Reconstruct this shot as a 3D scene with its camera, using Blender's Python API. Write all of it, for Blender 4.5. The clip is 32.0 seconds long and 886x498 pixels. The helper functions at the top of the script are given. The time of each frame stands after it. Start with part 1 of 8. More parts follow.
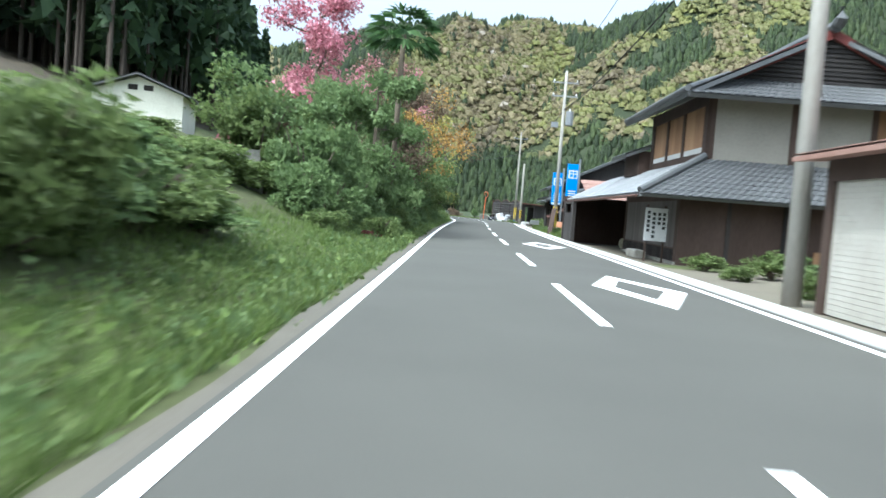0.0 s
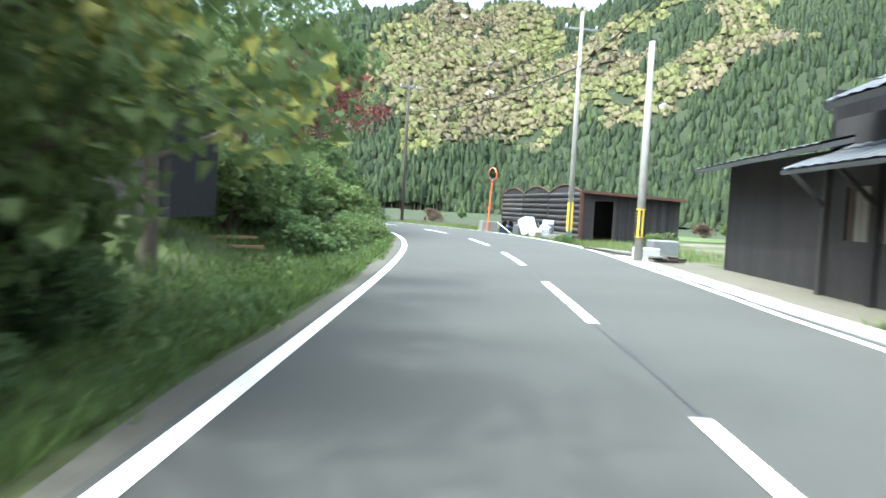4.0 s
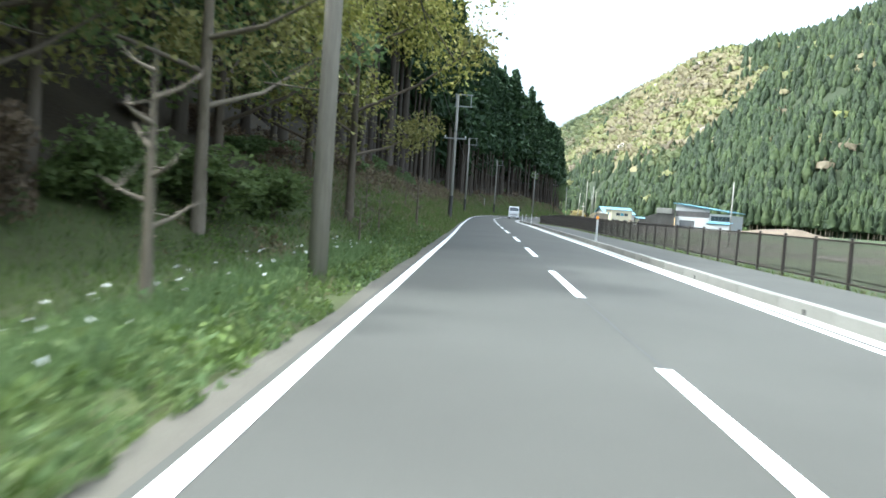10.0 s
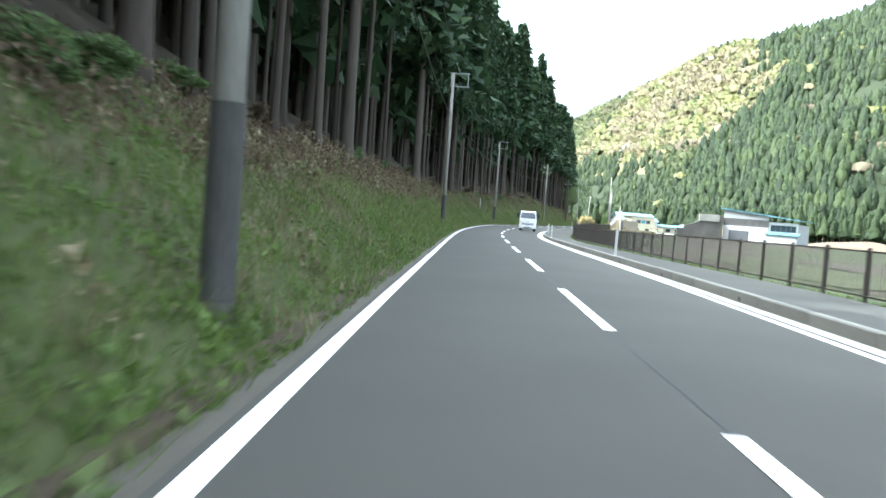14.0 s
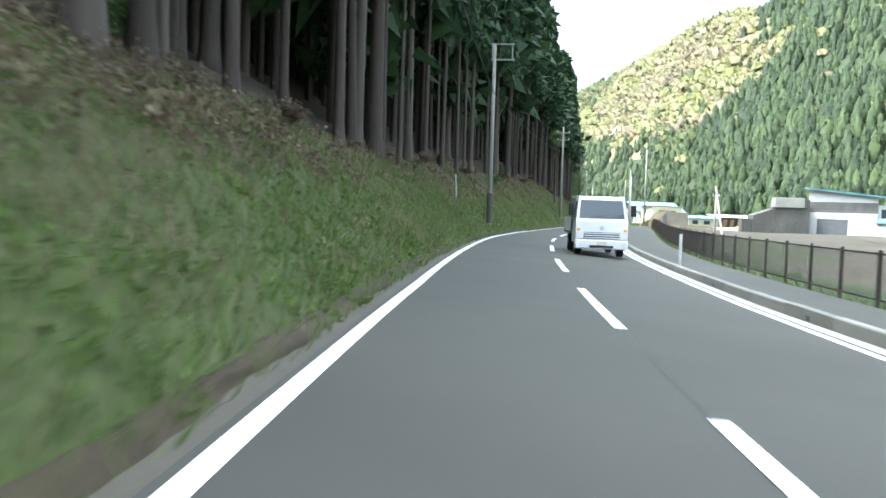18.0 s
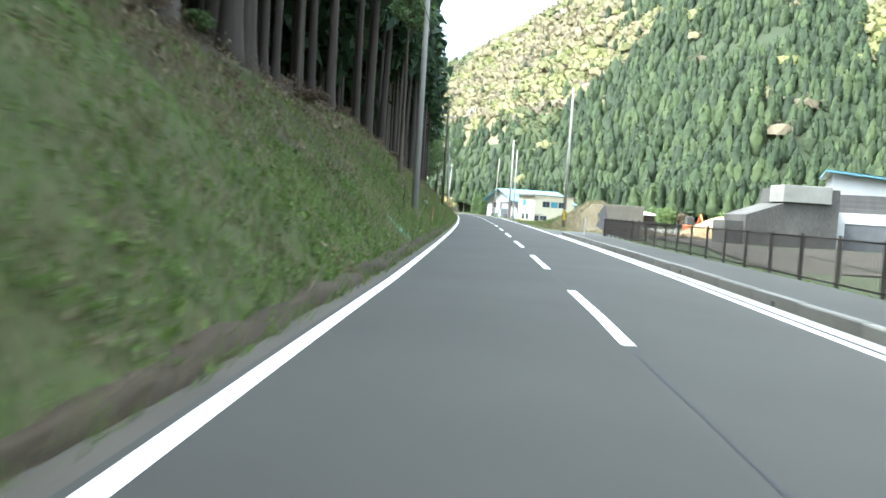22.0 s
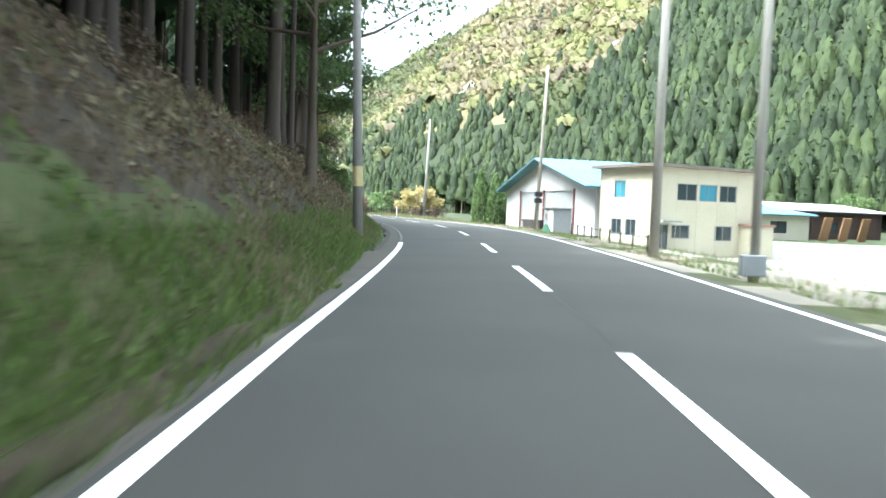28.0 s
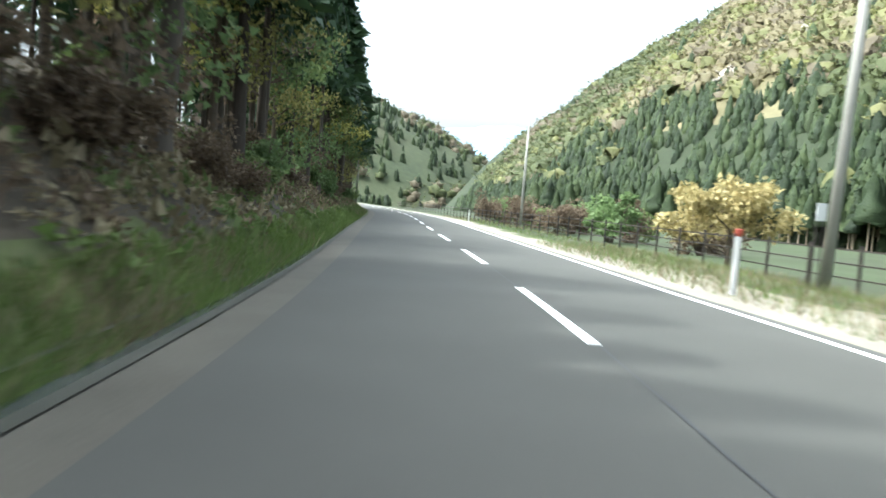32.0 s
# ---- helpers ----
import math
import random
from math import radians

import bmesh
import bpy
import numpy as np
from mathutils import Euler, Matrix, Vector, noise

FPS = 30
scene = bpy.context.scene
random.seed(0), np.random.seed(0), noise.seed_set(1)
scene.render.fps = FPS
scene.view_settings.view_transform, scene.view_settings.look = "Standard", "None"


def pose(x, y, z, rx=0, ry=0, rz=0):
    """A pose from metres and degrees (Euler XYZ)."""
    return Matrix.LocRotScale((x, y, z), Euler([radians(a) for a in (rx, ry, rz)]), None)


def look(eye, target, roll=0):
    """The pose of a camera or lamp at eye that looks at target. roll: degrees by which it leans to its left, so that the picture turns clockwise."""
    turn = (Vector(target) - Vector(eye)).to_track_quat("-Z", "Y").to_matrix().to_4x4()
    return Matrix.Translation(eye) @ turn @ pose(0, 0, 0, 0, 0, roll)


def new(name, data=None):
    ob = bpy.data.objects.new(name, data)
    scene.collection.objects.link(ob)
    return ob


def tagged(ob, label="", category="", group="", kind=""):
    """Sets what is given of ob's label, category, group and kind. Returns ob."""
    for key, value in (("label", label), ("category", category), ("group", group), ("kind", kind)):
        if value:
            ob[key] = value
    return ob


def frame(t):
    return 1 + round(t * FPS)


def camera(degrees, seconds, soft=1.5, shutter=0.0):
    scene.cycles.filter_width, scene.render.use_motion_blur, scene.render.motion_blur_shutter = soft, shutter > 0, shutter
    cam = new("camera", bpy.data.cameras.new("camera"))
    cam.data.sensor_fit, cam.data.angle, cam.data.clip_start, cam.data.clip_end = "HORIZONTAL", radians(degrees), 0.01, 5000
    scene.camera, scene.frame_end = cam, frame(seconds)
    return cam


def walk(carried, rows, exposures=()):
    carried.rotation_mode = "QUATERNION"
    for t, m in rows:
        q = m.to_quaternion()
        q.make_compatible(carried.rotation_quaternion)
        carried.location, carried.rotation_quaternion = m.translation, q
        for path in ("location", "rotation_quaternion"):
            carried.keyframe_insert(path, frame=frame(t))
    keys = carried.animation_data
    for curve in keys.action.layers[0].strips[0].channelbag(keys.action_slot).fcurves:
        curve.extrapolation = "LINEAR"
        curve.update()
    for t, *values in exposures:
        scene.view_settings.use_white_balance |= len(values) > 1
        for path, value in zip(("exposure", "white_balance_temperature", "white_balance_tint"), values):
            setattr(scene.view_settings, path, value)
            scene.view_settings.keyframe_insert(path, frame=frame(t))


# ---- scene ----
# ---- camera ----
cam = camera(57.57, 32.0, soft=1.6, shutter=0.35)
EYE = 1.2
# seconds, x, y, yaw, pitch, lean
PATH = [
    (0, 0.000, 0.000, -0.22, -2.99, 4.42), (0.5, 0.234, 7.759, -0.08, -3.01, 3.91), (1, 0.456, 15.407, -0.26, -2.94, 3.37),
    (1.5, 0.678, 22.943, -0.24, -3.03, 3.08), (2, 0.905, 30.366, -0.40, -2.89, 2.89), (2.5, 1.137, 37.678, -0.50, -2.98, 2.65),
    (3, 1.370, 44.878, -0.63, -2.94, 2.47), (3.5, 1.608, 51.968, -0.70, -3.29, 2.77), (4, 1.862, 58.949, -1.20, -2.93, 3.11),
    (4.5, 2.116, 65.821, -1.32, -2.87, 3.41), (5, 2.319, 72.576, -0.85, -2.81, 3.75), (5.5, 2.386, 79.210, 0.22, -3.52, 4.21),
    (6, 2.213, 85.717, 1.72, -4.38, 4.25), (6.5, 1.683, 92.086, 5.57, -4.63, 4.20), (7, 0.689, 98.291, 10.64, -4.63, 4.30),
    (7.5, -0.846, 104.294, 16.71, -4.38, 4.03), (8, -2.944, 110.058, 23.07, -4.12, 3.63), (8.5, -5.525, 115.585, 28.36, -3.81, 3.88),
    (9, -8.433, 120.941, 32.89, -3.52, 4.00), (9.5, -11.505, 126.224, 34.01, -3.27, 4.10), (10, -14.639, 131.510, 33.04, -3.07, 4.09),
    (10.5, -17.794, 136.839, 32.79, -2.87, 3.74), (11, -20.965, 142.225, 32.88, -2.73, 3.57), (11.5, -24.156, 147.668, 32.71, -2.85, 3.55),
    (12, -27.380, 153.162, 32.64, -2.77, 3.52), (12.5, -30.653, 158.695, 32.48, -2.82, 3.62), (13, -33.991, 164.264, 32.43, -2.94, 4.25),
    (13.5, -37.400, 169.876, 32.47, -2.69, 4.43), (14, -40.839, 175.559, 32.52, -2.67, 4.37), (14.5, -44.276, 181.339, 32.34, -2.83, 3.45),
    (15, -47.712, 187.215, 31.48, -3.08, 3.25), (15.5, -51.158, 193.178, 31.38, -3.17, 3.06), (16, -54.645, 199.207, 31.58, -3.26, 2.80),
    (16.5, -58.192, 205.287, 32.23, -2.99, 2.43), (17, -61.770, 211.438, 32.08, -2.84, 1.94), (17.5, -65.321, 217.697, 31.79, -2.65, 2.22),
    (18, -68.800, 224.087, 31.14, -2.70, 1.96), (18.5, -72.198, 230.606, 30.13, -2.63, 1.27), (19, -75.503, 237.252, 28.63, -2.77, 0.22),
    (19.5, -78.692, 244.022, 27.28, -2.91, -0.22), (20, -81.753, 250.904, 25.96, -2.74, -0.75), (20.5, -84.672, 257.883, 24.65, -2.71, 0.12),
    (21, -87.436, 264.935, 23.39, -2.85, 1.23), (21.5, -90.040, 272.040, 21.58, -2.82, 2.86), (22, -92.487, 279.180, 20.22, -3.06, 3.76),
    (22.5, -94.821, 286.337, 18.95, -3.07, 3.92), (23, -97.116, 293.491, 18.03, -3.18, 4.45), (23.5, -99.445, 300.635, 17.59, -3.08, 4.66),
    (24, -101.811, 307.788, 17.60, -3.12, 4.67), (24.5, -104.178, 314.993, 17.87, -3.13, 4.39), (25, -106.560, 322.274, 18.18, -3.02, 3.92),
    (25.5, -108.989, 329.643, 18.47, -3.04, 3.79), (26, -111.481, 337.108, 18.90, -3.13, 3.43), (26.5, -114.042, 344.674, 19.26, -3.15, 3.11),
    (27, -116.663, 352.344, 19.54, -3.17, 2.74), (27.5, -119.334, 360.113, 19.79, -3.03, 2.25), (28, -122.049, 367.967, 20.35, -3.03, 2.13),
    (28.5, -124.846, 375.872, 20.64, -2.94, 2.83), (29, -127.819, 383.780, 21.15, -2.90, 3.26), (29.5, -131.038, 391.647, 22.17, -3.08, 3.97),
    (30, -134.531, 399.448, 24.10, -2.79, 4.31), (30.5, -138.319, 407.155, 26.83, -2.86, 4.22), (31, -142.420, 414.746, 30.35, -2.85, 4.42),
    (31.5, -146.834, 422.206, 32.89, -3.00, 4.43), (32, -151.575, 429.513, 35.64, -3.12, 4.73),
]
EXPOSURES = [(0.0, 1.3, 5450, 0), (1.0, 1.35, 5450, 0), (2.0, 1.8, 5450, 0), (3.0, 2.0, 5450, 0), (6.0, 1.8, 5450, 0), (8.0, 1.55, 5500, 0), (9.0, 1.65, 5550, 0), (10.0, 2.05, 5600, 0), (12.0, 2.45, 5600, 0), (14.0, 2.55, 5600, 0), (24.0, 2.55, 5600, 0), (28.0, 2.35, 5650, 0), (32.0, 1.95, 5750, 0)]
walk(cam, [(t, pose(x, y, EYE, 90 + pitch, 0, yaw) @ pose(0, 0, 0, 0, 0, lean)) for t, x, y, yaw, pitch, lean in PATH], EXPOSURES)

# ---- light ----
world = bpy.data.worlds.new("sky")
scene.world = world
world.use_nodes = True
wn = world.node_tree.nodes
sky = wn.new("ShaderNodeTexSky")
sky.sky_type = "NISHITA"
sky.sun_disc = False
SUN_DIR = Vector((-0.4, -0.285, 0.87)).normalized()      # towards the sun
sky.sun_elevation = math.asin(SUN_DIR.z)
sky.sun_rotation = math.atan2(SUN_DIR.x, SUN_DIR.y)
sky.air_density, sky.dust_density, sky.ozone_density = 1.0, 8.0, 1.0
thin_cloud = wn.new("ShaderNodeHueSaturation")          # a white spring sky
thin_cloud.inputs["Saturation"].default_value = 0.4
thin_cloud.inputs["Value"].default_value = 1.35
world.node_tree.links.new(sky.outputs[0], thin_cloud.inputs["Color"])
world.node_tree.links.new(thin_cloud.outputs[0], wn["Background"].inputs[0])
wn["Background"].inputs[1].default_value = 0.15
sun_data = bpy.data.lights.new("sun", "SUN")
sun_data.energy, sun_data.angle, sun_data.color = 1.3, radians(1.2), (1.0, 0.96, 0.9)
sun = new("sun", sun_data)
sun.matrix_world = look(SUN_DIR * 100, (0, 0, 0))

# ---- materials ----
def material(name, cols, rough=0.8, scale=3.0, fine=40.0, bump=0.2, metal=0.0, spread=0.5, per=None, stretch=(1, 1, 1), alpha=None, spec=0.3, trans=0.0, coord="Object", bump_scale=None, amount=0.35):
    """Two scales of noise between the given colours; per: 'island' or 'object' shifts the tone of each piece."""
    m = bpy.data.materials.new(name)
    m.use_nodes = True
    nt = m.node_tree
    N, L = nt.nodes, nt.links
    b = N["Principled BSDF"]
    b.inputs["Roughness"].default_value = rough
    b.inputs["Metallic"].default_value = metal
    b.inputs["Specular IOR Level"].default_value = spec
    if trans:
        b.inputs["Transmission Weight"].default_value = trans
    tc = N.new("ShaderNodeTexCoord")
    mp = N.new("ShaderNodeMapping")
    mp.inputs["Scale"].default_value = stretch
    L.new(tc.outputs[coord], mp.inputs[0])
    n1 = N.new("ShaderNodeTexNoise")
    n1.inputs["Scale"].default_value, n1.inputs["Detail"].default_value = scale, 5
    n2 = N.new("ShaderNodeTexNoise")
    n2.inputs["Scale"].default_value, n2.inputs["Detail"].default_value = fine, 3
    L.new(mp.outputs[0], n1.inputs["Vector"])
    L.new(mp.outputs[0], n2.inputs["Vector"])
    mix = N.new("ShaderNodeMath")
    mix.operation = "MULTIPLY_ADD"
    mix.inputs[1].default_value = 0.4
    L.new(n2.outputs[0], mix.inputs[0])
    s1 = N.new("ShaderNodeMath")
    s1.operation = "MULTIPLY"
    s1.inputs[1].default_value = 0.6
    L.new(n1.outputs[0], s1.inputs[0])
    L.new(s1.outputs[0], mix.inputs[2])
    last = mix.outputs[0]
    if per:
        src = N.new("ShaderNodeNewGeometry").outputs["Random Per Island"] if per == "island" else N.new("ShaderNodeObjectInfo").outputs["Random"]
        sh = N.new("ShaderNodeMath")
        sh.operation = "MULTIPLY_ADD"
        sh.inputs[1].default_value = amount
        L.new(src, sh.inputs[0])
        off = N.new("ShaderNodeMath")
        off.operation = "SUBTRACT"
        off.inputs[1].default_value = amount / 2
        L.new(last, off.inputs[0])
        L.new(off.outputs[0], sh.inputs[2])
        last = sh.outputs[0]
    ramp = N.new("ShaderNodeValToRGB")
    cr = ramp.color_ramp
    lo, hi = 0.5 - spread / 2, 0.5 + spread / 2
    k = len(cols)
    while len(cr.elements) < k:
        cr.elements.new(0.5)
    for i, c in enumerate(cols):
        cr.elements[i].position = lo + (hi - lo) * i / max(1, k - 1)
        cr.elements[i].color = (*c, 1)
    L.new(last, ramp.inputs[0])
    L.new(ramp.outputs[0], b.inputs["Base Color"])
    if bump:
        bp = N.new("ShaderNodeBump")
        bp.inputs["Strength"].default_value = bump
        bp.inputs["Distance"].default_value = bump_scale or 0.02
        L.new(mix.outputs[0], bp.inputs["Height"])
        L.new(bp.outputs[0], b.inputs["Normal"])
    return m


def leaf_material(name, cols, per="island", scale=0.3, amount=0.5, trans=0.25, rough=0.6, bump=0.0, bump_scale=None):
    m = material(name, cols, rough=rough, scale=scale, fine=scale * 9, bump=bump, bump_scale=bump_scale, spread=0.6, per=per, amount=amount, spec=0.2)
    nt = m.node_tree
    b = nt.nodes["Principled BSDF"]
    tl = nt.nodes.new("ShaderNodeBsdfTranslucent")
    mx = nt.nodes.new("ShaderNodeMixShader")
    mx.inputs[0].default_value = trans
    ramp = [n for n in nt.nodes if n.type == "VALTORGB"][0]
    nt.links.new(ramp.outputs[0], tl.inputs[0])
    nt.links.new(b.outputs[0], mx.inputs[1])
    nt.links.new(tl.outputs[0], mx.inputs[2])
    nt.links.new(mx.outputs[0], nt.nodes["Material Output"].inputs[0])
    return m


ASPHALT = material("asphalt", [(0.044, 0.0425, 0.036), (0.062, 0.06, 0.0515), (0.078, 0.076, 0.066)], rough=0.85, scale=0.35, fine=90, bump=0.25, spread=0.7, coord="Object", bump_scale=0.006)
SHOULDER = material("shoulder_concrete", [(0.0544, 0.0492, 0.037), (0.091, 0.0819, 0.0646), (0.12, 0.109, 0.0862)], rough=0.9, scale=0.8, fine=30, bump=0.3, spread=0.7)
PAINT = material("road_paint", [(0.5, 0.5, 0.48), (0.74, 0.74, 0.72), (0.8, 0.8, 0.78)], rough=0.7, scale=1.5, fine=60, bump=0.15, spread=0.6, bump_scale=0.004)
CONCRETE = material("concrete", [(0.104, 0.1, 0.0864), (0.188, 0.182, 0.16), (0.264, 0.256, 0.232)], rough=0.88, scale=0.9, fine=25, bump=0.25, spread=0.7, per="object", amount=0.2)
PALE_CONCRETE = material("pale_concrete", [(0.238, 0.231, 0.211), (0.343, 0.337, 0.317), (0.396, 0.389, 0.37)], rough=0.88, scale=0.9, fine=25, bump=0.2, spread=0.7, per="object", amount=0.2)
SIDEWALK = material("sidewalk_asphalt", [(0.0412, 0.0403, 0.0351), (0.0584, 0.0569, 0.0497), (0.0749, 0.0727, 0.0636)], rough=0.9, scale=0.6, fine=70, bump=0.2, spread=0.7, bump_scale=0.006)
GROUND = material("meadow_ground", [(0.0341, 0.0276, 0.0165), (0.0496, 0.054, 0.0195), (0.0651, 0.081, 0.0255), (0.093, 0.078, 0.045)], rough=0.95, scale=0.22, fine=6, bump=0.6, spread=0.6, bump_scale=0.08)
FIELD = material("field_ground", [(0.0225, 0.0214, 0.0135), (0.027, 0.0326, 0.0135), (0.0326, 0.0461, 0.0158), (0.0382, 0.0349, 0.0214)], rough=0.95, scale=0.04, fine=2.0, bump=0.4, spread=0.5, bump_scale=0.08)
FOREST_FLOOR = material("forest_floor", [(0.0195, 0.0156, 0.0104), (0.0358, 0.0286, 0.0182), (0.0553, 0.0436, 0.0273), (0.0358, 0.039, 0.0169)], rough=0.95, scale=0.35, fine=8, bump=0.7, spread=0.7, bump_scale=0.1)
GRAVEL = material("pale_gravel", [(0.17, 0.157, 0.128), (0.264, 0.251, 0.212), (0.323, 0.31, 0.272)], rough=0.95, scale=0.5, fine=30, bump=0.4, spread=0.7, bump_scale=0.03)
LITTER = material("pale_leaf_litter", [(0.085, 0.076, 0.038), (0.12, 0.106, 0.055), (0.16, 0.14, 0.078)], rough=0.95, scale=0.05, fine=0.6, bump=0.4, spread=0.6)
BARK_TAN = material("tan_trunks", [(0.2, 0.16, 0.11), (0.32, 0.26, 0.19)], rough=0.9, scale=0.3, bump=0.0)
MOUNTAIN = material("mountain_floor", [(0.016, 0.022, 0.01), (0.025, 0.033, 0.015), (0.036, 0.044, 0.02)], rough=0.95, scale=0.05, fine=0.6, bump=0.5, spread=0.6)
BARK = material("cedar_bark", [(0.03, 0.024, 0.0192), (0.063, 0.051, 0.0402), (0.105, 0.0885, 0.072)], rough=0.92, scale=1.2, fine=14, bump=0.6, spread=0.7, stretch=(1, 1, 0.12), per="object", amount=0.4, bump_scale=0.04)
BARK_BROWN = material("shrub_bark", [(0.05, 0.038, 0.026), (0.1, 0.08, 0.058), (0.15, 0.125, 0.095)], rough=0.92, scale=2.0, fine=22, bump=0.5, spread=0.7, stretch=(1, 1, 0.3))
CEDAR = leaf_material("cedar_foliage", [(0.016, 0.032, 0.015), (0.032, 0.058, 0.025), (0.055, 0.09, 0.036)], scale=0.35)
CEDAR_FAR = leaf_material("far_cedar_foliage", [(0.0185, 0.0286, 0.0134), (0.0336, 0.0504, 0.0202), (0.0588, 0.079, 0.0286)], scale=0.3, amount=0.5, trans=0.35, bump=0.7, bump_scale=0.9)
PINE_FAR = leaf_material("far_pine_foliage", [(0.0168, 0.026, 0.0134), (0.0286, 0.042, 0.0193), (0.0462, 0.0622, 0.0252)], scale=0.3, amount=0.5, trans=0.35, bump=0.7, bump_scale=0.9)
OAK_FAR = leaf_material("far_spring_foliage", [(0.115, 0.118, 0.046), (0.15, 0.15, 0.06), (0.185, 0.18, 0.076)], scale=0.3, amount=0.4, trans=0.35, bump=0.7, bump_scale=0.9)
GREEN_FAR = leaf_material("far_green_foliage", [(0.05, 0.06, 0.024), (0.075, 0.088, 0.034), (0.1, 0.112, 0.046)], scale=0.3, amount=0.4, trans=0.35, bump=0.7, bump_scale=0.9)
LIME_FAR = leaf_material("far_lime_foliage", [(0.13, 0.14, 0.045), (0.17, 0.176, 0.06), (0.205, 0.2, 0.075)], scale=0.3, amount=0.4, trans=0.35, bump=0.7, bump_scale=0.9)
TAN_FAR = leaf_material("far_budding_foliage", [(0.135, 0.116, 0.062), (0.175, 0.15, 0.082), (0.215, 0.185, 0.105)], scale=0.3, amount=0.4, trans=0.35, bump=0.7, bump_scale=0.9)
BARE_FAR = leaf_material("far_bare_twigs", [(0.1, 0.083, 0.052), (0.135, 0.112, 0.072), (0.17, 0.142, 0.094)], scale=0.3, amount=0.4, trans=0.35, bump=0.7, bump_scale=0.9)
BLOSSOM_FAR = leaf_material("far_pale_blossom", [(0.21, 0.18, 0.144), (0.3, 0.264, 0.216), (0.33, 0.3, 0.252)], scale=0.1)
GRASS = leaf_material("grass_blades", [(0.066, 0.0974, 0.0255), (0.109, 0.161, 0.0382), (0.158, 0.208, 0.0595)], scale=0.5, amount=0.5, trans=0.3)
DRY_GRASS = leaf_material("dry_grass_blades", [(0.106, 0.0858, 0.0468), (0.191, 0.158, 0.0897), (0.277, 0.238, 0.148)], scale=0.5, amount=0.5, trans=0.2)
SHRUB = leaf_material("dark_shrub_leaves", [(0.0715, 0.108, 0.0425), (0.13, 0.188, 0.0725), (0.202, 0.267, 0.112)], scale=0.8, amount=0.4, trans=0.5)
SHRUB_LIGHT = leaf_material("fresh_shrub_leaves", [(0.0723, 0.102, 0.0342), (0.128, 0.172, 0.057), (0.196, 0.246, 0.095)], scale=0.8, amount=0.5, trans=0.5)
SHRUB_BROWN = leaf_material("russet_twigs", [(0.075, 0.055, 0.036), (0.135, 0.1, 0.066), (0.2, 0.15, 0.1)], scale=0.8, amount=0.5, trans=0.4)
SHRUB_ORANGE = leaf_material("amber_young_leaves", [(0.2, 0.1, 0.03), (0.38, 0.21, 0.055), (0.5, 0.32, 0.09)], scale=0.8, amount=0.6)
SHRUB_YELLOW = leaf_material("yellow_green_leaves", [(0.16, 0.17, 0.04), (0.3, 0.3, 0.07), (0.42, 0.38, 0.12)], scale=0.8, amount=0.6)
SHRUB_RED = leaf_material("dark_red_leaves", [(0.0675, 0.0189, 0.0189), (0.135, 0.0351, 0.0351), (0.216, 0.0607, 0.054)], scale=0.8, amount=0.6)
PINK = leaf_material("pink_blossom", [(0.3, 0.1, 0.13), (0.5, 0.2, 0.25), (0.62, 0.32, 0.36)], scale=0.8, amount=0.6)
PALM = leaf_material("palm_fronds", [(0.02, 0.045, 0.015), (0.04, 0.085, 0.025), (0.07, 0.12, 0.04)], scale=0.8, amount=0.5)
WHITE_FLOWER = leaf_material("white_petals", [(0.55, 0.55, 0.5), (0.7, 0.7, 0.66), (0.8, 0.8, 0.74)], scale=1, amount=0.4)
# ---- plan: stations along the road's centre line, offsets to its right ----
# heading every 10 m from station -60, in degrees to the left of +y
ROAD_START = (-0.117, -60.025)
ROAD_HEADINGS = [
    -1.70, -1.70, -1.70, -1.71, -1.72, -1.70, -1.62, -1.48, -1.38, -1.38, -1.59, -2.04,
    -2.53, -2.27, -0.06, 5.10, 12.99, 21.57, 27.98, 30.81, 31.03, 30.51, 30.38, 30.70,
    30.96, 30.81, 30.48, 30.33, 30.27, 29.83, 28.79, 27.38, 25.82, 24.16, 22.35, 20.43,
    18.72, 17.68, 17.45, 17.67, 17.92, 18.15, 18.45, 18.76, 18.97, 19.12, 19.49, 20.42,
    22.03, 24.29, 27.09, 30.33, 33.83, 37.10, 39.25, 40.01, 39.94, 39.73, 39.78, 40.34,
    41.37, 42.64, 43.89, 44.97, 45.83, 46.60,
]
ROAD_STEP = 1.0


def _road_line():
    k = np.array(ROAD_HEADINGS)
    n = (len(k) - 1) * 10
    u = (np.arange(n) + 0.5) / 10
    i = np.clip(u.astype(int), 0, len(k) - 2)
    f = u - i
    p = np.concatenate([[2 * k[0] - k[1]], k, [2 * k[-1] - k[-2]]])
    a, b, c, d = p[i], p[i + 1], p[i + 2], p[i + 3]
    h = np.radians(b + 0.5 * f * (c - a + f * (2 * a - 5 * b + 4 * c - d + f * (3 * (b - c) + d - a))))
    xy = np.concatenate([[ROAD_START], ROAD_START + np.cumsum(np.stack([-np.sin(h), np.cos(h)], 1), axis=0)])
    # long straight ends
    h0, h1 = h[0], h[-1]
    pre = xy[0] - np.arange(240, 0, -1)[:, None] * np.array([-np.sin(h0), np.cos(h0)])
    post = xy[-1] + np.arange(1, 401)[:, None] * np.array([-np.sin(h1), np.cos(h1)])
    xy = np.concatenate([pre, xy, post])
    t = np.gradient(xy, axis=0)
    t /= np.linalg.norm(t, axis=1)[:, None]
    return np.arange(len(xy)) - 300.0, xy, t


RS, RXY, RT = _road_line()


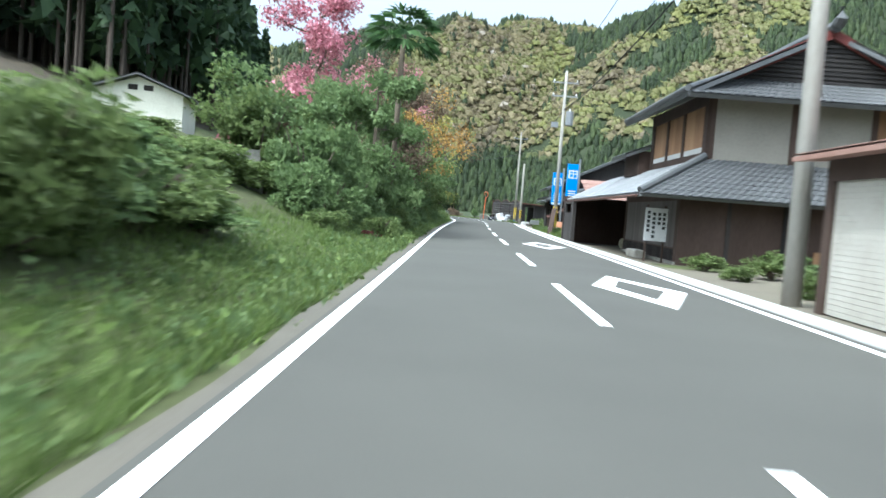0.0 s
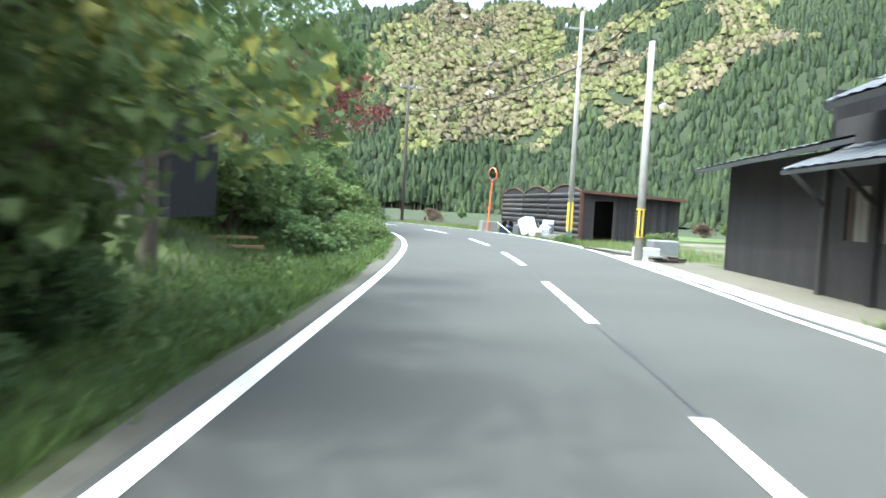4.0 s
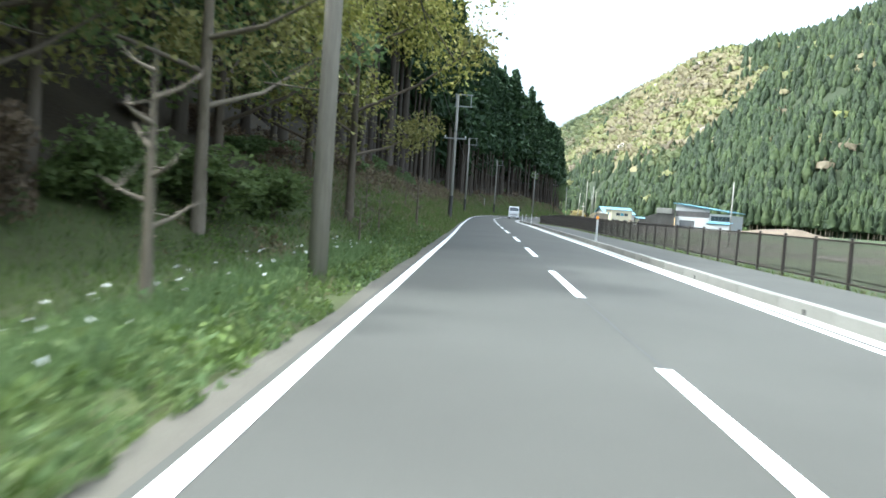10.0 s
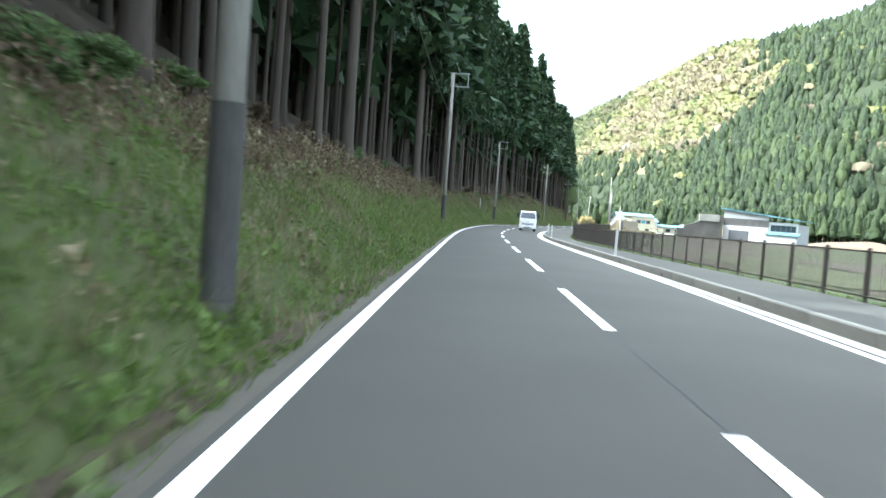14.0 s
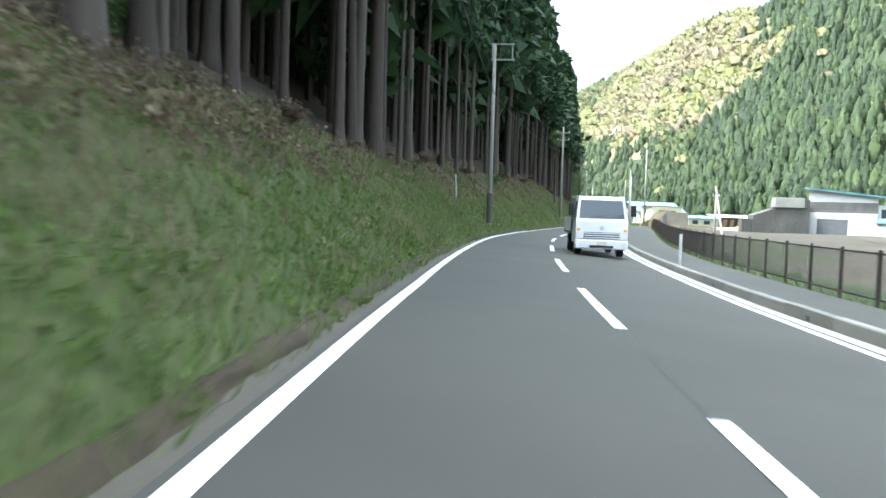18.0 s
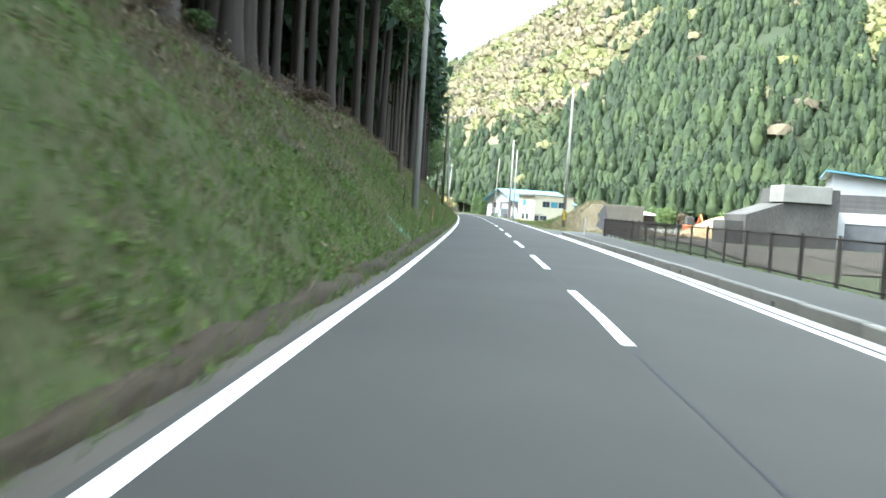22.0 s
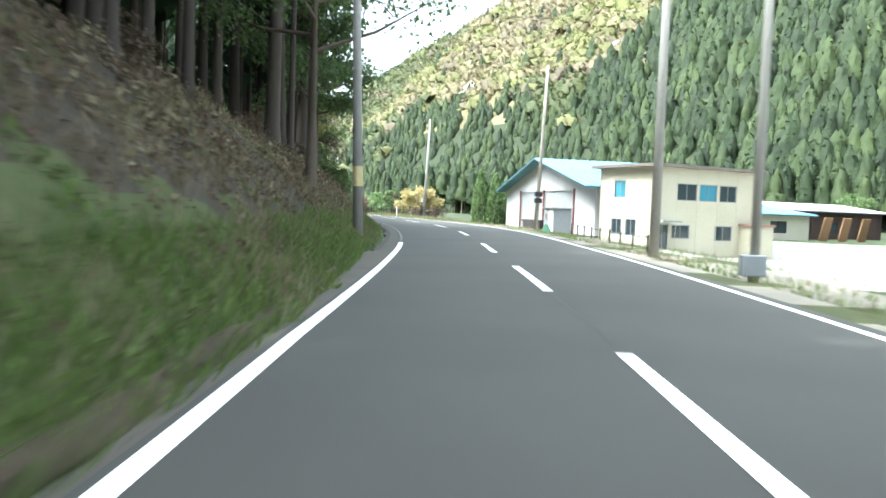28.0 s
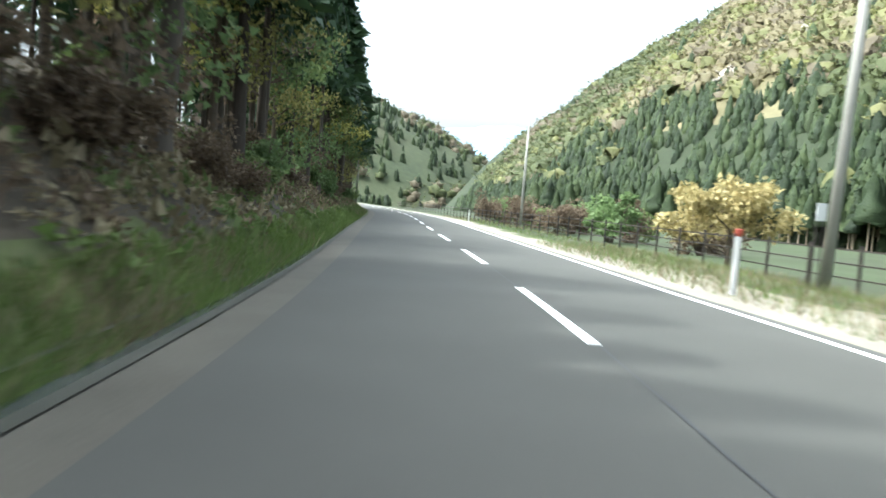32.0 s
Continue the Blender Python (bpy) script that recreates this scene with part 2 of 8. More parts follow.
def plan(s, o):
    """World x, y of stations s and offsets o (arrays)."""
    s, o = np.asarray(s, float), np.asarray(o, float)
    x, y = np.interp(s, RS, RXY[:, 0]), np.interp(s, RS, RXY[:, 1])
    tx, ty = np.interp(s, RS, RT[:, 0]), np.interp(s, RS, RT[:, 1])
    l = np.hypot(tx, ty)
    return x + o * ty / l, y - o * tx / l


def table(s, rows):
    r = np.array(rows)
    return np.interp(s, r[:, 0], r[:, 1])


def smooth(a, b, x):
    u = np.clip((x - a) / (b - a), 0, 1)
    return u * u * (3 - 2 * u)


CROSSFALL = [(-60, 0), (205, 0), (230, 1.5), (258, 3.6), (276, 3.6), (292, 2.6), (306, 0.8), (320, 0), (600, 0)]   # right side down, degrees
LEFT_EDGE = [(-60, -2.93), (40, -2.9), (91, -2.82), (111, -2.84), (119, -3.18), (126, -3.05), (135, -2.84), (148, -2.76), (230, -2.76), (256, -2.72), (280, -3.0), (298, -2.82), (316, -2.68), (326, -2.72), (350, -2.8), (404, -3.02), (420, -2.86), (445, -2.9), (600, -2.9)]      # middle of the left edge line
RIGHT_EDGE = [(-60, 2.9), (70, 2.9), (80, 3.3), (90, 4.1), (98, 4.4), (106, 4.6), (116, 3.6), (124, 3.0), (134, 2.72), (225, 2.75), (300, 2.85), (345, 2.85), (400, 2.8), (425, 3.4), (440, 4.1), (452, 4.3), (466, 3.5), (480, 3.0), (600, 3.0)]


def road_z(s, o):
    return -np.tan(np.radians(table(s, CROSSFALL))) * (o + 1.5) - 0.012 * np.abs(o) + 0.018


def hum(x, y, f, seed=0.0):
    """Cheap smooth noise in about -1..1."""
    x, y = x * f + seed, y * f + seed * 1.7
    return (np.sin(x * 1.3 + 1.7 * np.sin(y * 0.9 + seed)) + np.sin(y * 1.7 + 1.3 * np.sin(x * 1.1 - seed)) + np.sin((x + y) * 0.8 + 2.1) ) / 3


BANK_FOOT = [(-60, -3.4), (84, -3.4), (92, -3.2), (112, -3.25), (118, -3.4), (126, -6.5), (136, -8.6), (146, -8.0), (156, -4.6), (166, -3.3), (175, -3.16), (250, -3.1), (280, -3.34), (298, -3.2), (316, -3.08), (345, -3.16), (405, -3.36), (420, -3.88), (600, -4.0)]
BANK_SLOPE = [(-60, 0.3), (85, 0.3), (94, 0.55), (112, 0.6), (126, 0.35), (160, 0.5), (190, 0.7), (240, 0.75), (290, 0.85), (325, 1.0), (342, 1.15), (365, 0.95), (410, 0.95), (440, 0.9), (480, 0.7), (600, 0.4)]
BANK_TOP = [(-60, 5.0), (90, 4.0), (126, 2.5), (170, 2.6), (200, 3.0), (240, 3.0), (290, 3.3), (325, 4.0), (342, 4.6), (370, 3.6), (410, 3.1), (440, 3.4), (500, 3.0), (600, 2.5)]


def land_z(s, o):
    """Height of the ground at stations s and offsets o."""
    s, o = np.broadcast_arrays(np.asarray(s, float), np.asarray(o, float))
    x, y = plan(s, o)
    edge = road_z(s, np.clip(o, -3.6, 5.5))
    # left: verge, grass bank, wooded slope
    foot, k, top = table(s, BANK_FOOT), table(s, BANK_SLOPE), table(s, BANK_TOP)
    d = np.maximum(foot - o, 0)
    k2 = table(s, [(-60, 0.25), (130, 0.35), (180, 0.55), (420, 0.55), (470, 0.35), (520, 0.25), (600, 0.1)])
    a1, b1 = k * d, top + k2 * (d - top / k)
    bank = np.maximum(-0.35 * np.log(np.exp(-a1 / 0.35) + np.exp(-b1 / 0.35)), 0)
    bank += np.where(d > 0.3, (0.2 * hum(x, y, 0.5) + 0.13 * hum(x, y, 1.3, 9.0)) * smooth(0.3, 2.6, d), 0)
    left = edge - 0.05 + bank
    # right: village strip, then fields a little lower; the works yard
    drop = table(s, [(-60, 0.2), (90, 0.5), (120, 0.8), (135, 1.2), (300, 1.6), (345, 0.8), (365, 0.3), (390, 0.4), (402, 1.3), (447, 1.3), (452, 0.5), (470, 0.5), (500, 1.0), (600, 1.0)])
    near = table(s, [(-60, 14), (110, 12), (122, 7.6), (340, 7.2), (352, 14), (390, 14), (402, 6.6), (470, 6.8), (490, 8), (600, 8)])
    right = edge * (1 - smooth(5, 12, o)) - 0.06 - drop * smooth(near, near + 5, o) + 0.1 * hum(x, y, 0.25, 3) * smooth(near, near + 4, o)
    # earth mound beside the works
    sm = s - 1.6 * smooth(8.3, 9.2, o)
    mound = 2.4 * smooth(5.5, 8.4, o) * smooth(11.0, 9.4, o) * table(sm, [(367.6, 0), (369.1, 1), (373, 0.97), (380, 0.66), (388, 0.42), (400, 0)])
    z = np.where(o < 0, left, right + mound * (1 + 0.12 * hum(x, y, 0.9, 5)))
    on_road = (o > np.maximum(foot, -3.3)) & (o < table(s, RIGHT_EDGE) + 0.3)
    return np.where(on_road, np.minimum(z, road_z(s, o) - 0.05), z)


def spot(s, o, z=None, turn=0.0):
    """A pose at a station and offset: local x to the road's right, y ahead along it; turn to the left in degrees."""
    x, y = plan(s, o)
    tx, ty = np.interp(s, RS, RT[:, 0]), np.interp(s, RS, RT[:, 1])
    if z is None:
        z = float(land_z(s, o))
    return pose(float(x), float(y), float(z), 0, 0, math.degrees(math.atan2(-tx, ty)) + turn)


# ---- mesh helpers ----
def mesh_object(name, V, F, mats, mi=None, parent=None, smooth_faces=False, normals=None):
    """One mesh object from arrays: V (n, 3); F a list of (k, 3) or (k, 4) arrays or of tuples."""
    me = bpy.data.meshes.new(name)
    V = np.asarray(V, np.float32)
    blocks = [np.asarray(f, np.int32) for f in F] if len(F) and hasattr(F[0], "shape") else None
    if blocks is None:
        me.from_pydata(V.tolist(), [], [tuple(int(i) for i in f) for f in F])
    else:
        me.vertices.add(len(V))
        me.vertices.foreach_set("co", V.ravel())
        sizes = np.concatenate([np.full(len(b), b.shape[1], np.int32) for b in blocks])
        loops = np.concatenate([b.ravel() for b in blocks])
        me.loops.add(len(loops))
        me.loops.foreach_set("vertex_index", loops)
        me.polygons.add(len(sizes))
        me.polygons.foreach_set("loop_start", np.concatenate([[0], np.cumsum(sizes)[:-1]]).astype(np.int32))
        me.polygons.foreach_set("loop_total", sizes)
    for m in (mats if isinstance(mats, (list, tuple)) else [mats]):
        me.materials.append(m)
    if mi is not None:
        me.polygons.foreach_set("material_index", np.asarray(mi, np.int32))
    if normals is not None:
        me.update(calc_edges=True)
        me.polygons.foreach_set("use_smooth", np.ones(len(me.polygons), bool))
        me.normals_split_custom_set_from_vertices(np.asarray(normals, np.float32))
    if smooth_faces:
        me.polygons.foreach_set("use_smooth", np.ones(len(me.polygons), bool))
    me.update(calc_edges=True)
    ob = new(name, me)
    ob.parent = parent
    return ob


class Shape:
    """Collects boxes, tubes and faces into one mesh."""

    def __init__(self):
        self.v, self.f, self.m = [], [], []

    def add(self, verts, faces, m=0):
        n = len(self.v)
        self.v += [tuple(p) for p in verts]
        self.f += [tuple(n + i for i in f) for f in faces]
        self.m += [m] * len(faces)
        return self

    def box(self, x0, y0, z0, x1, y1, z1, m=0, turn=None):
        pts = [Vector((x, y, z)) for z in (z0, z1) for x, y in ((x0, y0), (x1, y0), (x1, y1), (x0, y1))]
        if turn is not None:
            pts = [turn @ p for p in pts]
        return self.add(pts, [(3, 2, 1, 0), (4, 5, 6, 7), (0, 1, 5, 4), (1, 2, 6, 5), (2, 3, 7, 6), (3, 0, 4, 7)], m)

    def beam(self, a, b, w, h, m=0):
        a, b = Vector(a), Vector(b)
        d = b - a
        q = d.to_track_quat("Y", "Z").to_matrix().to_4x4()
        return self.box(-w / 2, 0, -h / 2, w / 2, d.length, h / 2, m, Matrix.Translation(a) @ q)

    def tube(self, pts, radii, n=8, m=0, caps=True):
        pts = [Vector(p) for p in pts]
        if not hasattr(radii, "__len__"):
            radii = [radii] * len(pts)
        base = len(self.v)
        for i, p in enumerate(pts):
            d = (pts[min(i + 1, len(pts) - 1)] - pts[max(i - 1, 0)]).normalized()
            q = d.to_track_quat("Z", "Y")
            for j in range(n):
                a = 2 * math.pi * j / n
                self.v.append(tuple(p + q @ Vector((math.cos(a) * radii[i], math.sin(a) * radii[i], 0))))
        for i in range(len(pts) - 1):
            for j in range(n):
                k = (j + 1) % n
                self.f.append((base + i * n + j, base + i * n + k, base + (i + 1) * n + k, base + (i + 1) * n + j))
                self.m.append(m)
        if caps:
            self.f.append(tuple(base + j for j in reversed(range(n))))
            self.f.append(tuple(base + (len(pts) - 1) * n + j for j in range(n)))
            self.m += [m, m]
        return self

    def prism(self, profile, a, b, m=0):
        """A closed profile of (u, z) swept from y = a to y = b, u along x."""
        n = len(profile)
        vs = [(u, a, z) for u, z in profile] + [(u, b, z) for u, z in profile]
        fs = [tuple(range(n)), tuple(reversed(range(n, 2 * n)))] + [(i, n + i, n + (i + 1) % n, (i + 1) % n) for i in range(n)]
        return self.add(vs, fs, m)

    def done(self, name, mats, parent=None, label="", bevel=0.0, smooth_faces=False):
        ob = mesh_object(name, self.v, self.f, mats, self.m, parent, smooth_faces)
        bm = bmesh.new()
        bm.from_mesh(ob.data)
        if bevel:
            bmesh.ops.bevel(bm, geom=[e for e in bm.edges], offset=bevel, segments=1, affect="EDGES", clamp_overlap=True)
        bmesh.ops.recalc_face_normals(bm, faces=bm.faces)
        bm.to_mesh(ob.data)
        bm.free()
        if label:
            ob["label"] = label
        return ob


def thing(name, m, label, category, group="", kind=""):
    root = new(name)
    root.empty_display_size = 0.2
    root.matrix_world = m
    return tagged(root, label, category, group, kind)

# ---- the land ----
def sheet(name, S, O, zf, mats, pick=None, drop=0.0):
    """A grid over stations S and offsets O."""
    s, o = np.meshgrid(S, O, indexing="ij")
    x, y = plan(s, o)
    z = zf(s, o) - drop
    V = np.stack([x, y, z], -1).reshape(-1, 3)
    a, b = len(S), len(O)
    i = (np.arange(a - 1)[:, None] * b + np.arange(b - 1)).ravel()
    F = np.stack([i, i + b, i + b + 1, i + 1], 1)[:, ::-1]
    mi = None
    if pick is not None:
        cs, co = (s[:-1, :-1] + s[1:, 1:]) / 2, (o[:-1, :-1] + o[1:, 1:]) / 2
        mi = pick(cs, co).ravel()
    return mesh_object(name, V, [F], mats, mi, smooth_faces=True)


offs = np.concatenate([np.linspace(-78, -24, 28), np.linspace(-23, -10, 20), np.linspace(-9.6, -4.55, 26), [-4.3, -4.05, -3.8, -3.6, -3.48, -3.36, -3.26, -3.17, -3.09, -3.01, -2.93, -2, 0, 2, 3.0, 3.4, 3.8, 4.4, 5, 5.6, 6.2, 6.8, 7.4, 8, 8.8], np.linspace(10, 40, 26), np.linspace(44, 150, 24)])


def land_pick(s, o):
    x, y = plan(s, o)
    foot = table(s, BANK_FOOT)
    wood = table(s, [(-60, 24), (112, 24), (124, 9), (140, 3.5), (170, 4.5), (250, 3.2), (345, 2.6), (392, 2.4), (402, 1.2), (448, 1.2), (456, 0.7), (510, 0.8), (530, 2), (600, 6)])
    m = np.where(o > 6.4, 1, 0)
    m = np.where((o < foot - wood + 1.2 * hum(x, y, 0.4) + 0.6 * hum(x, y, 1.9, 7)), 2, m)
    m = np.where((s > 400) & (s < 452) & (o > 6.0) & (o < 75) & (o + 2 * hum(x, y, 0.3) > 6.6), 3, m)
    m = np.where((s > 398) & (s < 470) & (o > 3) & (o < np.where(s > 452, 10, 6.5)) & (hum(x, y, 0.8, 4) < 0.3), 5, m)
    m = np.where((s > 365.5) & (s < 381) & (o > 6.2) & (o < 14) & (hum(x, y, 1.1, 2) > -1.5), 7, m)
    m = np.where((s > 350) & (s < 364) & (o > 3) & (o < 7.5), 6, m)
    m = np.where((s > 468) & (o > 2.9) & (o < table(s, [(468, 6), (485, 6.5), (510, 5.4), (640, 5.2)]) + 0.5 * hum(x, y, 0.6)), 5, m)
    m = np.where((s > 84) & (s < 124) & (o > 3) & (o < 40), np.where(hum(x, y, 0.35, 2) > 0.0, 0, 4), m)
    m = np.where((s <= 84) & (o > 3) & (o < 30), np.where(hum(x, y, 0.35, 2) > 0.35, 0, 4), m)
    return np.where((s > 40.5) & (s < 51.5) & (o > 3) & (o < 9), 6, m)


VILLAGE_GROUND = material("village_earth", [(0.07, 0.06, 0.043), (0.115, 0.1, 0.075), (0.09, 0.095, 0.05)], rough=0.95, scale=0.5, fine=12, bump=0.4, spread=0.6, bump_scale=0.04)
VERGE_DIRT = material("dry_roadside_dirt", [(0.13, 0.115, 0.085), (0.2, 0.18, 0.14), (0.26, 0.24, 0.19)], rough=0.95, scale=0.6, fine=14, bump=0.4, spread=0.7, bump_scale=0.03)
STRAW_EARTH = material("straw_covered_earth", [(0.06, 0.048, 0.03), (0.1, 0.082, 0.05), (0.145, 0.12, 0.075)], rough=0.95, scale=0.7, fine=12, bump=0.5, spread=0.7, bump_scale=0.05)
GREY_GRAVEL = material("grey_driveway_gravel", [(0.05, 0.05, 0.0475), (0.075, 0.075, 0.0725), (0.1, 0.1, 0.095)], rough=0.95, scale=0.6, fine=30, bump=0.4, spread=0.7, bump_scale=0.03)
tagged(sheet("ground", np.concatenate([np.arange(-120, 80, 2.0), np.arange(80, 490, 1.0), np.arange(490, 760, 2.0)]), offs, land_z, [GROUND, FIELD, FOREST_FLOOR, GRAVEL, VILLAGE_GROUND, VERGE_DIRT, GREY_GRAVEL, STRAW_EARTH], land_pick),
       "green and straw-coloured rural ground rising into a wooded bank", "ground", kind="structure")


# ---- the road ----
RSt = np.arange(-70, 640, 1.0)


def strip(name, S, o0, o1, lift, mat, n=1, parent=None):
    """A strip along the road between two offset functions, lying on its surface."""
    S = np.asarray(S, float)
    a, b = o0(S), o1(S)
    o = a[:, None] + (b - a)[:, None] * np.linspace(0, 1, n + 1)
    s = np.repeat(S[:, None], n + 1, 1)
    x, y = plan(s, o)
    z = road_z(s, o) + lift
    V = np.stack([x, y, z], -1).reshape(-1, 3)
    i = (np.arange(len(S) - 1)[:, None] * (n + 1) + np.arange(n)).ravel()
    F = np.stack([i, i + 1, i + n + 2, i + n + 1], 1)
    return mesh_object(name, V, [F], mat, parent=parent, smooth_faces=True)


def left_line(s):
    return table(s, LEFT_EDGE)


def right_line(s):
    return table(s, RIGHT_EDGE)


road = strip("road", RSt, lambda s: left_line(s) - 0.14, lambda s: right_line(s) + 0.32, 0.0, ASPHALT, 14)
tagged(road, "grey asphalt two-lane country road with worn white lines", "road", kind="structure")
shoulder = strip("shoulder", RSt, lambda s: np.where((s > 160) & (s < 418), table(s, BANK_FOOT) - 0.06, left_line(s) - table(s, [(-60, 0.32), (118, 0.36), (126, 0.4), (160, 0.34), (330, 0.46), (342, 0.5), (405, 0.42), (418, 0.6), (452, 0.66), (600, 0.68)]) - 0.07 * np.sin(s * 0.9) * np.sin(s * 0.23)), lambda s: left_line(s) - 0.13, -0.006, SHOULDER, 3)
tagged(shoulder, "narrow dusty concrete shoulder beside the road", "road shoulder", kind="structure")
line_l = strip("edge_line", RSt[:494], lambda s: left_line(s) - 0.075, lambda s: left_line(s) + 0.075, 0.005, PAINT, 1, road)
for a_, b_ in ((-70, 119.5), (124, 641)):
    line_r = strip("edge_line", np.arange(a_, b_, 1.0), lambda s: right_line(s) - 0.075, lambda s: right_line(s) + 0.075, 0.005, PAINT, 1, road)
CENTRE = [(-60, 0), (104, 0), (112, -0.14), (120, -0.3), (128, -0.22), (140, -0.05), (180, -0.03), (240, -0.05), (260, -0.05), (285, -0.28), (300, 0.02), (313, 0.16), (335, 0), (405, -0.15), (419, -0.25), (429, -0.08), (442, 0.28), (452, 0.28), (470, 0.05), (600, 0)]
DASHES = [(-6, -58.5), (0, 1.5), (1, 11.5), (2, 20.9), (3, 31.5), (4, 40.9), (5, 51.1), (6, 61.3), (9, 88.6), (10, 99.2), (11, 109.7), (12, 120.4), (13, 130.6), (14, 140.2), (15, 150.4), (17, 170.2), (18, 181), (19, 189.7), (24, 236), (25, 246), (27, 264.2), (28, 274.2), (29, 284), (30, 293.3), (31, 304), (34, 332), (35, 341.8), (37, 361), (38, 371.1), (42, 411.1), (43, 421), (45, 445.4), (46, 456.5), (48, 475.8), (49, 485.6), (62, 612)]
for k in range(-6, 62):
    c = float(table(k, DASHES))
    strip("centre_dash", np.linspace(c - 2.55 + 0.0, c + 2.45, 6), lambda s: table(s, CENTRE) - 0.075, lambda s: table(s, CENTRE) + 0.075, 0.005, PAINT, 1, road)
TAR = material("tar_seam", [(0.03, 0.03, 0.03), (0.05, 0.05, 0.048)], rough=0.7, scale=6, bump=0.1)
strip("tar_seam", np.arange(28, 490, 0.5), lambda s: table(s, CENTRE) + 0.035 * np.sin(s * 0.7) * np.sin(s * 0.13) - 0.012, lambda s: table(s, CENTRE) + 0.035 * np.sin(s * 0.7) * np.sin(s * 0.13) + 0.014 + 0.008 * np.sin(s * 2.3), 0.0025, TAR, 1, road)
# raw earth edge where the bank is cut off at the shoulder
CUT_EARTH = material("raw_earth_edge", [(0.03, 0.022, 0.014), (0.055, 0.042, 0.026), (0.075, 0.07, 0.035)], rough=0.95, scale=1.5, fine=10, bump=0.7, spread=0.7, bump_scale=0.05)
S_ = np.arange(160, 420, 0.35)
rows_ = []
for k, (do, dz) in enumerate(((0.07, -0.05), (0.03, 0.03), (-0.02, 0.1), (-0.09, 0.15), (-0.2, 0.1))):
    tall_ = table(S_, [(160, 0.3), (240, 0.5), (280, 0.9), (300, 0.9), (320, 1.4), (345, 1.3), (360, 0.9), (405, 0.9), (420, 0.4)])
    o_ = table(S_, BANK_FOOT) + do + 0.05 * np.sin(S_ * 1.9 + k) * np.sin(S_ * 0.6) + 0.03 * np.sin(S_ * 5.1 + 2 * k)
    x_, y_ = plan(S_, o_)
    rows_.append(np.stack([x_, y_, road_z(S_, o_) + dz * tall_ * (1 + 0.35 * np.sin(S_ * 2.7 + k) * np.sin(S_ * 0.9))], 1))
V_ = np.stack(rows_, 1).reshape(-1, 3)
i_ = (np.arange(len(S_) - 1)[:, None] * 5 + np.arange(4)).ravel()
tagged(mesh_object("bank_edge", V_, [np.stack([i_, i_ + 5, i_ + 6, i_ + 1], 1)], CUT_EARTH, smooth_faces=True), "raw dark earth edge along the foot of the bank", "bank edge", kind="structure")
WORN_PAINT = material("worn_road_paint", [(0.08, 0.082, 0.075), (0.12, 0.12, 0.11), (0.34, 0.34, 0.32)], rough=0.75, scale=1.1, fine=18, bump=0.1, spread=0.5)
strip("worn_edge_line", np.arange(119, 124.1, 1.0), lambda s: right_line(s) - 0.06, lambda s: right_line(s) + 0.06, 0.004, WORN_PAINT, 1, road)
strip("worn_edge_line", np.arange(424, 462, 0.5), lambda s: left_line(s) - 0.045, lambda s: left_line(s) + 0.04, 0.004, WORN_PAINT, 1, road)
# field plots in the valley
PLOTS = [material("bright_meadow", [(0.05, 0.068, 0.02), (0.075, 0.1, 0.03), (0.1, 0.12, 0.042)], rough=0.95, scale=0.25, fine=5, bump=0.5, spread=0.6, bump_scale=0.06, per="object", amount=0.2),
         material("dull_meadow", [(0.024, 0.027, 0.012), (0.034, 0.04, 0.016), (0.048, 0.049, 0.024)], rough=0.95, scale=0.25, fine=5, bump=0.5, spread=0.6, bump_scale=0.06, per="object", amount=0.3),
         material("tilled_earth", [(0.026, 0.021, 0.014), (0.039, 0.032, 0.022), (0.055, 0.046, 0.033)], rough=0.95, scale=0.5, fine=7, bump=0.8, spread=0.6, bump_scale=0.1, stretch=(1, 0.3, 1), per="object", amount=0.3)]
fields = tagged(new("fields"), "patchwork of green meadow and tilled field plots", "fields", kind="structure")
rp = random.Random(8)
s0 = 122.0
while s0 < 345:
    ds = rp.uniform(14, 24)
    for o0, o1 in ((10.2, 19), (19.6, 31), (31.6, 46), (46.6, 70)):
        ss, oo = np.meshgrid(np.linspace(s0, s0 + ds - 0.6, 12), np.linspace(o0, o1, 9), indexing="ij")
        x_, y_ = plan(ss, oo)
        i_ = (np.arange(11)[:, None] * 9 + np.arange(8)).ravel()
        k = (0 if rp.random() < 0.8 else 1) if s0 < 158 and o0 > 15 else rp.choice((1, 1, 1, 2, 2))
        mesh_object("field_plot", np.stack([x_, y_, land_z(ss, oo) + 0.07 + 0.03 * np.sin(oo * 5) * (k == 2)], -1).reshape(-1, 3), [np.stack([i_, i_ + 1, i_ + 10, i_ + 9], 1)[:, ::-1]], PLOTS[k], parent=fields, smooth_faces=True)
    s0 += ds

# ---- the mountain across the valley ----
FOOT = [(330, 330), (250, 400), (140, 480), (40, 590), (-40, 572), (-115, 568), (-200, 622), (-292, 692), (-400, 805), (-510, 925)]
CREST = [200, 200, 190, 186, 180, 166, 143, 132, 110, 84]


def foot_line(u):
    k = np.arange(len(FOOT))
    f = np.array(FOOT, float)
    return np.interp(u, k, f[:, 0]), np.interp(u, k, f[:, 1]), np.interp(u, k, np.array(CREST, float))


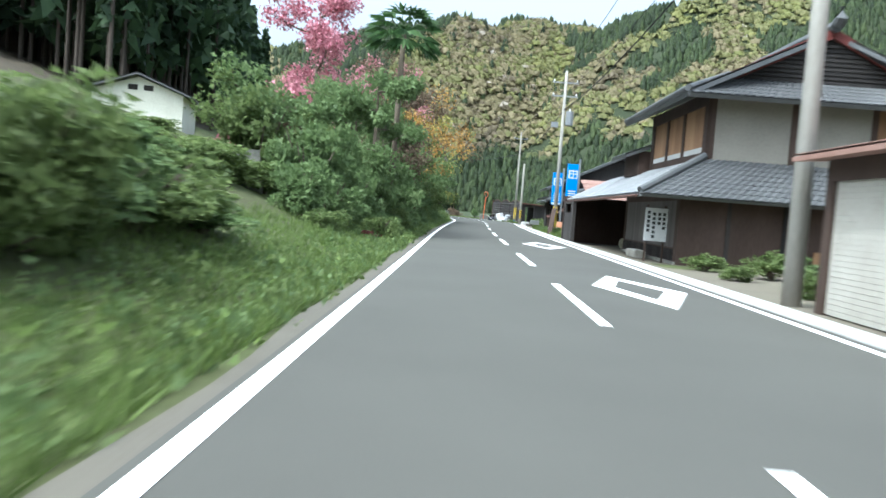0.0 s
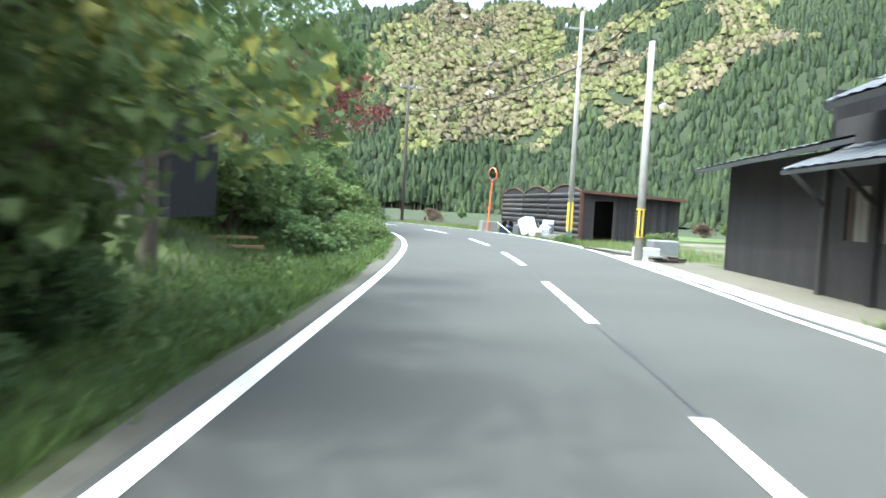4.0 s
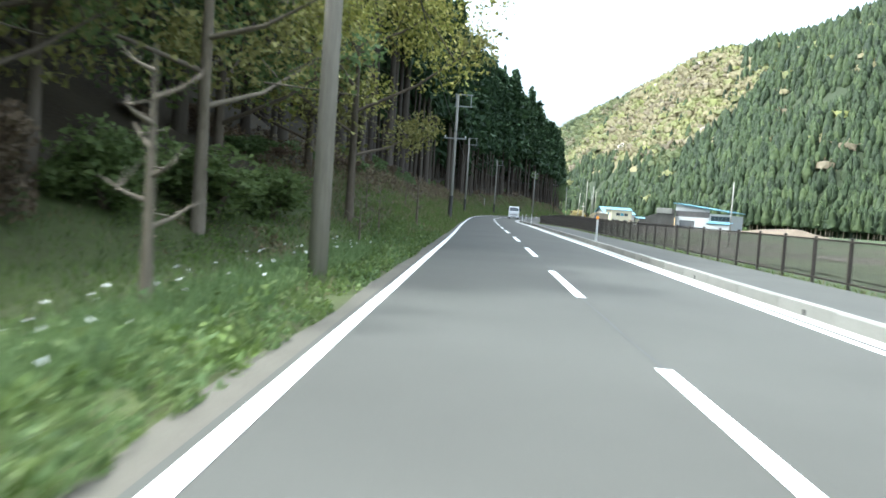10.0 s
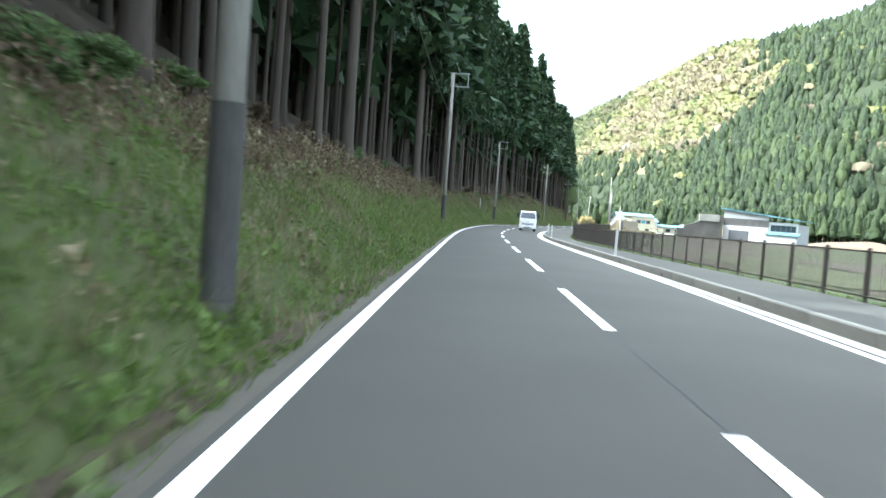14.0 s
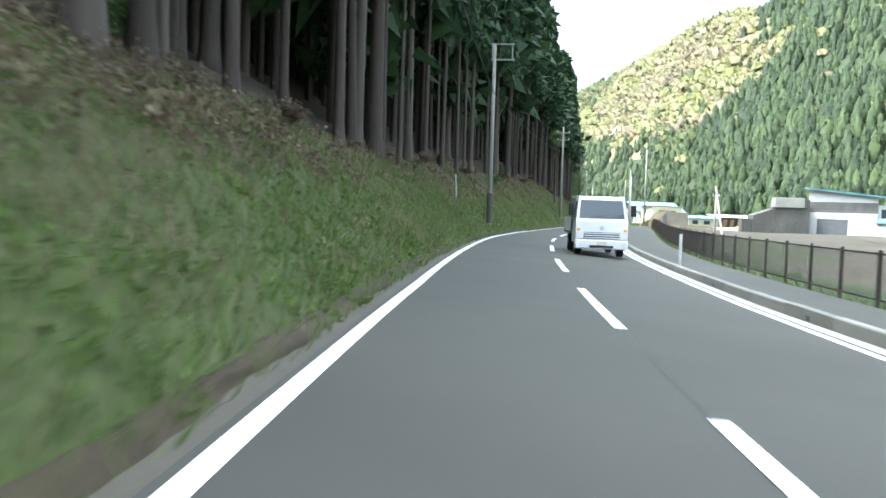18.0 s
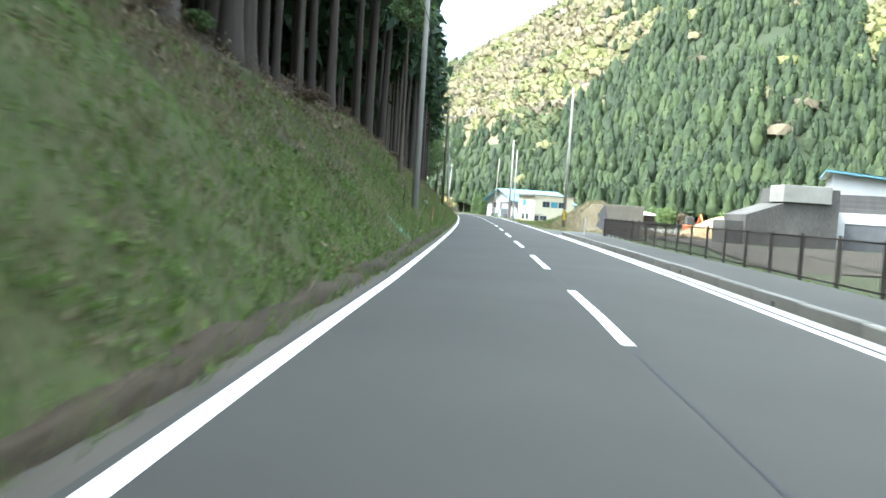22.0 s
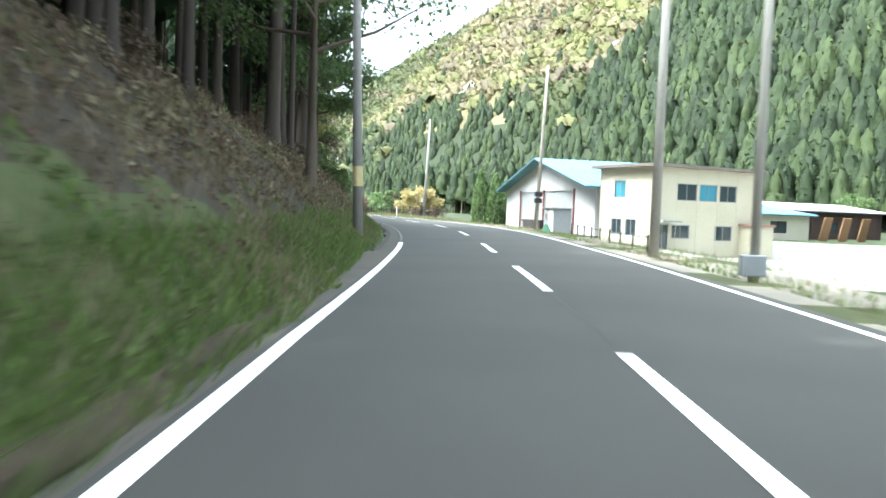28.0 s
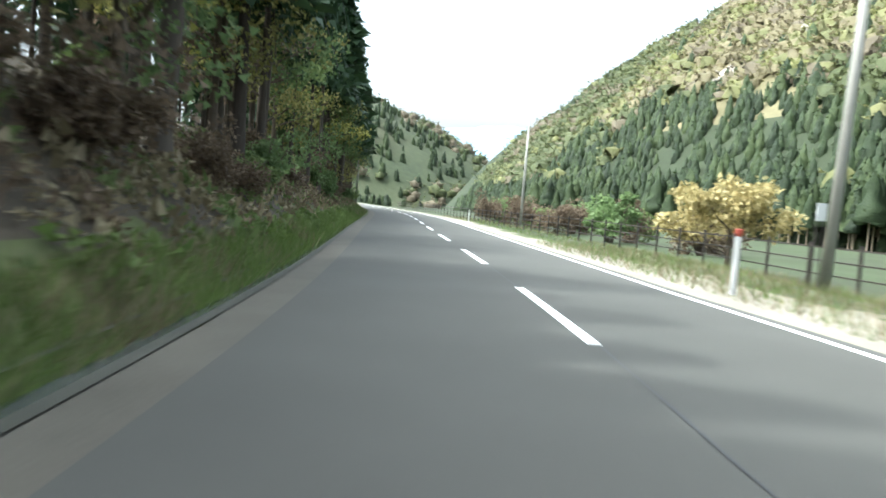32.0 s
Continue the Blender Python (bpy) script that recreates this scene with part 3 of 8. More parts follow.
def mountain_place(u, d):
    """World place d metres behind the foot line."""
    x, y, c = foot_line(u)
    nx, ny = 0.36, 0.93
    px, py = x + nx * d, y + ny * d
    rise = c * (1 - (1 - np.clip(d / (1.22 * c), 0, 1)) ** 1.3)
    ridge = 1 + 0.07 * hum(px, py, 0.02, 1.0) * smooth(20, 120, d) + 0.05 * hum(px, py, 0.055, 2.0)
    return px, py, rise * ridge - 2.0


uu, dd = np.meshgrid(np.linspace(0, 9, 130), np.concatenate([[-30, -12, 0], np.linspace(8, 330, 50)]), indexing="ij")
mx, my, mz = mountain_place(uu, dd)
n2 = dd.shape[1]
i = (np.arange(129)[:, None] * n2 + np.arange(n2 - 1)).ravel()
uc, dc = (uu[:-1, :-1] + uu[1:, 1:]) / 2, (dd[:-1, :-1] + dd[1:, 1:]) / 2
zone = uc + 0.25 * hum(mx[:-1, :-1], my[:-1, :-1], 0.03, 3.0) + 0.0016 * (dc - 120)
litter = ((zone > 5.8) & (zone < 7.5) & (dc > 34)) | ((zone > 2.8) & (zone < 4.55) & (dc > 62))
tagged(mesh_object("mountain", np.stack([mx, my, mz], -1).reshape(-1, 3), [np.stack([i, i + 1, i + n2 + 1, i + n2], 1)], [MOUNTAIN, LITTER], litter.astype(int).ravel(), smooth_faces=True),
       "steep mountainside of leaf litter under mixed woods", "mountain", kind="structure")
def far_hill(name, x, y, w, d, h, mat, label):
    gx, gy = np.meshgrid(np.linspace(-1, 1, 60), np.linspace(-1, 1, 24), indexing="ij")
    z = h * np.clip(1 - np.hypot(gx, gy) ** 1.5, 0, 1) * (1 + 0.14 * hum(gx, gy, 5.0, x) + 0.06 * hum(gx, gy, 21.0, y)) - 4
    i = (np.arange(59)[:, None] * 24 + np.arange(23)).ravel()
    ob = mesh_object(name, np.stack([x + gx * w, y + gy * d, z], -1).reshape(-1, 3), [np.stack([i, i + 24, i + 25, i + 1], 1)], mat, smooth_faces=True)
    return tagged(ob, label, "hill", kind="structure")


HILL_GREEN = material("far_hill_green", [(0.02, 0.03, 0.014), (0.036, 0.044, 0.02), (0.052, 0.052, 0.028)], rough=0.95, scale=0.02, fine=0.2, bump=0.6, spread=0.5, bump_scale=2.0)
# haze of the distance painted into the base colour of the farthest hill
HILL_HAZE = material("distant_hill_haze_blue", [(0.14, 0.2, 0.25), (0.17, 0.23, 0.28), (0.2, 0.26, 0.3)], rough=0.95, scale=0.01, fine=0.1, bump=0.0, spread=0.5)
far_hill("hill", -720, 1040, 200, 220, 108, HILL_GREEN, "rounded wooded hill at the valley's far end")
far_hill("distant_hill", -1060, 1800, 520, 300, 178, HILL_HAZE, "pale blue hazy hill on the horizon")
far_hill("hill", -520, 250, 420, 330, 150, HILL_GREEN, "wooded hill rising behind the cedar bank")
# valley floor out to the horizon
a = 1100.0
gx, gy = np.meshgrid(np.linspace(-a, a, 40), np.linspace(-a, a, 40), indexing="ij")
gz = -3.2 + 0 * gx
i = (np.arange(39)[:, None] * 40 + np.arange(39)).ravel()
tagged(mesh_object("valley_floor", np.stack([gx, gy, gz], -1).reshape(-1, 3), [np.stack([i, i + 40, i + 41, i + 1], 1)], FIELD),
       "wide green valley floor", "ground", kind="structure")


# ---- woods ----
def rounded(V, F, ids, X, Y, Z, H, up, keep=0.12):
    """Shading normals that bulge out from each crown, and faces wound to suit."""
    vid = np.zeros(len(V), np.int64)
    for j in range(3):
        vid[F[:, j]] = ids
    d = V - np.stack([X, Y, Z + 0.4 * H], 1)[vid]
    d[:, 2] *= 0.6
    d /= np.linalg.norm(d, axis=1)[:, None] + 1e-6
    d[:, 2] += up[vid]
    fn = np.cross(V[F[:, 1]] - V[F[:, 0]], V[F[:, 2]] - V[F[:, 0]])
    fn /= np.linalg.norm(fn, axis=1)[:, None] + 1e-9
    back = (fn * d[F].mean(1)).sum(1) < 0
    F = np.where(back[:, None], F[:, ::-1], F)
    fn[back] *= -1
    for j in range(3):
        d[F[:, j]] += keep * fn
    return F, d / np.linalg.norm(d, axis=1)[:, None]


def unit(rng, n):
    v = rng.normal(size=(n, 3))
    return v / np.linalg.norm(v, axis=1)[:, None]


def leaf_tris(rng, P, size, up=0.0, flat=0.0):
    """One triangle leaf or spray at each point P; size is a number or an array."""
    n = len(P)
    a = unit(rng, n)
    b = unit(rng, n)
    a[:, 2] = a[:, 2] * (1 - flat) + up
    c = np.cross(a, b)
    c /= np.linalg.norm(c, axis=1)[:, None] + 1e-9
    s = (np.asarray(size) * rng.uniform(0.6, 1.4, n))[:, None]
    V = np.stack([P - c * s * 0.45, P + c * s * 0.45, P + a * s], 1).reshape(-1, 3)
    return V, np.arange(3 * n).reshape(-1, 3)


def far_conifer(rng, foot=0.04):
    """A rounded, ragged spire with small sprays on it, base at the origin, 1 high."""
    w = rng.uniform(0.14, 0.2)
    V, F = [], []
    rings = ((foot, 0.92), (max(0.24, foot + 0.04), 1.03), (max(0.33, foot + 0.1), 0.86), (0.54, 0.84), (0.62, 0.6), (0.78, 0.52), (0.86, 0.28))
    for z, r in rings:
        for j in range(6):
            a = j * 2 * math.pi / 6 + 2 * z
            q = w * r * rng.uniform(0.84, 1.14)
            V.append((math.cos(a) * q, math.sin(a) * q, z + (rng.uniform(-0.04, 0.03) if r > 0.55 else rng.uniform(-0.02, 0.02))))
    for k in range(len(rings) - 1):
        for j in range(6):
            p, q = k * 6 + j, k * 6 + (j + 1) % 6
            F += [(p, q, q + 6), (p, q + 6, p + 6)]
    V.append((0, 0, 1.0))
    F += [(36 + j, 36 + (j + 1) % 6, 42) for j in range(6)]
    n = 28
    z = foot + (1 - foot) * rng.uniform(0.1, 0.97, n)
    r = w * np.clip(1.25 * (1 - z) ** 0.6, 0, 1.02) * rng.uniform(0.85, 1.1, n)
    a = rng.uniform(0, 2 * np.pi, n)
    lv, lf = leaf_tris(rng, np.stack([np.cos(a) * r, np.sin(a) * r, z], 1), 0.07 * (1.15 - 0.5 * z), -0.3)
    return np.concatenate([np.array(V), lv]), np.concatenate([np.array(F), lf + len(V)])


def far_broadleaf(rng):
    """A lumpy crown with a ragged edge, about 1 high and 1 wide."""
    bm = bmesh.new()
    bmesh.ops.create_icosphere(bm, subdivisions=1, radius=1)
    V = np.array([v.co[:] for v in bm.verts])
    F = np.array([[v.index for v in f.verts] for f in bm.faces])
    bm.free()
    lumps = unit(rng, 9)
    bulge = np.maximum((V @ lumps.T) - 0.72, 0).max(1) / 0.28
    V = V * (0.27 + 0.13 * bulge + rng.normal(0, 0.015, len(V)))[:, None] * [1, 1, 1.1] + [0, 0, 0.5]
    n = 84
    k = rng.integers(0, len(V), n)
    lv, lf = leaf_tris(rng, V[k] + (V[k] - [0, 0, 0.5]) * rng.uniform(-0.05, 0.55, n)[:, None], 0.085)
    return np.concatenate([V, lv]), np.concatenate([F[V[F].mean(1)[:, 2] > 0.36], lf + len(V)])


def scatter(templates, X, Y, Z, H, W, rng, pick=None):
    """Copies of the templates, turned and scaled, as one pair of arrays."""
    VV, FF, ids, n0 = [], [], [], 0
    which = rng.integers(0, len(templates), len(X)) if pick is None else pick
    for t, (v, f) in enumerate(templates):
        k = np.where(which == t)[0]
        if not len(k):
            continue
        a = rng.uniform(0, 2 * np.pi, len(k))
        c, s = np.cos(a)[:, None], np.sin(a)[:, None]
        x = (v[:, 0] * c - v[:, 1] * s) * W[k][:, None] + X[k][:, None]
        y = (v[:, 0] * s + v[:, 1] * c) * W[k][:, None] + Y[k][:, None]
        z = v[:, 2] * H[k][:, None] + Z[k][:, None]
        VV.append(np.stack([x, y, z], -1).reshape(-1, 3))
        FF.append((f[None] + (np.arange(len(k)) * len(v))[:, None, None] + n0).reshape(-1, 3))
        ids.append(np.repeat(k, len(f)))
        n0 += len(k) * len(v)
    return np.concatenate(VV), np.concatenate(FF), np.concatenate(ids)


rng = np.random.default_rng(11)
conifers = [far_conifer(rng) for _ in range(6)]
broads = [far_broadleaf(rng) for _ in range(8)]
n = 21000
U, D = rng.uniform(0.3, 8.6, n), 300 * rng.uniform(0, 1, n) ** 1.15
MX, MY, MZ = mountain_place(U, D)
patch = hum(MX, MY, 0.022, 4.0) + 0.35 * hum(MX, MY, 0.07, 8.0)
low = smooth(55, 20, D + 14 * hum(MX, MY, 0.04, 6))          # cedar belt along the foot
wob = 0.25 * hum(MX, MY, 0.03, 3.0) + 0.0016 * (D - 120)
lean_u = U + wob
plantation = (lean_u > 4.55) & (lean_u < 5.8)
open_low = (lean_u > 5.8) & (lean_u < 7.5) & (D > 34 + 16 * hum(MX, MY, 0.05, 6))
open_mid = (lean_u > 2.8) & (lean_u <= 4.55) & (D > 62 + 20 * hum(MX, MY, 0.04, 6))
pale = (open_low | open_mid) & (patch < 0.62)
con = np.where(plantation, rng.uniform(size=n) > 0.03, np.where(pale, rng.uniform(size=n) < 0.07, (patch > np.where(lean_u > 7.2, 0.6, 0.12)) | ((low > 0.5) & ((lean_u < 6.9) | (D < 16)))))
con |= (lean_u < 2.75) & (D < 25 + 75 * (2.75 - lean_u) + 18 * hum(MX, MY, 0.05, 2.0))
edge = con & (D < 16) & (U > 3.6) & (U < 7.2)
keep = con | (rng.uniform(size=n) < 0.85)
tone = hum(MX, MY, 0.035, 12.0) + rng.normal(0, 0.45, n)
kind = np.where(con, np.where(rng.uniform(size=n) < 0.8, 0, 1), np.where((lean_u > 7.4) | (low > 0.3), np.where(tone > 0.55, 2, np.where(tone < -0.6, 6, 5)), np.where(tone > 0.7, 7, np.where(tone > 0.02, 2, np.where(tone < -0.75, 6, np.where(rng.uniform(size=n) < 0.02, 4, 3))))))
tall = np.where(con, np.where(U > 6.2, 0.78, 1.0) * rng.uniform(8, 17, n) * (0.85 + 0.25 * hum(MX, MY, 0.06, 9)), rng.uniform(4.5, 10, n))
wide = np.where(con, tall * rng.uniform(1.0, 1.5, n), tall * rng.uniform(1.15, 1.75, n))
which = np.where(con, rng.integers(0, 6, n), 6 + rng.integers(0, 8, n))
MX, MY, MZ, tall, wide, which, kind = (q[keep] for q in (MX, MY, MZ, tall, wide, which, kind))
MZ -= np.where(which < 6, 0.3, 0.34) * tall          # crowns close over the slope
V, F, ids = scatter(conifers + broads, MX, MY, MZ, tall, wide, rng, which)
F, nrm = rounded(V, F, ids, MX, MY, MZ, tall, np.where(which < 6, 0.55, 1.3))
tagged(mesh_object("mountain_woods", V, [F], [CEDAR_FAR, PINE_FAR, OAK_FAR, TAN_FAR, BLOSSOM_FAR, GREEN_FAR, BARE_FAR, LIME_FAR], kind[ids], normals=nrm),
       "mixed mountain woods of dark cedars and pale spring broadleaf trees", "woods", kind="stuff")


gx, gy = rng.uniform(-0.95, 0.95, (2, 1500))
HZ_ = 108 * np.clip(1 - np.hypot(gx, gy) ** 1.5, 0, 1) * (1 + 0.14 * hum(gx, gy, 5.0, -720) + 0.06 * hum(gx, gy, 21.0, 1040)) - 4
con = hum(gx, gy, 4.0, 3) > -0.1
ht = rng.uniform(9, 15, 1500)
V, F, ids = scatter(conifers + broads, -720 + gx * 200, 1040 + gy * 220, HZ_ - 0.3 * ht, ht, ht * rng.uniform(1.0, 1.5, 1500), rng, np.where(con, rng.integers(0, 6, 1500), 6 + rng.integers(0, 8, 1500)))
tagged(mesh_object("hill_woods", V, [F], [CEDAR_FAR, GREEN_FAR, BARE_FAR], np.where(con, 0, rng.integers(1, 3, 1500))[ids]), "dark mixed woods on the hill at the valley's end", "woods", kind="stuff")


# bare trunks along the lower edge of the mountain's cedars
k = 420
U, D = rng.uniform(3.4, 7.4, k), rng.uniform(-5, 4, k)
EX, EY, EZ = mountain_place(U, D)
eh = rng.uniform(12, 17, k)
stem = Shape().tube([(0, 0, -0.1), (0, 0, 0.5)], [0.016, 0.011], 4, caps=False)
tri = np.array([q for f in stem.f for q in ((f[0], f[1], f[2]), (f[0], f[2], f[3]))])
V, F, ids = scatter([(np.array(stem.v), tri)], EX, EY, EZ, eh, eh, rng)
edge = tagged(mesh_object("woodland_edge", V, [F], BARK_TAN), "row of cedars with bare tan trunks at the mountain's foot", "woods", kind="stuff")
V, F, ids = scatter([far_conifer(rng, 0.36) for _ in range(4)], EX, EY, EZ, eh, eh * 1.1, rng)
mesh_object("crown", V, [F], CEDAR_FAR, parent=edge)


# ---- cedar plantation on the left bank ----
def cedar_crown(rng, n=1100, bare=0.36, size=0.68):
    """Drooping sprays of a plantation cedar 22 m tall, bare below its crown."""
    z = rng.uniform(bare, 1.0, n) ** 0.9
    r = np.minimum((1.02 - z) / 0.62, 1.0) * 2.3 * rng.uniform(0.25, 1.0, n) + 0.12
    a = rng.uniform(0, 2 * np.pi, n)
    P = np.stack([np.cos(a) * r, np.sin(a) * r, z * 22 - r * 0.25], 1)
    return leaf_tris(rng, P, size, -0.35)


def cedar_trunk(rng):
    sh = Shape()
    lean = rng.normal(0, 0.12, 2)
    zs = [-0.6, 0.15, 0.8, 3, 8, 14, 21]
    rs = [0.3, 0.25, 0.2, 0.175, 0.145, 0.1, 0.03]
    sh.tube([(lean[0] * z / 10, lean[1] * z / 10, z) for z in zs], rs, 9)
    for _ in range(9):            # dead twigs below the crown
        z, a = rng.uniform(4.5, 9), rng.uniform(0, 6.28)
        l = rng.uniform(0.4, 1.0)
        sh.tube([(0, 0, z), (math.cos(a) * l, math.sin(a) * l, z + 0.1)], [0.018, 0.006], 3, caps=False)
    return sh


rng = np.random.default_rng(5)
crown_meshes, trunk_meshes = [], []
for k in range(5):
    v, f = cedar_crown(rng)
    ob = mesh_object("crown", v, [f], CEDAR)
    crown_meshes.append(ob.data)
    bpy.data.objects.remove(ob)
    ob = cedar_trunk(rng).done("trunk", BARK, smooth_faces=True)
    trunk_meshes.append(ob.data)
    bpy.data.objects.remove(ob)


def cedar(s, o, tall, k, rz, g=1.0):
    root = thing("cedar_tree", spot(s, o, None, rz) @ Matrix.Diagonal((tall ** 0.5 * g, tall ** 0.5 * g, tall, 1)), "tall straight plantation cedar with a bare grey trunk", "tree", "cedars on the bank")
    for name, me in (("trunk", trunk_meshes[k % 5]), ("crown", crown_meshes[(k * 3) % 5])):
        new(name, me).parent = root


CEDAR_FRONT = [(120, -26), (140, -21), (155, -12.2), (160, -9.4), (185, -7.9), (240, -7.9), (290, -7.7), (340, -8.6), (370, -8.2), (410, -7.4), (440, -7.6), (462, -7.2), (480, -5.9), (520, -5.5), (600, -5.3)]
s, count = 134.0, 0
while s < 582 and count < 298:
    front = table(s, CEDAR_FRONT)
    o = front - abs(rng.normal(0, 0.9)) - (2.6 if rng.uniform() < 0.4 else 0)
    cedar(s, float(o), rng.uniform(0.9, 1.18) * float(table(s, [(120, 1), (160, 1.12), (330, 1.12), (440, 1), (454, 0.56), (600, 0.56)])), int(rng.integers(0, 15)), rng.uniform(0, 360), rng.choice([0.6, 0.75, 0.95, 1.2, 1.5]))
    s += rng.choice([0.7, 1.2, 1.6, 2.2, 3.2]) * rng.uniform(0.8, 1.2)
    count += 1
# the rows behind them
n = 2300
S, O = rng.uniform(118, 560, n), np.zeros(n)
O = table(S, CEDAR_FRONT) - 3.5 - 55 * rng.uniform(0, 1, n) ** 1.2
S[:200], O[:200] = rng.uniform(56, 118, 200), rng.uniform(-62, -27, 200)      # grove behind the village
S = np.where((S > 446) & (rng.uniform(size=n) < 0.55), S - 230, S)
X, Y = plan(S, O)
Z = land_z(S, O)
tr = []
for k in range(4):
    sh = Shape().tube([(0, 0, -0.5), (0, 0, 9), (0.1, 0, 20)], [0.19, 0.15, 0.04], 5, caps=False)
    tris = np.array([t for f in sh.f for t in ((f[0], f[1], f[2]), (f[0], f[2], f[3]))])
    tr.append((np.array(sh.v), tris))
tall = rng.uniform(0.85, 1.15, n) * table(S, [(0, 0.8), (118, 1.05), (150, 1.12), (330, 1.12), (440, 1), (456, 0.62), (600, 0.62)])
V, F, ids = scatter(tr, X, Y, Z, tall, tall, rng)
wood = tagged(mesh_object("cedar_forest", V, [F], BARK), "dark plantation of tall cedars on the slope", "forest", kind="stuff")
cr = [cedar_crown(rng, 230, q, 1.15) for q in (0.1, 0.16, 0.24, 0.34)]
V, F, ids = scatter(cr, X, Y, Z, tall, tall, rng)
mesh_object("crowns", V, [F], CEDAR, parent=wood)

# ---- kerb, footway and fence on the valley side ----
STEEL_BROWN = material("dark_brown_painted_steel", [(0.022, 0.017, 0.014), (0.035, 0.028, 0.023), (0.05, 0.04, 0.033)], rough=0.55, scale=3, fine=30, bump=0.1, spec=0.4)
WHITE_PLASTIC = material("white_plastic", [(0.398, 0.398, 0.384), (0.497, 0.497, 0.484), (0.53, 0.53, 0.517)], rough=0.5, scale=2, fine=20, bump=0.05)
ORANGE = material("orange_reflector", [(0.7, 0.22, 0.02), (0.85, 0.33, 0.03)], rough=0.35, scale=4, bump=0.0)
RED_BROWN = material("faded_red_cap", [(0.25, 0.05, 0.03), (0.35, 0.08, 0.05)], rough=0.5, scale=4, bump=0.0)
KERB_O = [(126, 3.4), (134, 3.16), (225, 3.2), (300, 3.3), (345, 3.3), (600, 3.3)]
FENCE_O = [(120, 5.2), (128, 5.5), (140, 6.1), (155, 6.7), (205, 6.6), (255, 6.2), (290, 6.1), (320, 6.2), (340, 6.2), (349, 6.5), (357, 6.9)]
apron = strip("pavement_apron", np.arange(116, 128.5, 0.5), lambda s: table(s, RIGHT_EDGE) + 0.3, lambda s: table(s, [(116, 4.6), (122, 5.0), (128, 5.3)]), 0.012, SIDEWALK, 3)
tagged(apron, "worn asphalt apron at the end of the footway", "pavement", kind="structure")
pav = strip("pavement", np.arange(128, 352, 1.0), lambda s: table(s, KERB_O) + 0.1, lambda s: np.minimum(table(s, FENCE_O) - 0.25, 6.1), 0.1, SIDEWALK, 3)
tagged(pav, "narrow grey asphalt footway behind the kerb", "pavement", kind="structure")
gut = strip("gutter", np.arange(128, 350, 1.0), lambda s: table(s, RIGHT_EDGE) + 0.16, lambda s: table(s, KERB_O) + 0.02, 0.004, PALE_CONCRETE, 1)
tagged(gut, "pale concrete gutter strip along the kerb", "gutter", kind="structure")
kerb = tagged(new("kerb"), "grey concrete kerb with small drain holes", "kerb", kind="structure")
DARK_HOLE = material("dark_drain", [(0.01, 0.01, 0.01), (0.02, 0.02, 0.018)], rough=0.9, bump=0)
kb = Shape().box(0, 0.006, -0.08, 0.17, 1.994, 0.2).done("kerb_block", [CONCRETE, DARK_HOLE], bevel=0.02)
ks = Shape().box(0, 0.006, -0.08, 0.17, 1.994, 0.2).box(-0.004, 0.9, 0.02, 0.01, 1.02, 0.11, 1).done("kerb_block", [CONCRETE, DARK_HOLE], bevel=0.012)
kmesh, kmesh2 = kb.data, ks.data
bpy.data.objects.remove(kb), bpy.data.objects.remove(ks)
for j, s in enumerate(np.arange(127.0, 349.0, 2.0)):
    ob = new("kerb_block", kmesh2 if j % 3 == 1 else kmesh)
    ob.parent = kerb
    o = float(table(s + 1, KERB_O))
    ob.matrix_world = spot(s, float(table(s, KERB_O)), float(road_z(s, o)) - 0.005, -math.degrees(math.atan2(float(table(s + 2, KERB_O) - table(s, KERB_O)), 2)))
# pale concrete edging through the village
edging = tagged(new("edging"), "pale concrete edging strip beside the village road", "edging", kind="structure")
eb = Shape().box(0, 0.006, -0.12, 0.5, 1.994, 0.035).done("edging_slab", PALE_CONCRETE, bevel=0.012)
emesh = eb.data
bpy.data.objects.remove(eb)
for s in np.arange(-20.0, 84.0, 2.0):
    ob = new("edging_slab", emesh)
    ob.parent = edging
    o = float(table(s, RIGHT_EDGE)) + 0.24
    ob.matrix_world = spot(s, o, float(road_z(s, o)))

# fence: posts, two rails and a screen of bars for each bay
post_mesh = Shape().box(-0.035, -0.035, -0.35, 0.035, 0.035, 1.12).done("post", STEEL_BROWN, bevel=0.006)
rail_mesh = Shape().box(-0.02, 0, -0.02, 0.02, 2.0, 0.02).done("rail", STEEL_BROWN)
bars = Shape()
for k in range(1, 16):
    bars.box(-0.008, k * 0.125 - 0.008, 0.12, 0.008, k * 0.125 + 0.008, 1.02)
bars_mesh = bars.done("bars", STEEL_BROWN)
pm, rm, bm_ = post_mesh.data, rail_mesh.data, bars_mesh.data
for ob in (post_mesh, rail_mesh, bars_mesh):
    bpy.data.objects.remove(ob)


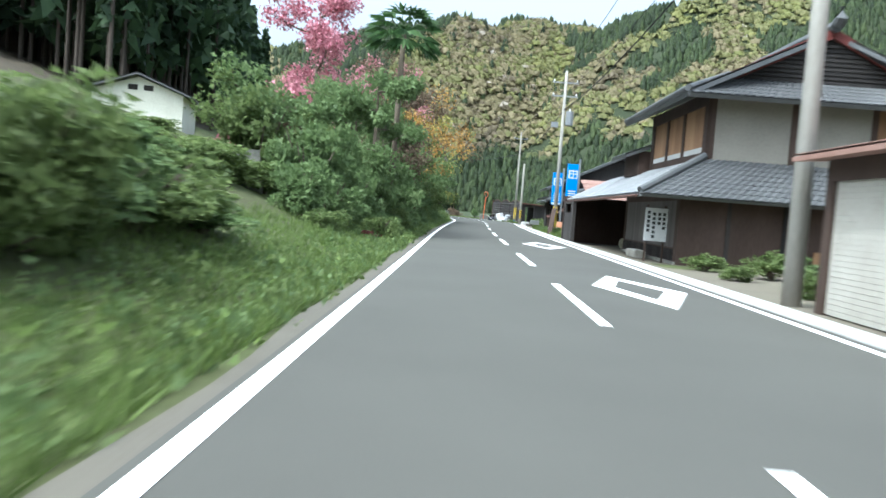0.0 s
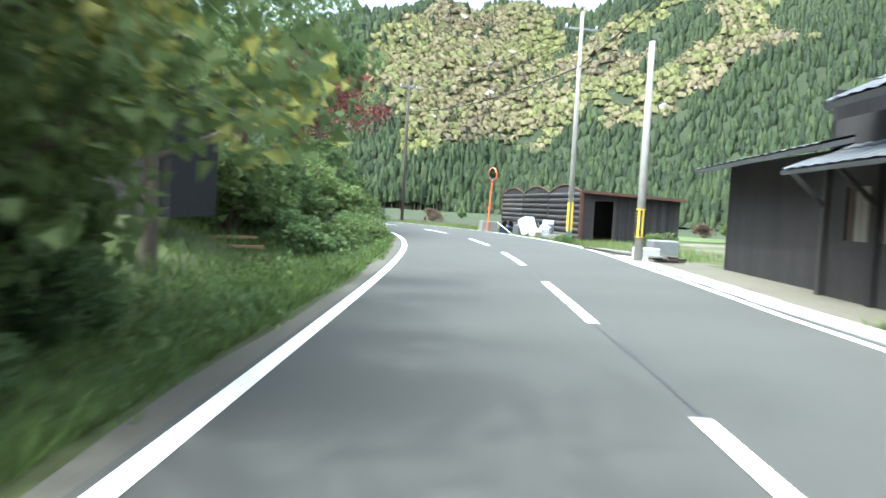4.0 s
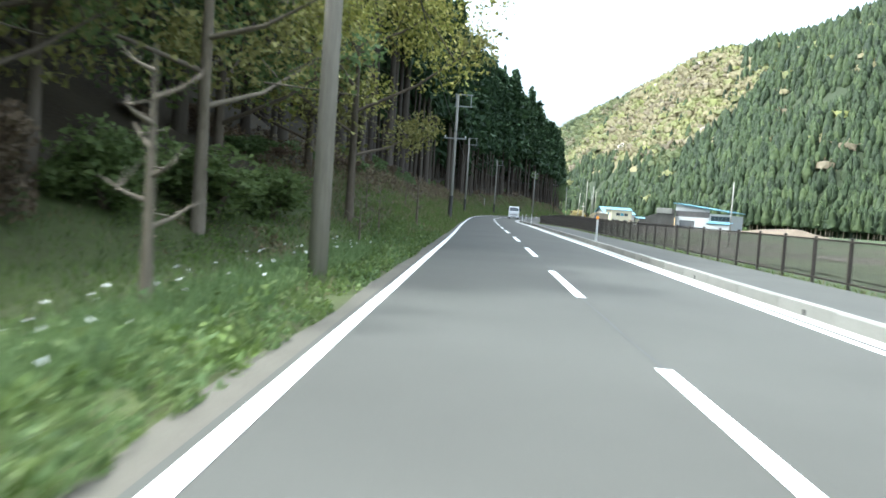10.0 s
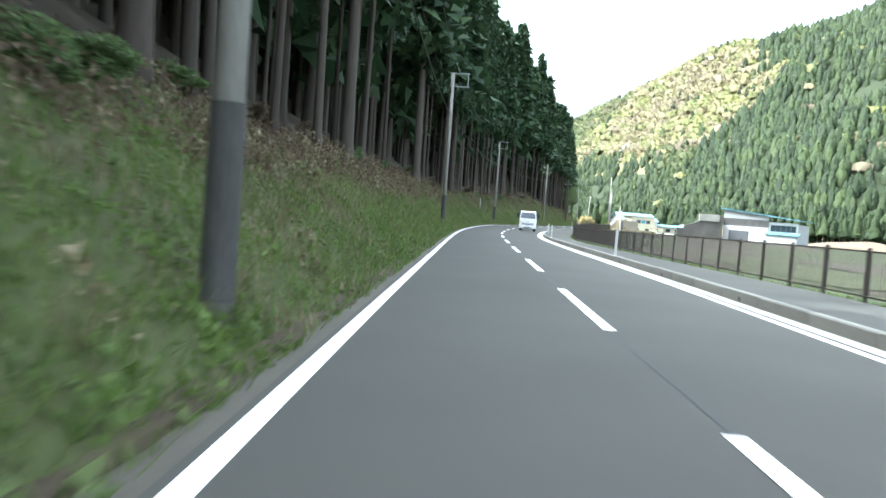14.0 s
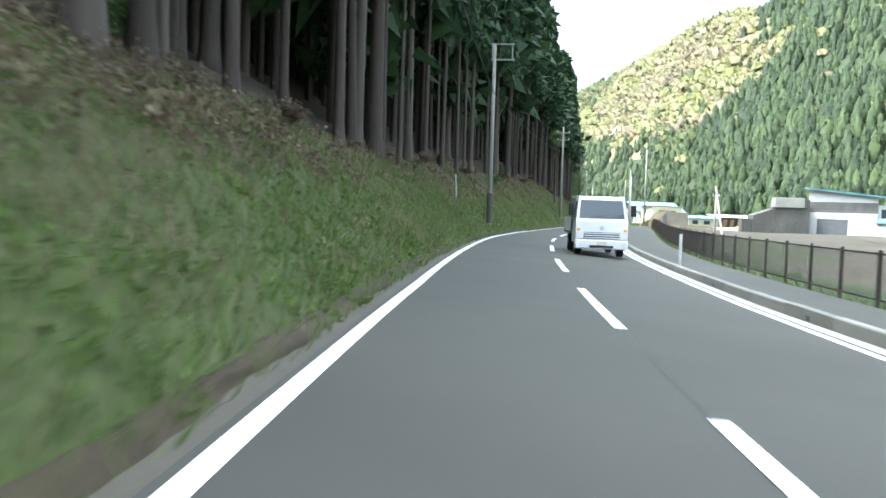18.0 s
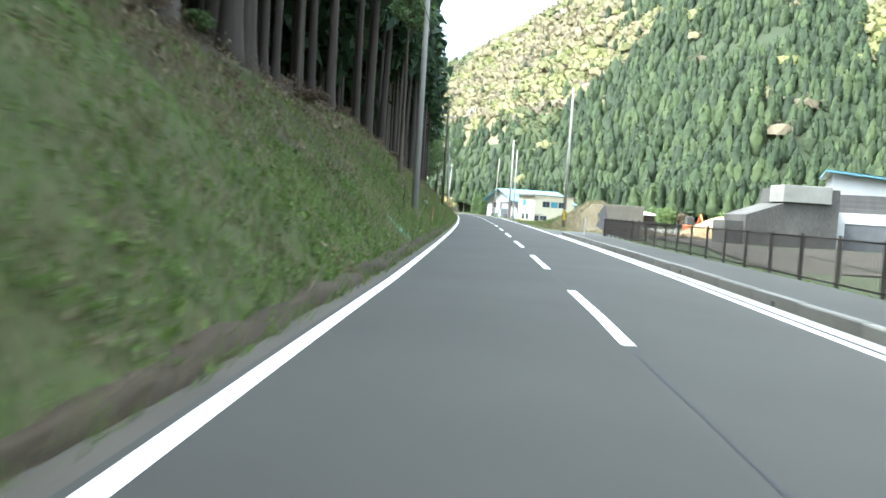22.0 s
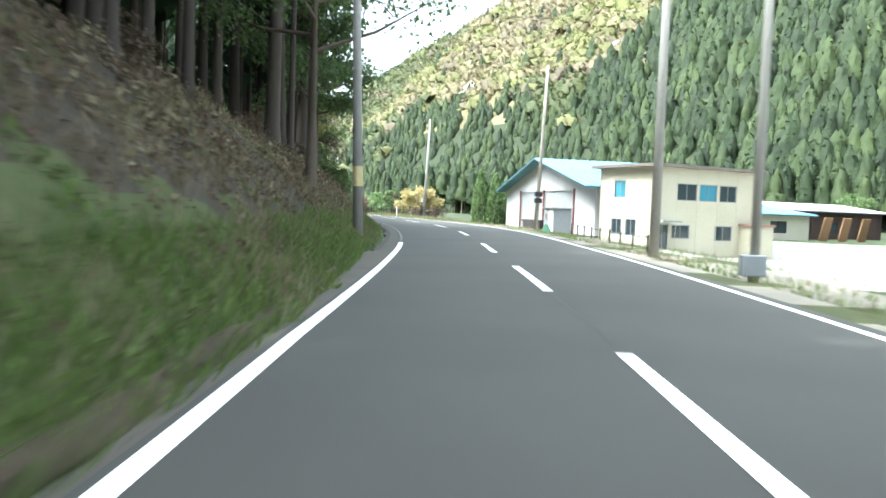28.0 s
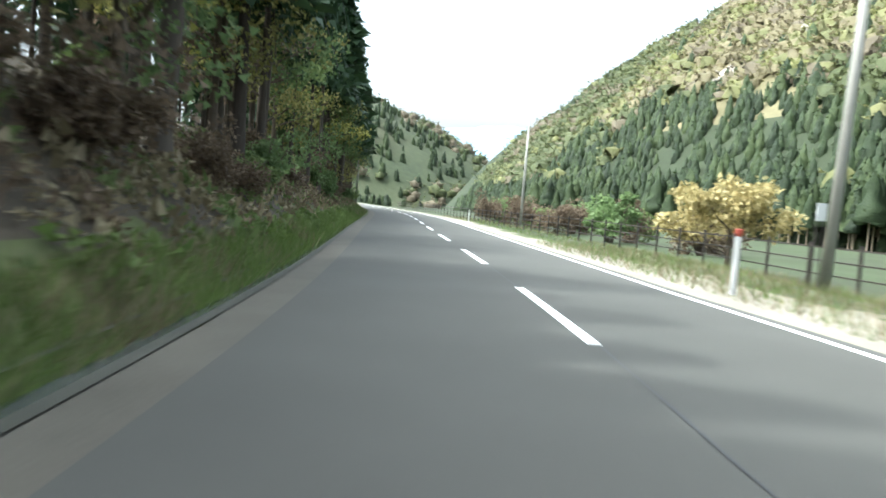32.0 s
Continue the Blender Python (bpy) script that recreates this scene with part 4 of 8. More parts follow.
def barrier(stations, line, base_z, label, meshes, rails=(0.1, 1.04)):
    root = tagged(new("fence"), label, "fence", kind="structure")
    for a, b in zip(stations[:-1], stations[1:]):
        oa, ob_ = float(table(a, line)), float(table(b, line))
        pa, pb = Vector((*map(float, plan(a, oa)), base_z(a, oa))), Vector((*map(float, plan(b, ob_)), base_z(b, ob_)))
        d = pb - pa
        m = Matrix.Translation(pa) @ pose(0, 0, 0, 0, 0, math.degrees(math.atan2(-d.x, d.y)))
        tilt = m @ Matrix.Rotation(math.atan2(d.z, math.hypot(d.x, d.y)), 4, "X") @ Matrix.Diagonal((1, d.length / 2.0, 1, 1))
        p = new("post", meshes[0])
        p.parent, p.matrix_world = root, m
        for z in rails:
            r = new("rail", meshes[1])
            r.parent, r.matrix_world = root, tilt @ Matrix.Translation((0, 0, z))
        if len(meshes) > 2:
            r = new("bars", meshes[2])
            r.parent, r.matrix_world = root, tilt
    p = new("post", meshes[0])
    p.parent, p.matrix_world = root, m @ Matrix.Translation((0, d.length, d.z))
    return root


barrier(np.arange(122.5, 357.5, 2.0), FENCE_O, lambda s, o: float(road_z(s, 5.0)) + 0.04, "dark brown steel fence with thin upright bars", (pm, rm, bm_))
END_FENCE = [(478, 9.4), (495, 8.9), (510, 8.2), (530, 7.0), (570, 6.2), (620, 6.2)]
barrier(np.arange(480, 612, 2.2), END_FENCE, lambda s, o: max(float(land_z(s, o)), -0.2) + 0.12, "dark brown steel pipe fence along the riverside", (pm, rm), (0.3, 0.65, 1.0))
# short bollards at the fence ends
for s, o in ((126.0, 4.5), (353.0, 6.4)):
    b = Shape().tube([(0, 0, -0.1), (0, 0, 0.72)], [0.055, 0.055], 10).done("bollard", STEEL_BROWN)
    b.matrix_world = spot(s, o)
    tagged(b, "short dark brown steel bollard", "bollard", "bollards at the fence ends")


def delineator(s, o, cap=None, h=1.0, r=0.045):
    root = thing("delineator_post", spot(s, o, float(road_z(s, o)) + 0.1), "white plastic roadside delineator post with reflector" if cap else "plain white roadside delineator post", "road post", "delineators along the road")
    Shape().tube([(0, 0, -0.1), (0, 0, h)], [r, r], 10).done("shaft", WHITE_PLASTIC, root, smooth_faces=False)
    if cap:
        Shape().tube([(0, 0, h + 0.001), (0, 0, h + 0.05), (0, 0, h + 0.13), (0, 0, h + 0.15)], [r * 0.8, r * 1.25, r * 1.25, r * 0.6], 10).done("reflector", cap, root)
    return root


for s, o, cap in ((127.5, 3.75, ORANGE), (172.0, 3.55, ORANGE), (217.0, 3.55, None), (248.0, 3.6, None), (268.5, 3.65, None), (311.0, 3.75, None), (351.8, 4.95, None)):
    delineator(s, o, cap)
delineator(480.7, 4.5, RED_BROWN, 1.0, 0.06)
delineator(533.0, 4.8, None, 0.9)

# ---- utility poles and wires ----
POLE_CONCRETE = material("pole_concrete", [(0.194, 0.182, 0.156), (0.274, 0.26, 0.23), (0.338, 0.323, 0.29)], rough=0.85, scale=1.2, fine=25, bump=0.15, stretch=(1, 1, 0.25), per="object", amount=0.3)
POLE_WOOD = material("dark_pole_wood", [(0.04, 0.032, 0.025), (0.075, 0.062, 0.05), (0.11, 0.095, 0.08)], rough=0.9, scale=2, fine=25, bump=0.3, stretch=(1, 1, 0.1))
POLE_OLD = material("old_grey_pole_wood", [(0.143, 0.124, 0.0975), (0.247, 0.221, 0.182), (0.338, 0.305, 0.26)], rough=0.9, scale=2, fine=25, bump=0.3, stretch=(1, 1, 0.1))
FADED_YELLOW = material("faded_yellow_wrap", [(0.42, 0.34, 0.14), (0.52, 0.45, 0.22), (0.55, 0.52, 0.38)], rough=0.7, scale=6, fine=30, bump=0.1)
GALV = material("galvanised_steel", [(0.21, 0.217, 0.217), (0.315, 0.322, 0.322)], rough=0.45, scale=4, fine=30, bump=0.05, metal=0.6)
PORCELAIN = material("white_porcelain", [(0.6, 0.6, 0.58), (0.7, 0.7, 0.68)], rough=0.25, bump=0.0)
WIRE = material("black_cable", [(0.012, 0.012, 0.013), (0.02, 0.02, 0.02)], rough=0.6, bump=0)
TIN_GREY = material("grey_painted_tin", [(0.163, 0.176, 0.182), (0.215, 0.227, 0.234)], rough=0.5, scale=3, bump=0.05)
YELLOW = material("yellow_warning_paint", [(0.55, 0.38, 0.03), (0.7, 0.5, 0.05)], rough=0.6, scale=5, fine=40, bump=0.05)
DARK_SLEEVE = material("weathered_dark_sleeve", [(0.035, 0.033, 0.03), (0.06, 0.057, 0.052), (0.1, 0.095, 0.088)], rough=0.8, scale=2, fine=20, bump=0.15, stretch=(1, 1, 0.3))
BLACK = material("black_rubber", [(0.012, 0.012, 0.012), (0.025, 0.025, 0.025)], rough=0.7, bump=0.05)


def utility_pole(s, o, h, mat=None, arms=(), wrap=None, lean=0.0, extra=None, r=0.14, z=None):
    mat = mat or POLE_CONCRETE
    word = "dark wooden" if mat is POLE_WOOD else "grey concrete"
    root = thing("utility_pole", spot(s, o, z) @ pose(0, 0, 0, 0, lean, 0), f"{word} utility pole beside the road", "utility pole", "utility poles")
    Shape().tube([(0, 0, -0.4), (0, 0, h * 0.5), (0, 0, h)], [r, r * 0.83, r * 0.62], 14).done("pole", mat, root, smooth_faces=True)
    for z, w in arms:
        arm = Shape().box(-w / 2, -0.05, z - 0.045, w / 2, 0.05, z + 0.045).done("crossarm", GALV, root)
        for u in (-0.45, 0.0, 0.45):
            Shape().tube([(u * w, 0, z + 0.046), (u * w, 0, z + 0.12), (u * w, 0, z + 0.2)], [0.03, 0.055, 0.03], 8).done("insulator", PORCELAIN, arm)
    if wrap == "stripe":
        band = Shape().tube([(0, 0, 0.75), (0, 0, 1.55)], [r * 1.06, r * 1.04], 14, caps=False).done("warning_sleeve", YELLOW, root)
        for k in range(7):
            a = k * 0.9
            Shape().beam((math.cos(a) * r * 1.06, math.sin(a) * r * 1.06, 0.78), (math.cos(a) * r * 1.04, math.sin(a) * r * 1.04, 1.52), 0.06, 0.02).done("stripe", BLACK, band)
    if wrap == "band":
        Shape().tube([(0, 0, 1.55), (0, 0, 2.15)], [r * 1.03, r * 1.01], 14, caps=False).done("faded_sleeve", FADED_YELLOW, root)
    if wrap == "sleeve":
        Shape().tube([(0, 0, 0.1), (0, 0, 1.7)], [r * 1.05, r * 1.03], 14, caps=False).done("ground_sleeve", DARK_SLEEVE, root)
    if wrap == "yellow_black":
        for k in range(5):
            a = k * 1.25
            Shape().beam((math.cos(a) * r * 1.03, math.sin(a) * r * 1.03, 0.5), (math.cos(a) * r * 1.0, math.sin(a) * r * 1.0, 1.9), 0.07, 0.02).done("warning_stripe", YELLOW, root)
    if extra == "transformer":
        t = Shape().tube([(0.42, 0, 7.4), (0.42, 0, 8.3)], [0.26, 0.26], 14).done("transformer", TIN_GREY, root)
        Shape().tube([(0.42, 0, 8.3), (0.42, 0, 8.48)], [0.06, 0.04], 8).done("bushing", PORCELAIN, t)
        Shape().box(-0.75, -0.14, 7.2, -0.3, 0.14, 7.55).done("switch_box", TIN_GREY, root)
    if extra == "frame":
        for x in (-0.12, 0.95):
            Shape().box(x - 0.03, -0.03, h - 0.85, x + 0.03, 0.03, h + 0.06).done("frame_post", GALV, root)
        for z in (h - 0.82, h):
            Shape().box(-0.2, -0.035, z - 0.035, 1.05, 0.035, z + 0.035).done("frame_bar", GALV, root)
    if extra == "meter":
        Shape().box(-0.27, -0.16, 0.12, 0.2, 0.16, 0.55).done("meter_box", TIN_GREY, root, bevel=0.02)
    if extra == "boxes":
        for z in (1.75, 2.15):
            Shape().box(-0.22, -0.25, z, 0.22, 0.12, z + 0.28).done("junction_box", BLACK, root, bevel=0.02)
    return root


POLES_RIGHT = [(14.6, 4.32, 11.5), (54.8, 4.4, 11.0), (97.0, 6.1, 11.0)]
POLES_LEFT = [(147.6, -3.85, 10.5), (193.9, -3.68, 8.9), (238.6, -3.9, 9.4), (286.8, -3.9, 9.7), (335.4, -4.05, 10.2), (381.0, -4.6, 10.0), (421.5, -4.15, 10.5), (468.0, -4.4, 11.0), (560.0, -4.6, 10.0)]
utility_pole(14.6, 4.32, 11.5, arms=((10.6, 1.6), (9.8, 1.6)), r=0.175)
utility_pole(54.8, 4.4, 11.0, arms=((10.2, 1.7), (9.3, 1.7)), wrap="yellow_black", extra="transformer")
utility_pole(81.5, 3.75, 6.2, wrap="stripe", r=0.13)
utility_pole(97.0, 6.1, 11.0, arms=((10.2, 1.7),), wrap="yellow_black")
utility_pole(123.0, 7.2, 11.5, POLE_WOOD, arms=((10.8, 1.6),))
utility_pole(147.6, -3.85, 10.5, POLE_OLD, arms=((9.8, 1.4),), r=0.145)
utility_pole(193.9, -3.68, 8.9, wrap="sleeve", extra="frame", arms=((5.8, 1.6),))
utility_pole(238.6, -3.9, 9.4, wrap="sleeve", extra="frame")
utility_pole(286.8, -3.9, 9.7, extra="frame", wrap="sleeve")
utility_pole(335.4, -4.05, 10.2, arms=((9.5, 1.4), (8.7, 1.4)))
utility_pole(381.0, -4.6, 10.0, POLE_WOOD, arms=((8.6, 1.5),))
utility_pole(421.5, -4.15, 10.5, wrap="band", r=0.16, lean=-2.0, arms=((9.6, 1.6),))
utility_pole(468.0, -4.4, 11.0, POLE_OLD, arms=((7.6, 1.6), (9.8, 1.6)))
utility_pole(560.0, -4.6, 10.0)
utility_pole(369.6, 5.75, 11.5, wrap="stripe")
utility_pole(413.0, 4.55, 9.5, extra="meter", r=0.105)
utility_pole(421.0, 4.8, 11.5, r=0.16)
utility_pole(447.5, 6.8, 10.5, POLE_OLD, extra="boxes", lean=2.0)
utility_pole(485.5, 9.0, 11.0, r=0.15, lean=2.0)
utility_pole(533.0, 9.2, 9.0, r=0.13)
up = utility_pole(311.9, 10.6, 4.4, POLE_OLD, r=0.12, arms=((4.2, 0.5),))
Shape().tube([(0.5, -3.4, -0.3), (-0.05, 0.25, 5.0)], [0.1, 0.08], 10).done("stay_pole", POLE_OLD, up)
utility_pole(255.0, 33.0, 9.0, r=0.12)


def cable(a, b, sag, r, root):
    pts = [Vector(a).lerp(Vector(b), k / 10) - Vector((0, 0, sag * 4 * (k / 10) * (1 - k / 10))) for k in range(11)]
    Shape().tube(pts, r, 4, caps=False).done("wire", WIRE, root)


def wires(poles, heights, label):
    root = tagged(new("overhead_wires"), label, "cables")
    for (s0, o0, h0), (s1, o1, h1) in zip(poles[:-1], poles[1:]):
        for dx, dz, r in heights:
            a = spot(s0, o0) @ Vector((dx, 0, h0 + dz))
            b = spot(s1, o1) @ Vector((dx, 0, h1 + dz))
            cable(a, b, 0.6, r, root)
    return root


wires([(-30, 4.2, 11.5)] + POLES_RIGHT + [(123.0, 7.2, 11.5)], ((-0.7, -0.8, 0.016), (0.7, -0.8, 0.016), (0.0, -2.6, 0.03)), "sagging black overhead wires between the poles")
wires([(123.0, 7.2, 11.3)] + POLES_LEFT, ((0.3, -0.3, 0.013), (-0.3, -0.9, 0.013), (0.15, -2.8, 0.022)), "thin black overhead wires along the cedar bank")
wires([(421.5, -4.15, 9.8), (369.6, 5.75, 11.0)], ((0.0, 0.0, 0.014),), "black overhead wire crossing the road")
wires([(369.6, 5.75, 10.8), (421.0, 4.8, 11.0), (447.5, 6.8, 10.2)], ((0.0, 0.0, 0.012), (0.0, -0.5, 0.012)), "black overhead wires beside the works yard")

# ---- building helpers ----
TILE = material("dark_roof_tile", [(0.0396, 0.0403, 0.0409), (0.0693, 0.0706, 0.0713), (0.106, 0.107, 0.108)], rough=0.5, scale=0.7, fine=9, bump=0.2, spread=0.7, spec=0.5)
# lighter copy of the roof tile, with sunlight painted into its colour
TILE_SUNLIT = material("sunlit_grey_roof_tile", [(0.105, 0.109, 0.112), (0.165, 0.169, 0.173), (0.225, 0.229, 0.232)], rough=0.5, scale=0.7, fine=9, bump=0.2, spread=0.7, spec=0.5)
PLASTER_GREY = material("grey_plaster", [(0.158, 0.144, 0.119), (0.223, 0.205, 0.173), (0.266, 0.248, 0.212)], rough=0.9, scale=0.7, fine=12, bump=0.1, spread=0.7)
PLASTER_CREAM = material("weathered_cream_plaster", [(0.5, 0.48, 0.38), (0.66, 0.65, 0.55), (0.72, 0.72, 0.63)], rough=0.9, scale=0.6, fine=9, bump=0.15, spread=0.7)
TIMBER = material("dark_brown_timber", [(0.028, 0.017, 0.012), (0.05, 0.032, 0.024), (0.075, 0.05, 0.04)], rough=0.8, scale=1.2, fine=20, bump=0.2, stretch=(1, 1, 0.2), per="object", amount=0.3)
TIMBER_BLACK = material("blackened_timber", [(0.012, 0.011, 0.011), (0.024, 0.021, 0.02), (0.042, 0.037, 0.034)], rough=0.85, scale=1.2, fine=20, bump=0.3, stretch=(1, 1, 0.2), per="object", amount=0.4)
TIMBER_TAN = material("tan_cedar_boards", [(0.15, 0.0825, 0.0413), (0.225, 0.131, 0.0675), (0.285, 0.18, 0.0975)], rough=0.75, scale=1.5, fine=18, bump=0.15, stretch=(1, 1, 0.15), per="object", amount=0.3)
WEATHERED = material("weathered_grey_boards", [(0.07, 0.063, 0.058), (0.105, 0.097, 0.09), (0.14, 0.13, 0.122)], rough=0.85, scale=1.2, fine=20, bump=0.15, stretch=(1, 1, 0.2), per="object", amount=0.25)
RED_BOARD = material("red_painted_board", [(0.0845, 0.0182, 0.0143), (0.13, 0.0325, 0.026)], rough=0.65, scale=2, fine=15, bump=0.1)
WHITE_WALL = material("white_painted_wall", [(0.296, 0.296, 0.285), (0.391, 0.391, 0.379), (0.432, 0.432, 0.421)], rough=0.8, scale=0.6, fine=10, bump=0.08, spread=0.7)
CREAM_WALL = material("cream_siding", [(0.318, 0.296, 0.209), (0.39, 0.368, 0.275), (0.433, 0.411, 0.318)], rough=0.75, scale=0.5, fine=8, bump=0.08, spread=0.7)
RUST = material("rusted_sheet_metal", [(0.036, 0.0173, 0.0122), (0.0684, 0.0324, 0.023), (0.108, 0.0576, 0.0432)], rough=0.8, scale=1.2, fine=10, bump=0.2, spread=0.7)
RUST_PALE = material("faded_rust_roofing", [(0.153, 0.0829, 0.0638), (0.23, 0.134, 0.105), (0.287, 0.191, 0.16)], rough=0.75, scale=1.0, fine=10, bump=0.15, spread=0.7)
BLUE_ROOF = material("pale_blue_roofing", [(0.06, 0.14, 0.175), (0.085, 0.18, 0.22), (0.12, 0.225, 0.27)], rough=0.5, scale=0.6, fine=8, bump=0.05, spread=0.7)
SHUTTER = material("beige_roller_shutter", [(0.264, 0.248, 0.208), (0.336, 0.32, 0.28), (0.376, 0.36, 0.32)], rough=0.6, scale=1.0, fine=10, bump=0.05)
SHUTTER_GREY = material("grey_roller_shutter", [(0.186, 0.192, 0.192), (0.26, 0.267, 0.267), (0.298, 0.304, 0.304)], rough=0.55, scale=1.0, fine=10, bump=0.05)
SHUTTER_DARK = material("dark_grey_shutter", [(0.06, 0.062, 0.065), (0.1, 0.1, 0.105)], rough=0.6, scale=1.0, fine=10, bump=0.05)
SIGN_BLUE = material("blue_sign_panel", [(0.01, 0.17, 0.5), (0.015, 0.22, 0.6)], rough=0.4, scale=1, bump=0.0)
SIGN_WHITE = material("white_sign_panel", [(0.544, 0.56, 0.576), (0.608, 0.624, 0.64)], rough=0.4, scale=1, bump=0.0)
DARK_INSIDE = material("dim_interior", [(0.02, 0.018, 0.016), (0.04, 0.036, 0.032)], rough=0.9, bump=0)
STONE = material("mossy_fieldstone", [(0.1, 0.095, 0.08), (0.19, 0.18, 0.155), (0.28, 0.27, 0.24), (0.12, 0.14, 0.07)], rough=0.92, scale=2, fine=12, bump=0.5, spread=0.7, per="object", amount=0.4)
CARDBOARD = material("terracotta_clay", [(0.25, 0.11, 0.06), (0.38, 0.19, 0.11)], rough=0.8, scale=3, fine=20, bump=0.1)
glass = bpy.data.materials.new("window_glass")
glass.use_nodes = True
gb = glass.node_tree.nodes["Principled BSDF"]
gb.inputs["Base Color"].default_value = (0.03, 0.04, 0.045, 1)
gb.inputs["Roughness"].default_value = 0.06
gb.inputs["Specular IOR Level"].default_value = 0.7
GLASS = glass
gl_ = bpy.data.materials.new("blue_tinted_glass")
gl_.use_nodes = True
gb = gl_.node_tree.nodes["Principled BSDF"]
gb.inputs["Base Color"].default_value = (0.06, 0.2, 0.26, 1)
gb.inputs["Roughness"].default_value = 0.08
GLASS_BLUE = gl_


def wall(root, name, mat, a, b, z0, z1, thick=0.14, holes=(), label=""):
    """A wall from plan point a to b (local x, y); holes (u0, z0, u1, z1) along it. Outside is to the right of a -> b."""
    a, b = Vector((*a, 0)), Vector((*b, 0))
    L = (b - a).length
    d = (b - a) / L
    n = Vector((d.y, -d.x, 0))
    us = sorted({0, L, *[h[0] for h in holes], *[h[2] for h in holes]})
    zs = sorted({z0, z1, *[h[1] for h in holes], *[h[3] for h in holes]})
    sh = Shape()
    M = Matrix((( d.x, n.x, 0, a.x), (d.y, n.y, 0, a.y), (0, 0, 1, 0), (0, 0, 0, 1)))
    for u0, u1 in zip(us[:-1], us[1:]):
        for w0, w1 in zip(zs[:-1], zs[1:]):
            if not any(h[0] <= u0 and u1 <= h[2] and h[1] <= w0 and w1 <= h[3] for h in holes):
                sh.box(u0, -thick, w0, u1, 0, w1, 0, M)
    ob = sh.done(name, mat, root, label)
    bm = bmesh.new()
    bm.from_mesh(ob.data)
    bmesh.ops.remove_doubles(bm, verts=bm.verts, dist=0.0005)
    bm.to_mesh(ob.data)
    bm.free()
    return ob, M


def window(root, M, u0, z0, u1, z1, panes=2, frame=TIN_GREY, pane=None, recess=0.05):
    """A framed sliding window set into a hole of a wall."""
    pane = pane or GLASS
    w = tagged(Shape().box(u0, -0.1, z0, u1, -0.02 + 0.03, z0 + 0.05, 0, M).box(u0, -0.1, z1 - 0.05, u1, 0.01, z1, 0, M).box(u0, -0.1, z0, u0 + 0.05, 0.01, z1, 0, M).box(u1 - 0.05, -0.1, z0, u1, 0.01, z1, 0, M).done("window", frame, root))
    step = (u1 - u0 - 0.1) / panes
    for k in range(panes):
        x = u0 + 0.05 + k * step
        Shape().box(x + 0.012, -recess - 0.01, z0 + 0.05, x + step - 0.012, -recess, z1 - 0.05, 0, M).done("pane", pane, w)
        if k:
            Shape().box(x - 0.02, -0.07, z0 + 0.05, x + 0.02, -0.02, z1 - 0.05, 0, M).done("mullion", frame, w)
    return w


def ribbed(root, name, mat, p00, p10, p11, p01, wave=0.3, amp=0.03, course=0.32, thick=0.1, label="", step=0.02):
    """A tiled roof plane over a quad: p00-p10 the eave, p01-p11 the ridge; ribs run up the slope, courses step across."""
    P = [Vector(p) for p in (p00, p10, p11, p01)]
    W = max((P[1] - P[0]).length, (P[2] - P[3]).length)
    H = ((P[3] + P[2]) / 2 - (P[0] + P[1]) / 2).length
    nu, nv = max(2, min(int(W / wave * 4), 260)), max(1, int(H / course))
    nrm = (P[1] - P[0]).cross(P[3] - P[0])
    if nrm.length < 1e-6:
        nrm = (P[1] - P[0]).cross(P[2] - P[0])
    nrm.normalize()
    if nrm.z < 0:
        nrm = -nrm
    V, F = [], []
    for j in range(nv):
        for e, lift in ((0, step), (1, 0.0)):
            v = (j + e) / nv
            for i in range(nu + 1):
                u = i / nu
                q = P[0].lerp(P[1], u).lerp(P[3].lerp(P[2], u), v)
                V.append(q + nrm * (amp * (0.5 + 0.5 * math.cos(2 * math.pi * u * W / wave)) + lift + 0.005))
        base = j * 2 * (nu + 1)
        for i in range(nu):
            F.append((base + i, base + i + 1, base + nu + 2 + i, base + nu + 1 + i))
        if j:
            prev = base - (nu + 1)
            for i in range(nu):
                F.append((prev + i, prev + i + 1, base + i + 1, base + i))
    n = len(V)
    V += [q for q in P] + [q - nrm * thick for q in P]
    F += [(n, n + 1, n + 2, n + 3), (n + 4, n + 7, n + 6, n + 5), (n, n + 4, n + 5, n + 1), (n + 1, n + 5, n + 6, n + 2), (n + 2, n + 6, n + 7, n + 3), (n + 3, n + 7, n + 4, n)]
    ob = mesh_object(name, V, F, mat, parent=root)
    if label:
        ob["label"] = label
    return ob


def ridge(root, a, b, r=0.13, mat=None, name="ridge"):
    return Shape().tube([a, b], r, 8).done(name, mat or TILE, root)


def shutter(root, M, u0, z0, u1, z1, mat, slat=0.09, depth=0.06):
    sh = tagged(Shape().box(u0, -depth - 0.03, z0, u1, -depth - 0.02, z1, 0, M).done("roller_shutter", mat, root))
    z = z0
    while z < z1 - 0.01:
        Shape().box(u0 + 0.01, -depth - 0.02, z + 0.006, u1 - 0.01, -depth, min(z + slat, z1), 0, M).done("slat", mat, sh)
        z += slat
    return sh


